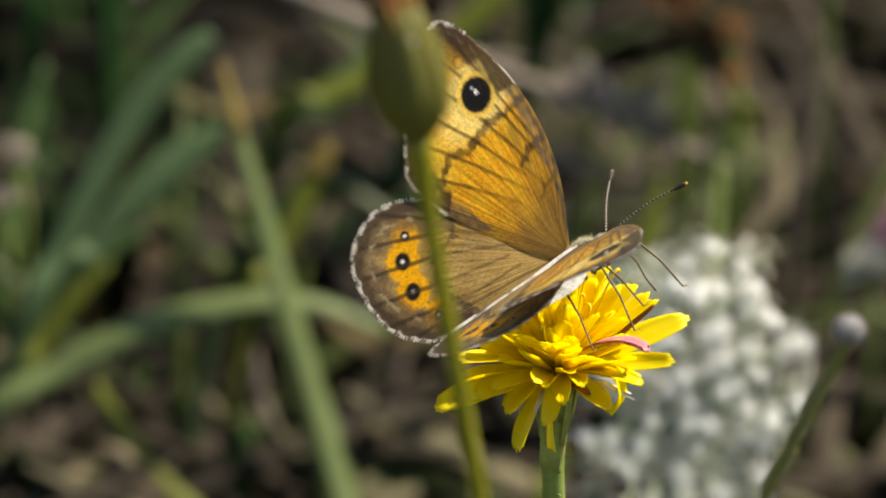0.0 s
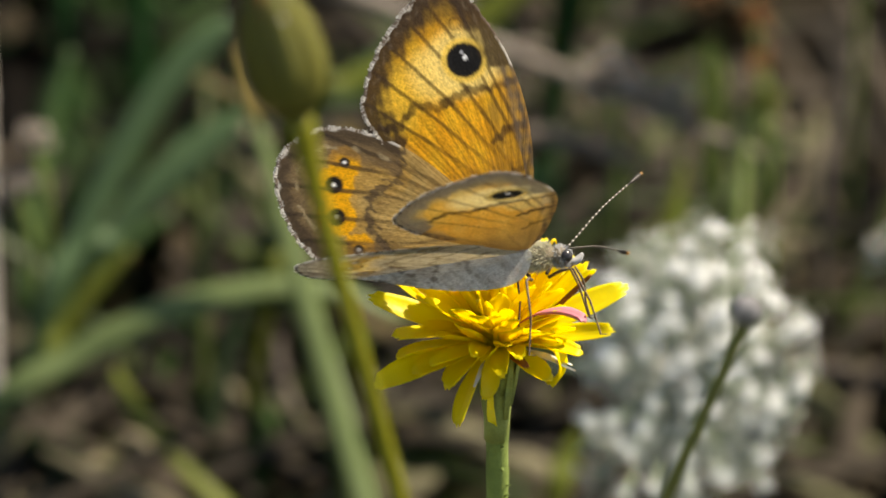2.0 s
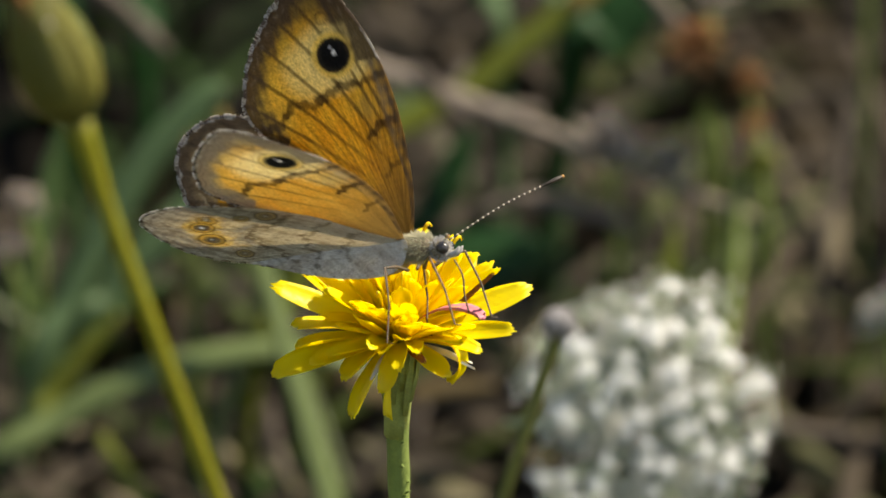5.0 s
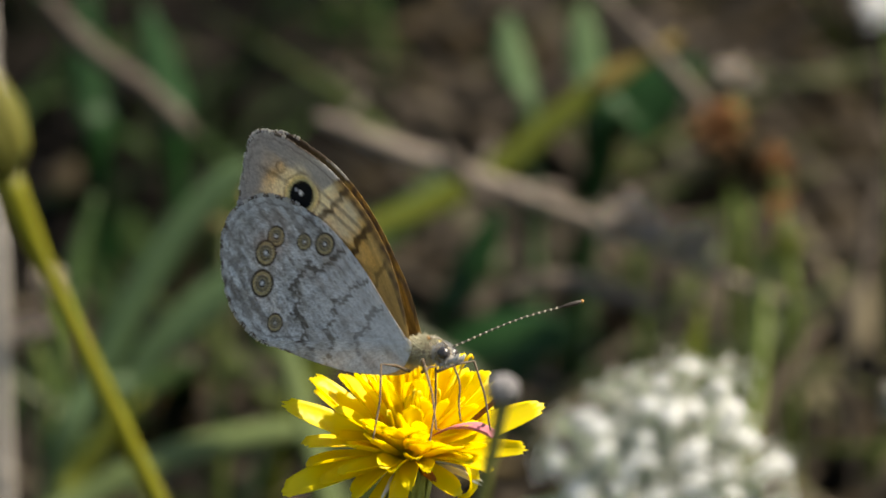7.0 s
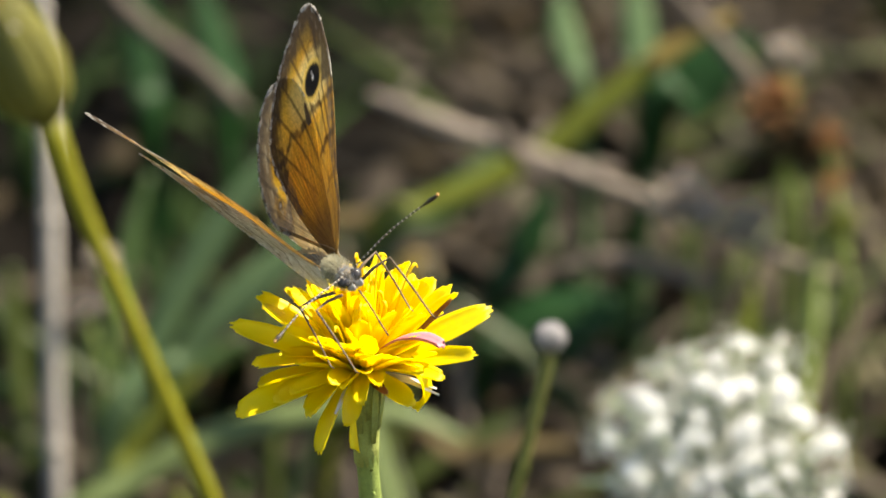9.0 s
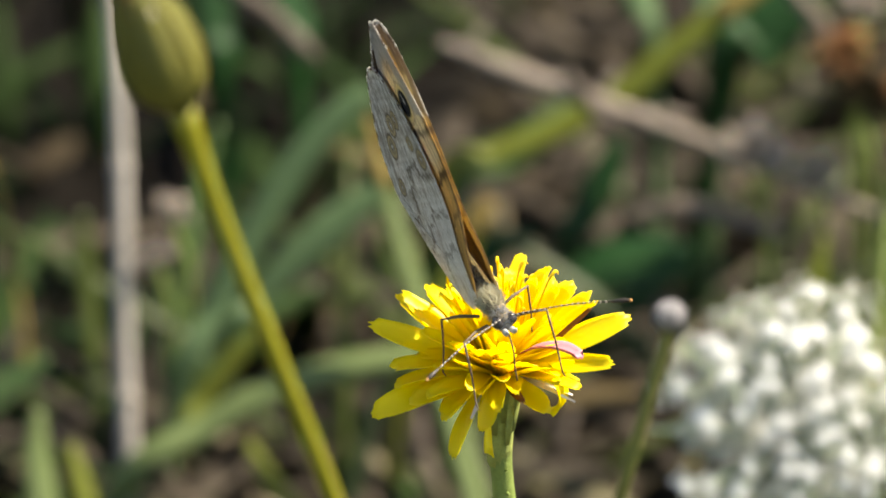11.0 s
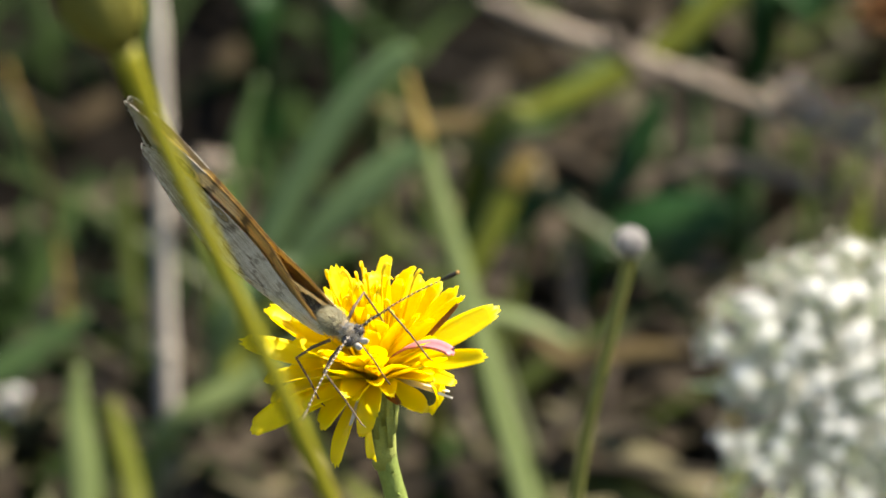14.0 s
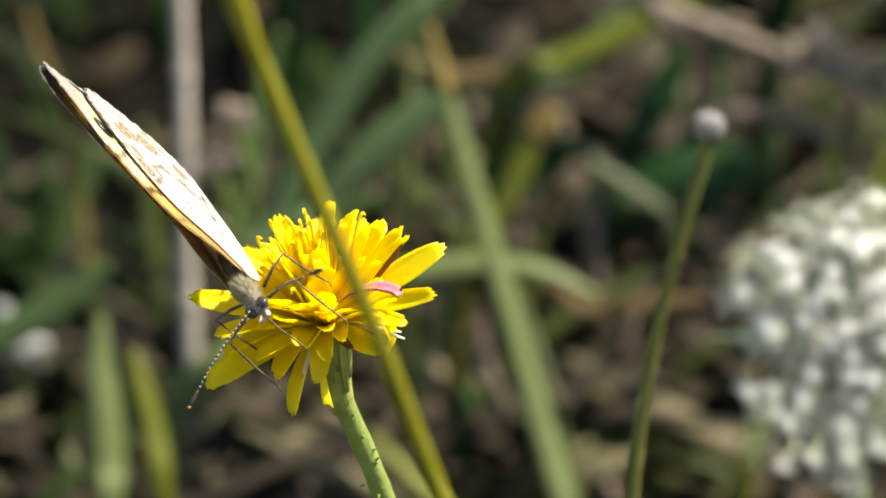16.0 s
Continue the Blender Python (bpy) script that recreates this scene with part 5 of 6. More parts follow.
            c = blend(c, (0.10, 0.07, 0.04), 0.85 * (1 - ss(0.03, 0.14, np.abs(d - 0.64))))
            c = blend(c, (0.30, 0.22, 0.10), 0.9 * (1 - ss(0.03, 0.14, np.abs(d - 0.50))))
            c = blend(c, (0.012, 0.010, 0.010), 1 - ss(0.30, 0.44, d))
            c = blend(c, (0.85, 0.85, 0.88), 1 - ss(0.14, 0.28, d))
        c = blend(c, (0.25, 0.215, 0.18), 0.55 * (1 - ss(0.0, 0.5, np.abs(e - 2.0 - 0.3 * w2))))
        c = blend(c, (0.16, 0.13, 0.10), 0.7 * (1 - ss(0.0, 0.14, np.abs(e - 0.75 - 0.08 * w2))))
    fringe = 0.5 + 0.5 * np.sin((v * 1.0 - u * 0.35) * 2.7)
    dark = (fringe < 0.35)
    c = blend(c, (0.64, 0.61, 0.57), 0.85 * (1 - ss(0.12, 0.32, e)) * (~dark))
    c = blend(c, (0.14, 0.105, 0.08), (1 - ss(0.12, 0.32, e)) * dark)
    return c


def wing_height(u, v, lift):
    """The wing's slight arch above its plane."""
    r = np.hypot(u, v)
    return lift + 0.00064 * r ** 2 * np.sin(u * 0.21 + 0.5) + 0.45 * np.clip(1 - ((v - 8.5) / 10) ** 2, -0.6, 1) * ss(2, 9, r)


def fringe_mesh(outline, side, lift, seed):
    """The hairs along a wing's outer margin, white with dark tufts where the veins end."""
    r2 = random.Random(seed)
    s = Soup()
    ob = smooth_outline(outline, 1500)
    mid = ob.mean(0)
    zs = wing_height(ob[:, 0], ob[:, 1], lift)
    for k in range(1500):
        p, q = ob[k], ob[(k + 1) % 1500]
        if p[0] > (-13.5 if outline is FORE else -12.0):
            continue
        d = q - p
        n = np.array([d[1], -d[0]]) / np.hypot(*d)
        if np.dot(n, p - mid) < 0:
            n = -n
        check = math.sin(k * 2 * math.pi / 46 + 1.5 * math.sin(k * 0.013)) + 0.7 * r2.gauss(0, 1) < -0.1
        for _ in range(2):
            t = d / np.hypot(*d)
            g = n + t * r2.gauss(0, 0.25)
            ln = r2.uniform(0.16, 0.46) * (0.8 if check else 1.0)
            o = p - n * 0.22
            w = t * 0.045
            lean = r2.uniform(-0.06, 0.06)
            z = zs[k]
            pts = [(o - w, z), (o + w, z), (o + g * ln + w * 0.5, z + lean), (o + g * ln - w * 0.5, z + lean)]
            top = [((a[0]) * MM, side * a[1] * MM, (zz + 0.02) * MM) for a, zz in pts]
            low = [((a[0]) * MM, side * a[1] * MM, (zz - 0.02) * MM) for a, zz in pts]
            s.add(top + low, [(0, 1, 2, 3), (7, 6, 5, 4), (0, 3, 7, 4), (1, 5, 6, 2), (3, 2, 6, 7)], 1 if check else 0)
    return s.mesh("fringe", [M_fringe_white, M_fringe_dark], False)


def wing_mesh(name, outline, colours, side, lift):
    """A wing of two skins with a rim between them; side +1 left, -1 right. The hinge runs along x at the origin."""
    nb, nr = (360, 112) if outline is not FOLD else (200, 40)
    ob = smooth_outline(outline, nb)
    root_pt = np.array([-0.3, 0.1])
    dv = ob - root_pt
    rb = np.hypot(dv[:, 0], dv[:, 1])
    # wavy, slightly ragged fringe
    ang = np.arange(nb)
    ragged = 1 + 0.007 * np.sin(ang * 2 * math.pi / nb * 34) * (ob[:, 0] < -12) + 0.004 * np.sin(ang * 2.1 + 1.3 * np.sin(ang * 0.7)) * (ob[:, 0] < -9)
    ob = root_pt + dv * ragged[:, None]
    s = (np.arange(1, nr + 1) / nr) ** 0.85
    grid = root_pt + s[:, None, None] * (ob - root_pt)[None]
    u, v = grid[..., 0].ravel(), grid[..., 1].ravel()
    # distance to the outline, by the outline's own points
    edge = np.full(u.shape, 9.0)
    sel = np.repeat(s, nb) > 0.6
    for k in range(0, nb, 2):
        edge[sel] = np.minimum(edge[sel], np.hypot(u[sel] - ob[k, 0], v[sel] - ob[k, 1]))
    z = wing_height(u, v, lift) if outline is not FOLD else lift + 0 * u
    gr = np.random.RandomState(11)
    hair = np.tile(np.interp(np.arange(nb), np.arange(0, nb, 1.5), gr.rand(len(np.arange(0, nb, 1.5)))), nr) - 0.5
    speck = gr.rand(nb * nr) - 0.5
    veins = FORE_VEINS if outline is FORE else HIND_VEINS
    relief = sum(line_near(u, v, q, 0.28) for q in veins) * 0.010 + 0.003 * wobble(u, v, 2.2, 0.2)
    verts, cols = [], []
    for lay in (1, -1):
        zz = z + lay * (0.035 + relief) * np.minimum(1, edge * 3 + 0.2)
        verts.append(np.stack([u * MM, side * v * MM, zz * MM], 1))
        cols.append(colours(u, v, edge, lay > 0) * (1 + (0.85 if lay > 0 else 0.0) * hair * (1 - ss(12, 17, np.hypot(u, v))) + (0.60 if lay > 0 else 0.50) * speck)[:, None])
    hubs = np.array([[root_pt[0] * MM, side * root_pt[1] * MM, (lift + 0.03) * MM], [root_pt[0] * MM, side * root_pt[1] * MM, (lift - 0.03) * MM]])
    allv = np.vstack(verts + [hubs])
    allc = np.vstack(cols + [cols[0][:1], cols[1][:1]])
    n1 = nb * nr
    quads, tris, qm, tm = [], [], [], []
    i0 = np.arange(nb)
    i1 = (i0 + 1) % nb
    flip = side < 0
    for lay, off in ((0, 0), (1, n1)):
        for k in range(nr - 1):
            q = np.stack([off + k * nb + i0, off + (k + 1) * nb + i0, off + (k + 1) * nb + i1, off + k * nb + i1], 1)
            quads.append(q if (lay == 0) ^ flip else q[:, ::-1])
            qm.append(np.full(nb, lay))
        t = np.stack([np.full(nb, 2 * n1 + lay), off + i0, off + i1], 1)
        tris.append(t if (lay == 0) ^ flip else t[:, ::-1])
        tm.append(np.full(nb, lay))
    rim = np.stack([(nr - 1) * nb + i0, n1 + (nr - 1) * nb + i0, n1 + (nr - 1) * nb + i1, (nr - 1) * nb + i1], 1)
    quads.append(rim if not flip else rim[:, ::-1])
    qm.append(np.zeros(nb, int))
    quads, tris = np.vstack(quads), np.vstack(tris)
    me = bpy.data.meshes.new(name)
    me.vertices.add(len(allv))
    me.vertices.foreach_set("co", allv.ravel())
    loops = np.concatenate([quads.ravel(), tris.ravel()])
    me.loops.add(len(loops))
    me.loops.foreach_set("vertex_index", loops)
    starts = np.concatenate([np.arange(len(quads)) * 4, len(quads) * 4 + np.arange(len(tris)) * 3])
    me.polygons.add(len(starts))
    me.polygons.foreach_set("loop_start", starts)
    me.materials.append(M_upper)
    me.materials.append(M_under)
    me.polygons.foreach_set("material_index", np.concatenate(qm + tm))
    me.polygons.foreach_set("use_smooth", np.ones(len(starts), bool))
    att = me.color_attributes.new("pattern", "FLOAT_COLOR", "POINT")
    rgba = np.concatenate([np.clip(allc, 0, 1), np.ones((len(allc), 1))], 1)
    att.data.foreach_set("color", rgba.ravel().astype(np.float32))
    me.validate()
    me.update()
    return me


HINGE_Y, HINGE_Z = 0.0011, 0.0006


def wing_pose(sd, lift, sweep):
    """A wing raised by lift degrees from the flat, and swept forward by sweep degrees in its own plane; sd +1 left, -1 right."""
    return Matrix.Translation((0, sd * HINGE_Y, HINGE_Z)) @ Matrix.Rotation(sd * radians(lift), 4, "X") @ Matrix.Rotation(-sd * radians(sweep), 4, "Z")


def build_butterfly():
    root = thing("butterfly", "wall brown butterfly, orange above with eyespots, grey below", "butterfly")
    r2 = random.Random(33)

    def lump(name, c, r, stretch, m, label=""):
        return part(name, mesh_of(name, *ball(c, r, 18, 14, 0.05, stretch, r2), m), root, label)

    thorax = lump("thorax", (0.0012, 0, -0.0003), 0.00115, (1.7, 0.9, 1.0), M_body, "furry olive-grey thorax")
    abdomen_line = catmull([(-0.001, 0, -0.0003), (-0.0040, 0, -0.0005), (-0.0075, 0, -0.0008), (-0.0102, 0, -0.0010)], 6)
    abdomen = part("abdomen", mesh_of("abdomen", *tube(abdomen_line, [0.0004 + 0.0005 * math.sin(math.pi * min(1, (i + 3) / 16)) * (1 + 0.05 * (i % 2)) for i in range(len(abdomen_line))], 14), M_body), root, "slender brown abdomen")
    head = lump("head", (0.0034, 0, -0.0007), 0.00095, (0.95, 1.0, 1.0), M_body, "small grey furry head")
    for sd in (1, -1):
        part("eye", mesh_of("eye", *ball((0.0039, sd * 0.00066, -0.0006), 0.00060, 14, 10), M_eye), head, "dark round eye")
        palp = catmull([(0.0042, sd * 0.0003, -0.0014), (0.0050, sd * 0.0004, -0.0012), (0.0055, sd * 0.00045, -0.0007)], 4)
        part("palp", mesh_of("palp", *tube(palp, [0.00022, 0.00028, 0.0003, 0.0003, 0.00028, 0.00025, 0.0002, 0.00012, 0.00006], 7), M_fur_grey), head)
        # antenna in bands, with a darker club
        base, end = Vector((0.0042, sd * 0.0004, 0.0000)), Vector((0.0128, 0.0088, 0.0042)) if sd > 0 else Vector((0.0086, -0.0100, 0.0004))
        line = catmull([base, base.lerp(end, 0.5) + Vector((0, 0, 0.0004)), end], 22)
        ant = part("antenna", mesh_of("antenna", *tube(line, 0.00007, 6), M_dark), root, "thin banded antenna")
        s = Soup()
        for i in range(1, len(line) - 8, 2):
            s.add(*tube([line[i], line[i].lerp(line[i + 1], 0.55)], 0.00009, 6))
        part("bands", s.mesh("bands", M_pale), ant, "pale rings")
        part("club", mesh_of("club", *tube(line[-8:], [0.00009, 0.00012, 0.00016, 0.0002, 0.00022, 0.00022, 0.00018, 0.0001], 8), M_dark), ant, "dark club")
        part("club_tip", mesh_of("club_tip", *ball(line[-1], 0.00017, 8, 6), M_club), ant, "pale orange tip")
        # two pairs of walking legs
        for hip, knee, foot in (((0.0020, sd * 0.0010, -0.0022), (0.0040, sd * 0.0042, -0.0012), (0.0056, sd * 0.0044, -0.0076)),
                                ((0.0004, sd * 0.0010, -0.0022), (-0.0004, sd * 0.0044, -0.0016), (-0.0012, sd * 0.0046, -0.0084))):
            hip, knee, foot = Vector(hip), Vector(knee), Vector(foot)
            mid = knee.lerp(foot, 0.5) + Vector((0.0003, 0, 0))
            part("leg", mesh_of("leg", *tube([hip, hip.lerp(knee, 0.5) + Vector((0, 0, 0.0002)), knee, mid, foot, foot + Vector((0.0006, 0, -0.0001))], [0.00017, 0.00016, 0.00012, 0.0001, 0.00008, 0.00005], 7), M_leg), root, "thin jointed brown leg")
    prob = catmull([(0.0046, 0, -0.0018), (0.0052, 0, -0.0034), (0.0051, 0, -0.0052), (0.0053, 0, -0.0068)], 5)
    part("proboscis", mesh_of("proboscis", *tube(prob, 0.00009, 6), M_leg), head)

    def fur(parent, centre, radii, count, length, m, back=0.5):
        s = Soup()
        for _ in range(count):
            z, a = r2.uniform(-1, 1), r2.uniform(0, 2 * math.pi)
            d = Vector((math.sqrt(1 - z * z) * math.cos(a), math.sqrt(1 - z * z) * math.sin(a), z))
            o = Vector(centre) + Vector((d.x * radii[0], d.y * radii[1], d.z * radii[2])) * 0.97
            g = (d + Vector((-back, 0, 0)) + 0.35 * Vector((r2.gauss(0, 1), r2.gauss(0, 1), r2.gauss(0, 1)))).normalized()
            sd = g.orthogonal().normalized() * 0.00004
            ln = length * r2.uniform(0.5, 1.1)
            s.add([o - sd, o + sd, o + g * ln * 0.6 + sd * 0.7, o + g * ln, o + g * ln * 0.6 - sd * 0.7], [(0, 1, 2, 4), (4, 2, 3)])
        part("fur", s.mesh("fur", m, False), parent)

    fur(thorax, (0.0012, 0, -0.0003), (0.00185, 0.0010, 0.00115), 2000, 0.0008, M_fur_pale, 1.1)
    fur(head, (0.0034, 0, -0.0007), (0.00090, 0.00095, 0.00095), 800, 0.00045, M_fur_grey, -0.4)
    fur(abdomen, (-0.0040, 0, -0.0005), (0.0045, 0.0009, 0.0010), 700, 0.0007, M_fur_pale, 0.9)
    wings = {}
    for sd, nm in ((1, "left"), (-1, "right")):
        wings[nm, "fore"] = part("forewing", wing_mesh("forewing", FORE, fore_colours, sd, 0.10), root, nm + " forewing, orange with a black eyespot")
        wings[nm, "hind"] = part("hindwing", wing_mesh("hindwing", HIND, hind_colours, sd, -0.06), root, nm + " hindwing, brown above and marbled grey below")
        part("fringe", fringe_mesh(FORE, sd, 0.10, 3), wings[nm, "fore"], "white hair fringe with dark tufts")
        part("fringe", fringe_mesh(HIND, sd, -0.06, 4), wings[nm, "hind"], "white hair fringe with dark tufts")
        part("hindwing_fold", wing_mesh("hindwing_fold", FOLD, hind_colours, sd, -0.06), root, nm + " inner fold of the hindwing beside the abdomen", wing_pose(sd, 88, 0))
    return root, wings


butterfly, wings = build_butterfly()


# ---- what moves ----
def motions():
    # bud and seed ball sway in the wind
    walk(bud, [
        (0, pose(-0.01512, -0.09892, 0.20997, -0.020, 2.233, -1.042)),
        (0.5, pose(-0.01437, -0.09882, 0.21019, -0.009, 1.475, -0.688)),
        (1, pose(-0.01493, -0.09885, 0.21013, -0.000, 0.015, -0.007)),
        (1.5, pose(-0.01531, -0.09889, 0.21004, -0.002, -0.617, 0.288)),
        (2, pose(-0.01580, -0.09933, 0.20911, -0.006, -1.208, 0.564)),
        (2.5, pose(-0.01583, -0.09885, 0.21013, -0.012, -1.694, 0.790)),
        (3, pose(-0.01531, -0.09873, 0.21038, -0.017, -2.014, 0.939)),
        (3.2, pose(-0.01624, -0.09844, 0.21100, -0.048, -3.417, 1.595)),
        (5.3, pose(-0.01712, -0.09858, 0.21072, -0.119, -5.396, 2.525)),
        (5.5, pose(-0.01861, -0.09887, 0.21008, -0.282, -8.285, 3.894)),
        (6, pose(-0.02210, -0.09230, 0.22417, -0.194, -6.884, 3.227)),
        (6.5, pose(-0.02221, -0.09388, 0.22079, -0.237, -7.598, 3.566)),
        (7, pose(-0.01997, -0.09801, 0.21192, -0.309, -8.673, 4.079)),
        (7.5, pose(-0.02203, -0.09896, 0.20990, -0.559, -11.610, 5.498)),
        (8, pose(-0.02291, -0.09951, 0.20872, -0.290, -8.401, 3.949)),
        (8.5, pose(-0.02496, -0.09437, 0.21973, -0.297, -8.494, 3.993)),
        (8.7, pose(-0.02205, -0.09567, 0.21694, -0.205, -7.071, 3.316)),
        (10.8, pose(-0.01837, -0.09917, 0.20945, -0.219, -7.302, 3.425)),
        (11, pose(-0.01615, -0.09821, 0.21150, -0.118, -5.366, 2.510)),
        (11.5, pose(-0.02018, -0.09849, 0.21090, -0.205, -7.074, 3.317)),
        (12, pose(-0.01750, -0.09879, 0.21026, -0.177, -6.571, 3.079)),
        (12.5, pose(-0.01472, -0.09850, 0.21087, -0.094, -4.794, 2.241)),
        (13, pose(-0.01885, -0.09832, 0.21126, -0.147, -5.986, 2.803)),
        (13.5, pose(-0.02642, -0.09747, 0.21309, -0.264, -8.017, 3.766)),
        (14, pose(-0.02355, -0.09763, 0.21275, -0.283, -8.294, 3.898)),
        (14.5, pose(-0.01770, -0.09686, 0.21440, -0.085, -4.576, 2.139)),
        (15, pose(-0.02100, -0.09652, 0.21512, -0.151, -6.066, 2.841)),
        (15.5, pose(-0.01968, -0.09630, 0.21559, -0.138, -5.816, 2.723)),
        (16, pose(-0.01763, -0.09669, 0.21476, -0.176, -6.565, 3.076)),
    ])
    walk(seed_ball, [
        (0, pose(0.02365, -0.07381, 0.18100, -0.333, 8.993, -4.232)),
        (0.5, pose(0.02437, -0.07308, 0.18257, -0.314, 8.732, -4.107)),
        (1, pose(0.02364, -0.07356, 0.18155, -0.219, 7.315, -3.432)),
        (1.5, pose(0.02324, -0.07381, 0.18100, -0.208, 7.122, -3.340)),
        (2, pose(0.02235, -0.07419, 0.18021, -0.181, 6.646, -3.114)),
        (2.5, pose(0.02179, -0.07392, 0.18077, -0.123, 5.486, -2.567)),
        (3, pose(0.02176, -0.07328, 0.18214, -0.090, 4.695, -2.195)),
        (3.2, pose(0.02193, -0.07376, 0.18111, -0.099, 4.916, -2.299)),
        (5.3, pose(0.02071, -0.07335, 0.18200, -0.014, 1.887, -0.880)),
        (5.5, pose(0.01963, -0.07366, 0.18134, -0.000, -0.304, 0.142)),
        (6, pose(0.01823, -0.06946, 0.19033, -0.005, -1.131, 0.527)),
        (6.5, pose(0.01655, -0.06943, 0.19041, -0.027, -2.576, 1.202)),
        (7, pose(0.01836, -0.07310, 0.18254, -0.022, -2.319, 1.082)),
        (7.5, pose(0.01592, -0.07220, 0.18447, -0.021, -2.265, 1.057)),
        (8, pose(0.01058, -0.07002, 0.18914, -0.045, -3.310, 1.545)),
        (8.5, pose(0.01357, -0.06853, 0.19234, -0.038, -3.042, 1.420)),
        (8.7, pose(0.01682, -0.07117, 0.18668, -0.001, -0.606, 0.282)),
        (10.8, pose(0.02023, -0.07367, 0.18131, -0.015, -1.927, 0.899)),
        (11, pose(0.02181, -0.07312, 0.18248, -0.006, 1.219, -0.568)),
        (11.5, pose(0.01838, -0.07314, 0.18245, -0.000, -0.345, 0.161)),
        (12, pose(0.02072, -0.07336, 0.18197, -0.000, 0.198, -0.092)),
        (12.5, pose(0.02369, -0.07392, 0.18078, -0.012, 1.749, -0.816)),
        (13, pose(0.02004, -0.07296, 0.18284, -0.000, 0.003, -0.001)),
        (13.5, pose(0.01295, -0.07252, 0.18378, -0.008, -1.439, 0.671)),
        (14, pose(0.01545, -0.07212, 0.18464, -0.001, -0.457, 0.213)),
        (14.5, pose(0.02149, -0.07282, 0.18313, -0.009, 1.522, -0.710)),
        (15, pose(0.01899, -0.07199, 0.18492, -0.001, -0.389, 0.181)),
        (15.5, pose(0.01832, -0.07032, 0.18850, -0.001, -0.599, 0.279)),
        (16, pose(0.01998, -0.06987, 0.18946, -0.003, 0.907, -0.423)),
    ])
    # the flower: its head's place, the head's tilt, and the two pieces of stem
    walk(flower, [
        (0, pose(0.01026, -0.00206, 0.14559, 0.000, 0.000, 0.000)),
        (0.5, pose(0.00707, -0.00216, 0.14537, 0.000, 0.000, 0.000)),
        (1, pose(0.00793, -0.00176, 0.14623, 0.000, 0.000, 0.000)),
        (1.5, pose(0.01020, -0.00249, 0.14466, 0.000, 0.000, 0.000)),
        (2, pose(0.00929, -0.00199, 0.14574, 0.000, 0.000, 0.000)),
        (2.5, pose(0.00694, -0.00069, 0.14852, 0.000, 0.000, 0.000)),
        (3, pose(0.00704, -0.00092, 0.14802, 0.000, 0.000, 0.000)),
        (3.2, pose(0.00553, -0.00071, 0.14847, 0.000, 0.000, 0.000)),
        (5.3, pose(0.01170, 0.00001, 0.15003, 0.000, 0.000, 0.000)),
        (5.5, pose(0.00879, -0.00026, 0.14944, 0.000, 0.000, 0.000)),
        (6, pose(0.01829, 0.00260, 0.15558, 0.000, 0.000, 0.000)),
        (6.5, pose(0.00589, 0.00094, 0.15201, 0.000, 0.000, 0.000)),
        (7, pose(0.01291, -0.00162, 0.14653, 0.000, 0.000, 0.000)),
        (7.5, pose(0.00793, -0.00130, 0.14721, 0.000, 0.000, 0.000)),
        (8, pose(0.01035, 0.00055, 0.15118, 0.000, 0.000, 0.000)),
        (8.5, pose(0.01049, 0.00194, 0.15416, 0.000, 0.000, 0.000)),
        (8.7, pose(0.00375, 0.00165, 0.15355, 0.000, 0.000, 0.000)),
        (10.8, pose(0.00231, -0.00250, 0.14463, 0.000, 0.000, 0.000)),
        (11, pose(0.00950, -0.00127, 0.14728, 0.000, 0.000, 0.000)),
        (11.5, pose(-0.01161, -0.00420, 0.14099, 0.000, 0.000, 0.000)),
        (12, pose(0.00392, -0.00248, 0.14468, 0.000, 0.000, 0.000)),
        (12.5, pose(0.00005, -0.00318, 0.14319, 0.000, 0.000, 0.000)),
        (13, pose(0.00021, -0.00262, 0.14439, 0.000, 0.000, 0.000)),
        (13.5, pose(-0.00421, -0.00310, 0.14335, 0.000, 0.000, 0.000)),
        (14, pose(-0.00612, -0.00314, 0.14327, 0.000, 0.000, 0.000)),
        (14.5, pose(-0.00507, -0.00202, 0.14567, 0.000, 0.000, 0.000)),
        (15, pose(-0.01215, -0.00254, 0.14454, 0.000, 0.000, 0.000)),
        (15.5, pose(-0.00332, -0.00216, 0.14536, 0.000, 0.000, 0.000)),
        (16, pose(-0.01302, -0.00297, 0.14363, 0.000, 0.000, 0.000)),
    ])
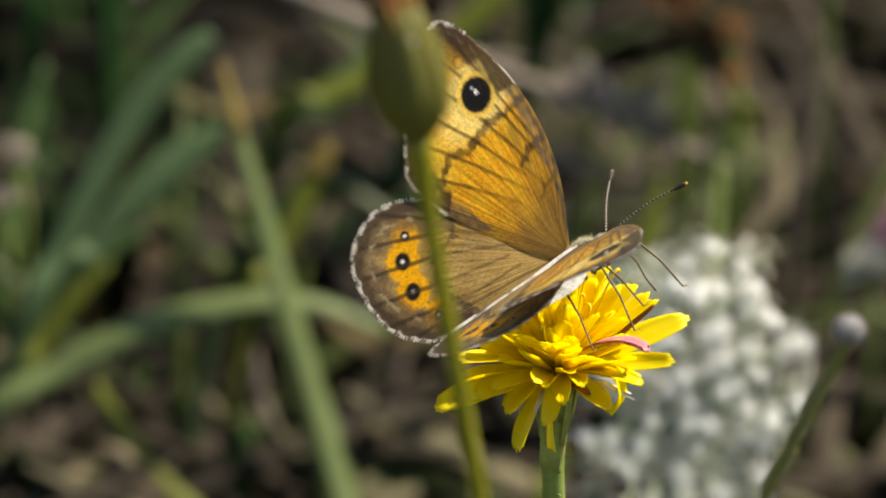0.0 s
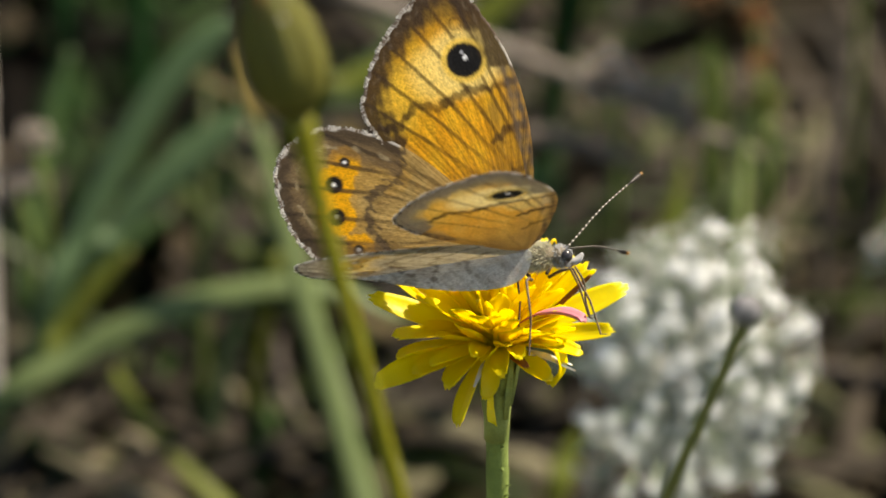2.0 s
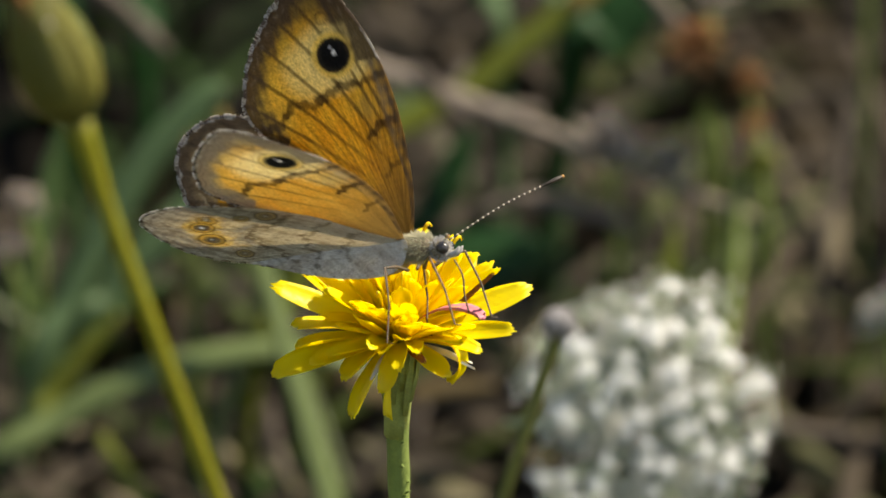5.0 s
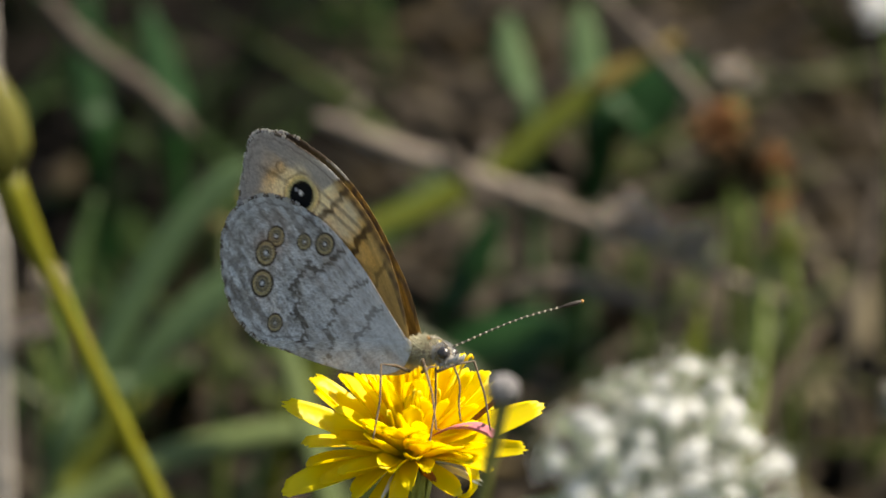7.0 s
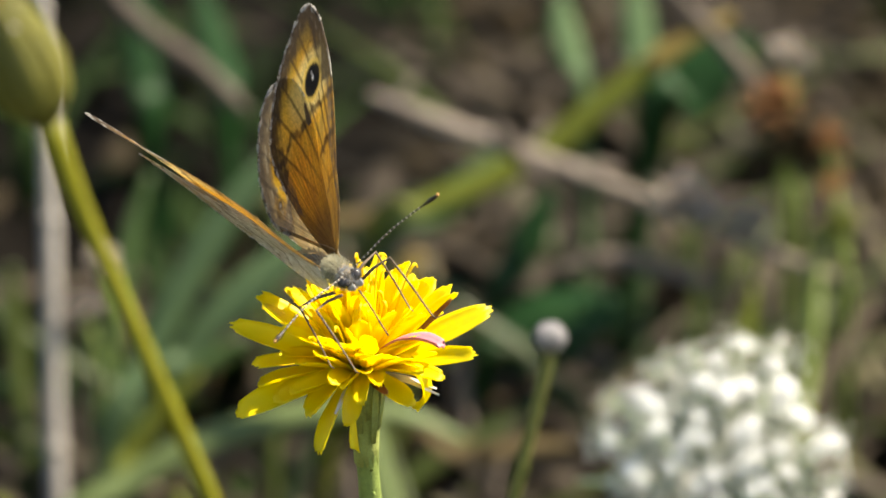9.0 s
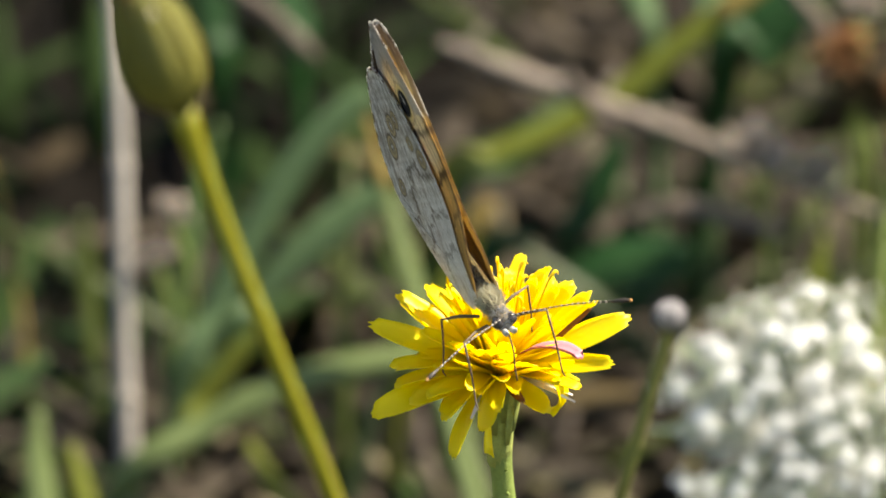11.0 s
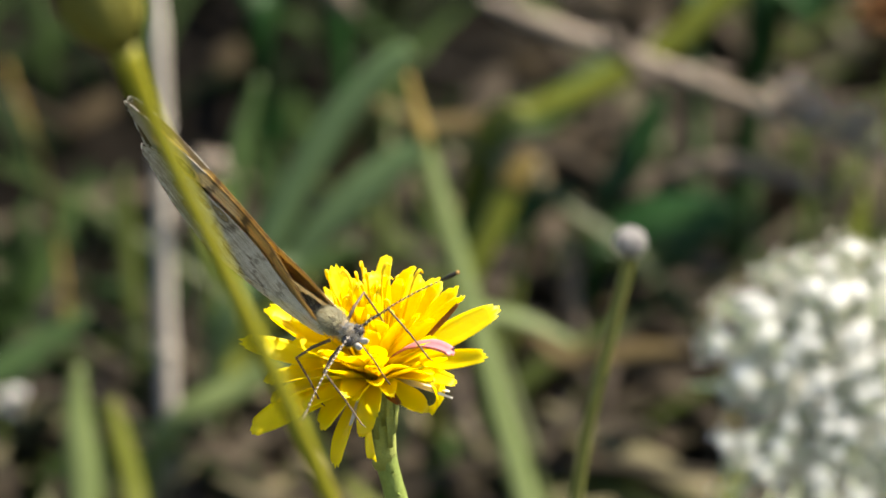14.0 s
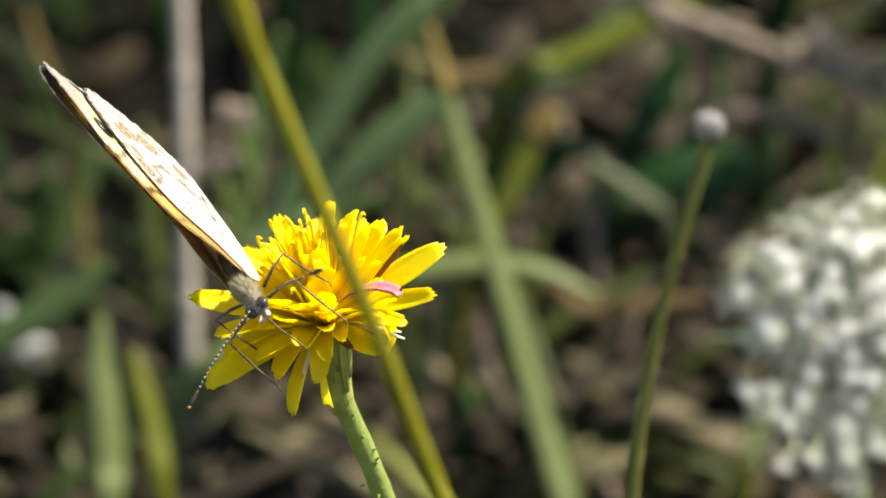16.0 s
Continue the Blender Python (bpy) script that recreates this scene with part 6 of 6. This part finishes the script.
    walk(flower_head, [
        (0, pose(0.00000, 0.00000, 0.00000, -0.003, 0.803, -0.374)),
        (0.5, pose(0.00000, 0.00000, 0.00000, -0.001, -0.363, 0.169)),
        (1, pose(0.00000, 0.00000, 0.00000, -0.009, -1.483, 0.692)),
        (1.5, pose(0.00000, 0.00000, 0.00000, -0.003, 0.786, -0.367)),
        (2, pose(0.00000, 0.00000, 0.00000, -0.004, -0.969, 0.452)),
        (2.5, pose(0.00000, 0.00000, 0.00000, -0.003, 0.813, -0.379)),
        (3, pose(0.00000, 0.00000, 0.00000, -0.001, 0.503, -0.234)),
        (3.2, pose(0.00000, 0.00000, 0.00000, -0.000, -0.347, 0.162)),
        (5.3, pose(0.00000, 0.00000, 0.00000, -0.008, 1.442, -0.672)),
        (5.5, pose(0.00000, 0.00000, 0.00000, -0.000, -0.323, 0.151)),
        (6, pose(0.00000, 0.00000, 0.00000, -0.035, 2.938, -1.372)),
        (6.5, pose(0.00000, 0.00000, 0.00000, -0.000, -0.010, 0.005)),
        (7, pose(0.00000, 0.00000, 0.00000, -0.009, 1.468, -0.685)),
        (7.5, pose(0.00000, 0.00000, 0.00000, -0.000, -0.285, 0.133)),
        (8, pose(0.00000, 0.00000, 0.00000, -0.003, 0.840, -0.392)),
        (8.5, pose(0.00000, 0.00000, 0.00000, 2.997, 0.813, -0.379)),
        (8.7, pose(0.00000, 0.00000, 0.00000, 2.990, -1.536, 0.716)),
        (10.8, pose(0.00000, 0.00000, 0.00000, 5.960, -3.143, 1.467)),
        (11, pose(0.00000, 0.00000, 0.00000, 6.000, -0.285, 0.133)),
        (11.5, pose(0.00000, 0.00000, 0.00000, 5.817, -6.690, 3.136)),
        (12, pose(0.00000, 0.00000, 0.00000, 5.961, -3.088, 1.441)),
        (12.5, pose(0.00000, 0.00000, 0.00000, 5.904, -4.840, 2.263)),
        (13, pose(0.00000, 0.00000, 0.00000, 5.972, -2.599, 1.213)),
        (13.5, pose(0.00000, 0.00000, 0.00000, 5.903, -4.875, 2.279)),
        (14, pose(0.00000, 0.00000, 0.00000, 5.879, -5.440, 2.545)),
        (14.5, pose(0.00000, 0.00000, 0.00000, 5.850, -6.062, 2.839)),
        (15, pose(0.00000, 0.00000, 0.00000, 5.740, -7.963, 3.740)),
        (15.5, pose(0.00000, 0.00000, 0.00000, 5.881, -5.402, 2.527)),
        (16, pose(0.00000, 0.00000, 0.00000, 5.653, -9.173, 4.318)),
    ])
    walk(upper_stem, [
        (0, pose(-0.00018, 0.00000, -0.01320, -0.030, -2.719, 1.269)),
        (0.5, pose(0.00008, 0.00000, -0.01320, -0.003, -0.906, 0.423)),
        (1, pose(0.00034, 0.00000, -0.01320, 0.000, -0.000, 0.000)),
        (1.5, pose(-0.00018, 0.00000, -0.01320, -0.003, 0.906, -0.423)),
        (2, pose(0.00022, 0.00000, -0.01320, -0.003, -0.906, 0.423)),
        (2.5, pose(-0.00019, 0.00000, -0.01320, -0.013, -1.813, 0.846)),
        (3, pose(-0.00012, 0.00000, -0.01320, -0.003, -0.906, 0.423)),
        (3.2, pose(0.00008, 0.00000, -0.01320, -0.003, -0.906, 0.423)),
        (5.3, pose(-0.00033, 0.00000, -0.01320, -0.003, -0.906, 0.423)),
        (5.5, pose(0.00007, 0.00000, -0.01320, -0.013, -1.813, 0.846)),
        (6, pose(-0.00068, 0.00001, -0.01318, -0.030, 2.719, -1.269)),
        (6.5, pose(0.00000, 0.00000, -0.01320, -0.003, -0.906, 0.423)),
        (7, pose(-0.00034, 0.00000, -0.01320, -0.013, -1.813, 0.846)),
        (7.5, pose(0.00007, 0.00000, -0.01320, -0.030, -2.719, 1.269)),
        (8, pose(-0.00019, 0.00000, -0.01320, -0.013, -1.813, 0.846)),
        (8.5, pose(-0.00018, 0.00069, -0.01318, -0.054, -3.625, 1.693)),
        (8.7, pose(0.00034, 0.00069, -0.01318, -0.030, -2.719, 1.269)),
        (10.8, pose(0.00068, 0.00139, -0.01311, -0.054, -3.625, 1.693)),
        (11, pose(0.00006, 0.00138, -0.01313, -0.054, -3.625, 1.693)),
        (11.5, pose(0.00145, 0.00142, -0.01304, -0.121, -5.436, 2.543)),
        (12, pose(0.00067, 0.00139, -0.01311, -0.273, -8.151, 3.829)),
        (12.5, pose(0.00105, 0.00140, -0.01308, -0.338, -9.055, 4.262)),
        (13, pose(0.00057, 0.00139, -0.01311, -0.488, -10.861, 5.133)),
        (13.5, pose(0.00106, 0.00140, -0.01308, -0.488, -10.861, 5.133)),
        (14, pose(0.00118, 0.00141, -0.01307, -0.575, -11.764, 5.573)),
        (14.5, pose(0.00132, 0.00141, -0.01306, -0.878, -14.466, 6.910)),
        (15, pose(0.00173, 0.00144, -0.01301, -0.995, -15.366, 7.362)),
        (15.5, pose(0.00118, 0.00141, -0.01307, -0.878, -14.466, 6.910)),
        (16, pose(0.00199, 0.00145, -0.01297, -1.699, -19.847, 9.690)),
    ])
    walk(lower_stem, [
        (0, pose(0.00152, 0.00002, -0.04916, 4.653, 4.519, 0.000)),
        (0.5, pose(0.00065, 0.00000, -0.04920, 4.746, 2.170, 0.000)),
        (1, pose(0.00034, 0.00000, -0.04920, 4.474, 2.468, 0.000)),
        (1.5, pose(-0.00075, 0.00000, -0.04919, 4.968, 3.200, 0.000)),
        (2, pose(0.00079, 0.00000, -0.04919, 4.623, 3.532, 0.000)),
        (2.5, pose(0.00095, 0.00001, -0.04918, 3.770, 2.201, 0.000)),
        (3, pose(0.00045, 0.00000, -0.04919, 3.925, 1.986, 0.000)),
        (3.2, pose(0.00065, 0.00000, -0.04920, 3.791, 1.234, 0.000)),
        (5.3, pose(0.00024, 0.00000, -0.04919, 3.319, 4.412, 0.000)),
        (5.5, pose(0.00121, 0.00001, -0.04918, 3.494, 3.357, 0.000)),
        (6, pose(-0.00238, 0.00003, -0.04914, 1.770, 6.266, 0.000)),
        (6.5, pose(0.00057, 0.00000, -0.04920, 2.764, 1.347, 0.000)),
        (7, pose(0.00080, 0.00001, -0.04918, 4.359, 5.582, 0.000)),
        (7.5, pose(0.00177, 0.00002, -0.04916, 4.156, 3.261, 0.000)),
        (8, pose(0.00095, 0.00001, -0.04918, 2.987, 4.014, 0.000)),
        (8.5, pose(0.00209, 0.00073, -0.04911, 1.778, 4.582, 0.000)),
        (8.7, pose(0.00205, 0.00071, -0.04914, 1.956, 0.973, 0.000)),
        (10.8, pose(0.00296, 0.00142, -0.04904, 4.150, 0.747, 0.000)),
        (11, pose(0.00234, 0.00141, -0.04906, 3.332, 4.474, 0.000)),
        (11.5, pose(0.00486, 0.00149, -0.04888, 5.253, -6.516, -0.000)),
        (12, pose(0.00578, 0.00156, -0.04875, 4.036, 3.328, 0.000)),
        (12.5, pose(0.00672, 0.00161, -0.04863, 4.478, 1.644, 0.000)),
        (13, pose(0.00735, 0.00169, -0.04847, 4.044, 2.081, 0.000)),
        (13.5, pose(0.00784, 0.00170, -0.04844, 4.367, -0.216, -0.000)),
        (14, pose(0.00852, 0.00176, -0.04831, 4.351, -0.944, -0.000)),
        (14.5, pose(0.01031, 0.00195, -0.04791, 3.482, 0.712, 0.000)),
        (15, pose(0.01127, 0.00204, -0.04772, 3.762, -2.829, -0.000)),
        (15.5, pose(0.01017, 0.00194, -0.04793, 3.580, 1.639, 0.000)),
        (16, pose(0.01421, 0.00246, -0.04681, 3.767, -1.630, -0.000)),
    ])
    walk(husk, [
        (0, pose(0.00401, -0.01338, 0.12130, 0.000, 0.000, 0.000)),
        (0.5, pose(0.00084, -0.01347, 0.12112, 0.000, 0.000, 0.000)),
        (1, pose(0.00171, -0.01306, 0.12200, 0.000, 0.000, 0.000)),
        (1.5, pose(0.00399, -0.01378, 0.12044, 0.000, 0.000, 0.000)),
        (2, pose(0.00309, -0.01327, 0.12154, 0.000, 0.000, 0.000)),
        (2.5, pose(0.00076, -0.01196, 0.12435, 0.000, 0.000, 0.000)),
        (3, pose(0.00086, -0.01218, 0.12387, 0.000, 0.000, 0.000)),
        (3.2, pose(-0.00064, -0.01197, 0.12433, 0.000, 0.000, 0.000)),
        (5.3, pose(0.00554, -0.01123, 0.12592, 0.000, 0.000, 0.000)),
        (5.5, pose(0.00263, -0.00996, 0.12865, 0.000, 0.000, 0.000)),
        (6, pose(0.01213, -0.00710, 0.13478, 0.000, 0.000, 0.000)),
        (6.5, pose(-0.00025, -0.00876, 0.13122, 0.000, 0.000, 0.000)),
        (7, pose(0.00676, -0.01131, 0.12575, 0.000, 0.000, 0.000)),
        (7.5, pose(0.00178, -0.01098, 0.12644, 0.000, 0.000, 0.000)),
        (8, pose(0.00421, -0.00914, 0.13040, 0.000, 0.000, 0.000)),
        (8.5, pose(0.00433, -0.00930, 0.13006, 0.000, 0.000, 0.000)),
        (8.7, pose(-0.00239, -0.00958, 0.12945, 0.000, 0.000, 0.000)),
        (10.8, pose(-0.00384, -0.01374, 0.12054, 0.000, 0.000, 0.000)),
        (11, pose(0.00335, -0.01251, 0.12318, 0.000, 0.000, 0.000)),
        (11.5, pose(-0.01776, -0.01544, 0.11689, 0.000, 0.000, 0.000)),
        (12, pose(-0.00224, -0.01372, 0.12057, 0.000, 0.000, 0.000)),
        (12.5, pose(-0.00610, -0.01442, 0.11908, 0.000, 0.000, 0.000)),
        (13, pose(-0.00595, -0.01386, 0.12028, 0.000, 0.000, 0.000)),
        (13.5, pose(-0.01036, -0.01434, 0.11924, 0.000, 0.000, 0.000)),
        (14, pose(-0.01228, -0.01438, 0.11916, 0.000, 0.000, 0.000)),
        (14.5, pose(-0.01123, -0.01327, 0.12155, 0.000, 0.000, 0.000)),
        (15, pose(-0.01831, -0.01380, 0.12041, 0.000, 0.000, 0.000)),
        (15.5, pose(-0.00948, -0.01341, 0.12124, 0.000, 0.000, 0.000)),
        (16, pose(-0.01919, -0.01422, 0.11951, 0.000, 0.000, 0.000)),
    ])
    walk(umbel, [
        (0, pose(0.04349, 0.12504, 0.07504)),
        (1, pose(0.04389, 0.12504, 0.07504)),
        (2.5, pose(0.04429, 0.12504, 0.07504)),
        (5.5, pose(0.04469, 0.12504, 0.07504)),
        (6.5, pose(0.04509, 0.12504, 0.07504)),
        (11, pose(0.04509, 0.12504, 0.07504)),
        (16, pose(0.04519, 0.12504, 0.07504)),
    ])

    walk(butterfly, [
        (0, pose(0.01053, -0.00560, 0.15456, -38.447, -17.091, 34.441)),
        (0.5, pose(0.00748, -0.00659, 0.15244, -5.255, -19.479, 26.605)),
        (1, pose(0.00858, -0.00567, 0.15441, -27.374, -13.926, 10.388)),
        (1.5, pose(0.01098, -0.00705, 0.15145, -2.546, -11.788, 8.756)),
        (2, pose(0.01082, -0.00652, 0.15258, -16.763, -8.633, 3.831)),
        (2.5, pose(0.00755, -0.00505, 0.15572, -20.602, -10.357, -7.343)),
        (3, pose(0.00702, -0.00487, 0.15612, -19.030, -14.185, -7.672)),
        (3.2, pose(0.00476, -0.00454, 0.15683, -24.474, -16.612, -9.179)),
        (5.3, pose(0.01181, -0.00444, 0.15704, -16.566, -17.740, -26.137)),
        (5.5, pose(0.00588, -0.00506, 0.15571, -11.245, -24.533, -29.940)),
        (6, pose(0.01867, -0.00071, 0.16505, -35.523, -14.183, -26.967)),
        (6.5, pose(0.00468, -0.00253, 0.16114, -23.407, -22.803, -30.769)),
        (7, pose(0.01266, -0.00540, 0.15498, -22.250, -15.289, -32.548)),
        (7.5, pose(0.00614, -0.00542, 0.15494, -5.748, -17.966, -38.882)),
        (8, pose(0.00916, -0.00321, 0.15968, -5.080, -19.231, -41.884)),
        (8.5, pose(0.01015, -0.00189, 0.16250, -39.878, -5.849, -53.027)),
        (8.7, pose(0.00088, -0.00224, 0.16177, 23.794, -15.292, -68.185)),
        (10.8, pose(-0.00054, -0.00737, 0.15077, 22.993, 0.655, -63.416)),
        (11, pose(0.00801, -0.00611, 0.15346, 11.817, 11.160, -64.030)),
        (11.5, pose(-0.01612, -0.00952, 0.14615, 27.409, 5.879, -63.718)),
        (12, pose(0.00121, -0.00802, 0.14935, 28.957, 6.047, -51.677)),
        (12.5, pose(-0.00424, -0.00834, 0.14868, 28.161, 1.371, -58.177)),
        (13, pose(-0.00370, -0.00794, 0.14954, 28.016, 1.385, -56.254)),
        (13.5, pose(-0.00798, -0.00854, 0.14825, 29.585, -0.127, -53.499)),
        (14, pose(-0.01018, -0.00871, 0.14788, 30.997, 1.518, -53.713)),
        (14.5, pose(-0.01019, -0.00783, 0.14977, 32.079, -0.797, -55.447)),
        (15, pose(-0.01818, -0.00804, 0.14933, 33.220, -3.576, -60.229)),
        (15.5, pose(-0.00851, -0.00780, 0.14984, 32.637, 8.732, -59.096)),
        (16, pose(-0.02009, -0.00928, 0.14667, 45.268, 9.455, -70.031)),
    ])
    # wings: side, lift and sweep
    walk(wings["left", "fore"], [
        (0, wing_pose(1, 109.3, 34.3)),
        (0.5, wing_pose(1, 64.1, 37.7)),
        (1, wing_pose(1, 63.5, 42.2)),
        (1.5, wing_pose(1, 50.8, 40.5)),
        (2, wing_pose(1, 70.1, 34.4)),
        (2.5, wing_pose(1, 65.6, 33.7)),
        (3, wing_pose(1, 62.3, 31.9)),
        (3.2, wing_pose(1, 74.1, 29.2)),
        (5.3, wing_pose(1, 99.9, 29.2)),
        (5.4, wing_pose(1, 89.6, 0.1)),
        (5.5, wing_pose(1, 89.6, 0.1)),
        (6, wing_pose(1, 89.6, 2.5)),
        (6.5, wing_pose(1, 89.6, 0.8)),
        (7, wing_pose(1, 89.6, -0.4)),
        (7.5, wing_pose(1, 89.6, -2.0)),
        (8, wing_pose(1, 89.6, -2.3)),
        (8.5, wing_pose(1, 109.0, 18.2)),
        (8.7, wing_pose(1, 49.9, 8.3)),
        (10.8, wing_pose(1, 53.3, -3.4)),
        (10.9, wing_pose(1, 53.3, -3.4)),
        (11, wing_pose(1, 95.0, 0.0)),
        (11.5, wing_pose(1, 91.0, 0.0)),
        (12, wing_pose(1, 91.0, 0.1)),
        (12.5, wing_pose(1, 91.0, 0.0)),
        (13, wing_pose(1, 91.0, 0.0)),
        (13.5, wing_pose(1, 91.0, 0.0)),
        (14, wing_pose(1, 91.0, 0.0)),
        (14.5, wing_pose(1, 91.0, -0.0)),
        (15, wing_pose(1, 91.0, -0.1)),
        (15.5, wing_pose(1, 91.0, 0.0)),
        (16, wing_pose(1, 90.0, 0.0)),
    ])
    walk(wings["left", "hind"], [
        (0, wing_pose(1, 108.3, 0.0)),
        (0.5, wing_pose(1, 65.1, 0.0)),
        (1, wing_pose(1, 64.5, 0.0)),
        (1.5, wing_pose(1, 51.8, 0.0)),
        (2, wing_pose(1, 71.1, 0.0)),
        (2.5, wing_pose(1, 66.6, 0.0)),
        (3, wing_pose(1, 63.3, 0.0)),
        (3.2, wing_pose(1, 75.1, 0.0)),
        (5.3, wing_pose(1, 98.9, 0.0)),
        (5.4, wing_pose(1, 88.6, 0.0)),
        (5.5, wing_pose(1, 88.6, 0.0)),
        (6, wing_pose(1, 88.6, 0.0)),
        (6.5, wing_pose(1, 88.6, 0.0)),
        (7, wing_pose(1, 88.6, 0.0)),
        (7.5, wing_pose(1, 88.6, 0.0)),
        (8, wing_pose(1, 88.6, 0.0)),
        (8.5, wing_pose(1, 108.0, 0.0)),
        (8.7, wing_pose(1, 50.9, 0.0)),
        (10.8, wing_pose(1, 52.3, 0.0)),
        (10.9, wing_pose(1, 52.3, 0.0)),
        (11, wing_pose(1, 94.0, 0.0)),
        (11.5, wing_pose(1, 90.0, 0.0)),
        (12, wing_pose(1, 90.0, 0.0)),
        (12.5, wing_pose(1, 90.0, 0.0)),
        (13, wing_pose(1, 90.0, 0.0)),
        (13.5, wing_pose(1, 90.0, 0.0)),
        (14, wing_pose(1, 90.0, 0.0)),
        (14.5, wing_pose(1, 90.0, 0.0)),
        (15, wing_pose(1, 90.0, 0.0)),
        (15.5, wing_pose(1, 90.0, 0.0)),
        (16, wing_pose(1, 89.0, 0.0)),
    ])
    walk(wings["right", "fore"], [
        (0, wing_pose(-1, -3.3, 20.0)),
        (0.5, wing_pose(-1, 24.3, 27.0)),
        (1, wing_pose(-1, 8.4, 34.0)),
        (1.5, wing_pose(-1, 22.4, 33.0)),
        (2, wing_pose(-1, 26.0, 34.4)),
        (2.5, wing_pose(-1, 15.0, 33.7)),
        (3, wing_pose(-1, 19.9, 31.9)),
        (3.2, wing_pose(-1, 13.6, 29.2)),
        (5.3, wing_pose(-1, 35.3, 29.2)),
        (5.4, wing_pose(-1, 92.5, 0.1)),
        (5.5, wing_pose(-1, 92.5, 0.1)),
        (6, wing_pose(-1, 92.0, 2.5)),
        (6.5, wing_pose(-1, 91.2, 0.8)),
        (7, wing_pose(-1, 91.5, -0.4)),
        (7.5, wing_pose(-1, 91.4, -2.0)),
        (8, wing_pose(-1, 92.4, -2.3)),
        (8.5, wing_pose(-1, 1.0, 18.2)),
        (8.7, wing_pose(-1, 61.4, 8.3)),
        (10.8, wing_pose(-1, 80.5, -3.4)),
        (10.9, wing_pose(-1, 80.5, -3.4)),
        (11, wing_pose(-1, 90.1, 0.0)),
        (11.5, wing_pose(-1, 94.1, 0.0)),
        (12, wing_pose(-1, 94.0, 0.1)),
        (12.5, wing_pose(-1, 94.1, 0.0)),
        (13, wing_pose(-1, 94.0, 0.0)),
        (13.5, wing_pose(-1, 94.1, 0.0)),
        (14, wing_pose(-1, 94.1, 0.0)),
        (14.5, wing_pose(-1, 94.1, -0.0)),
        (15, wing_pose(-1, 94.1, -0.1)),
        (15.5, wing_pose(-1, 94.0, 0.0)),
        (16, wing_pose(-1, 95.0, 0.0)),
    ])
    walk(wings["right", "hind"], [
        (0, wing_pose(-1, -9.0, 0.0)),
        (0.5, wing_pose(-1, 22.0, 0.0)),
        (1, wing_pose(-1, 3.0, 0.0)),
        (1.5, wing_pose(-1, 20.0, 0.0)),
        (2, wing_pose(-1, 18.0, 0.0)),
        (2.5, wing_pose(-1, 8.0, 0.0)),
        (3, wing_pose(-1, 12.0, 0.0)),
        (3.2, wing_pose(-1, 8.0, 0.0)),
        (5.3, wing_pose(-1, 34.3, 0.0)),
        (5.4, wing_pose(-1, 91.5, 0.0)),
        (5.5, wing_pose(-1, 91.5, 0.0)),
        (6, wing_pose(-1, 91.0, 0.0)),
        (6.5, wing_pose(-1, 90.2, 0.0)),
        (7, wing_pose(-1, 90.5, 0.0)),
        (7.5, wing_pose(-1, 90.4, 0.0)),
        (8, wing_pose(-1, 91.4, 0.0)),
        (8.5, wing_pose(-1, 0.0, 0.0)),
        (8.7, wing_pose(-1, 62.4, 0.0)),
        (10.8, wing_pose(-1, 79.5, 0.0)),
        (10.9, wing_pose(-1, 79.5, 0.0)),
        (11, wing_pose(-1, 89.1, 0.0)),
        (11.5, wing_pose(-1, 93.1, 0.0)),
        (12, wing_pose(-1, 93.0, 0.0)),
        (12.5, wing_pose(-1, 93.1, 0.0)),
        (13, wing_pose(-1, 93.0, 0.0)),
        (13.5, wing_pose(-1, 93.1, 0.0)),
        (14, wing_pose(-1, 93.1, 0.0)),
        (14.5, wing_pose(-1, 93.1, 0.0)),
        (15, wing_pose(-1, 93.1, 0.0)),
        (15.5, wing_pose(-1, 93.0, 0.0)),
        (16, wing_pose(-1, 94.0, 0.0)),
    ])


motions()
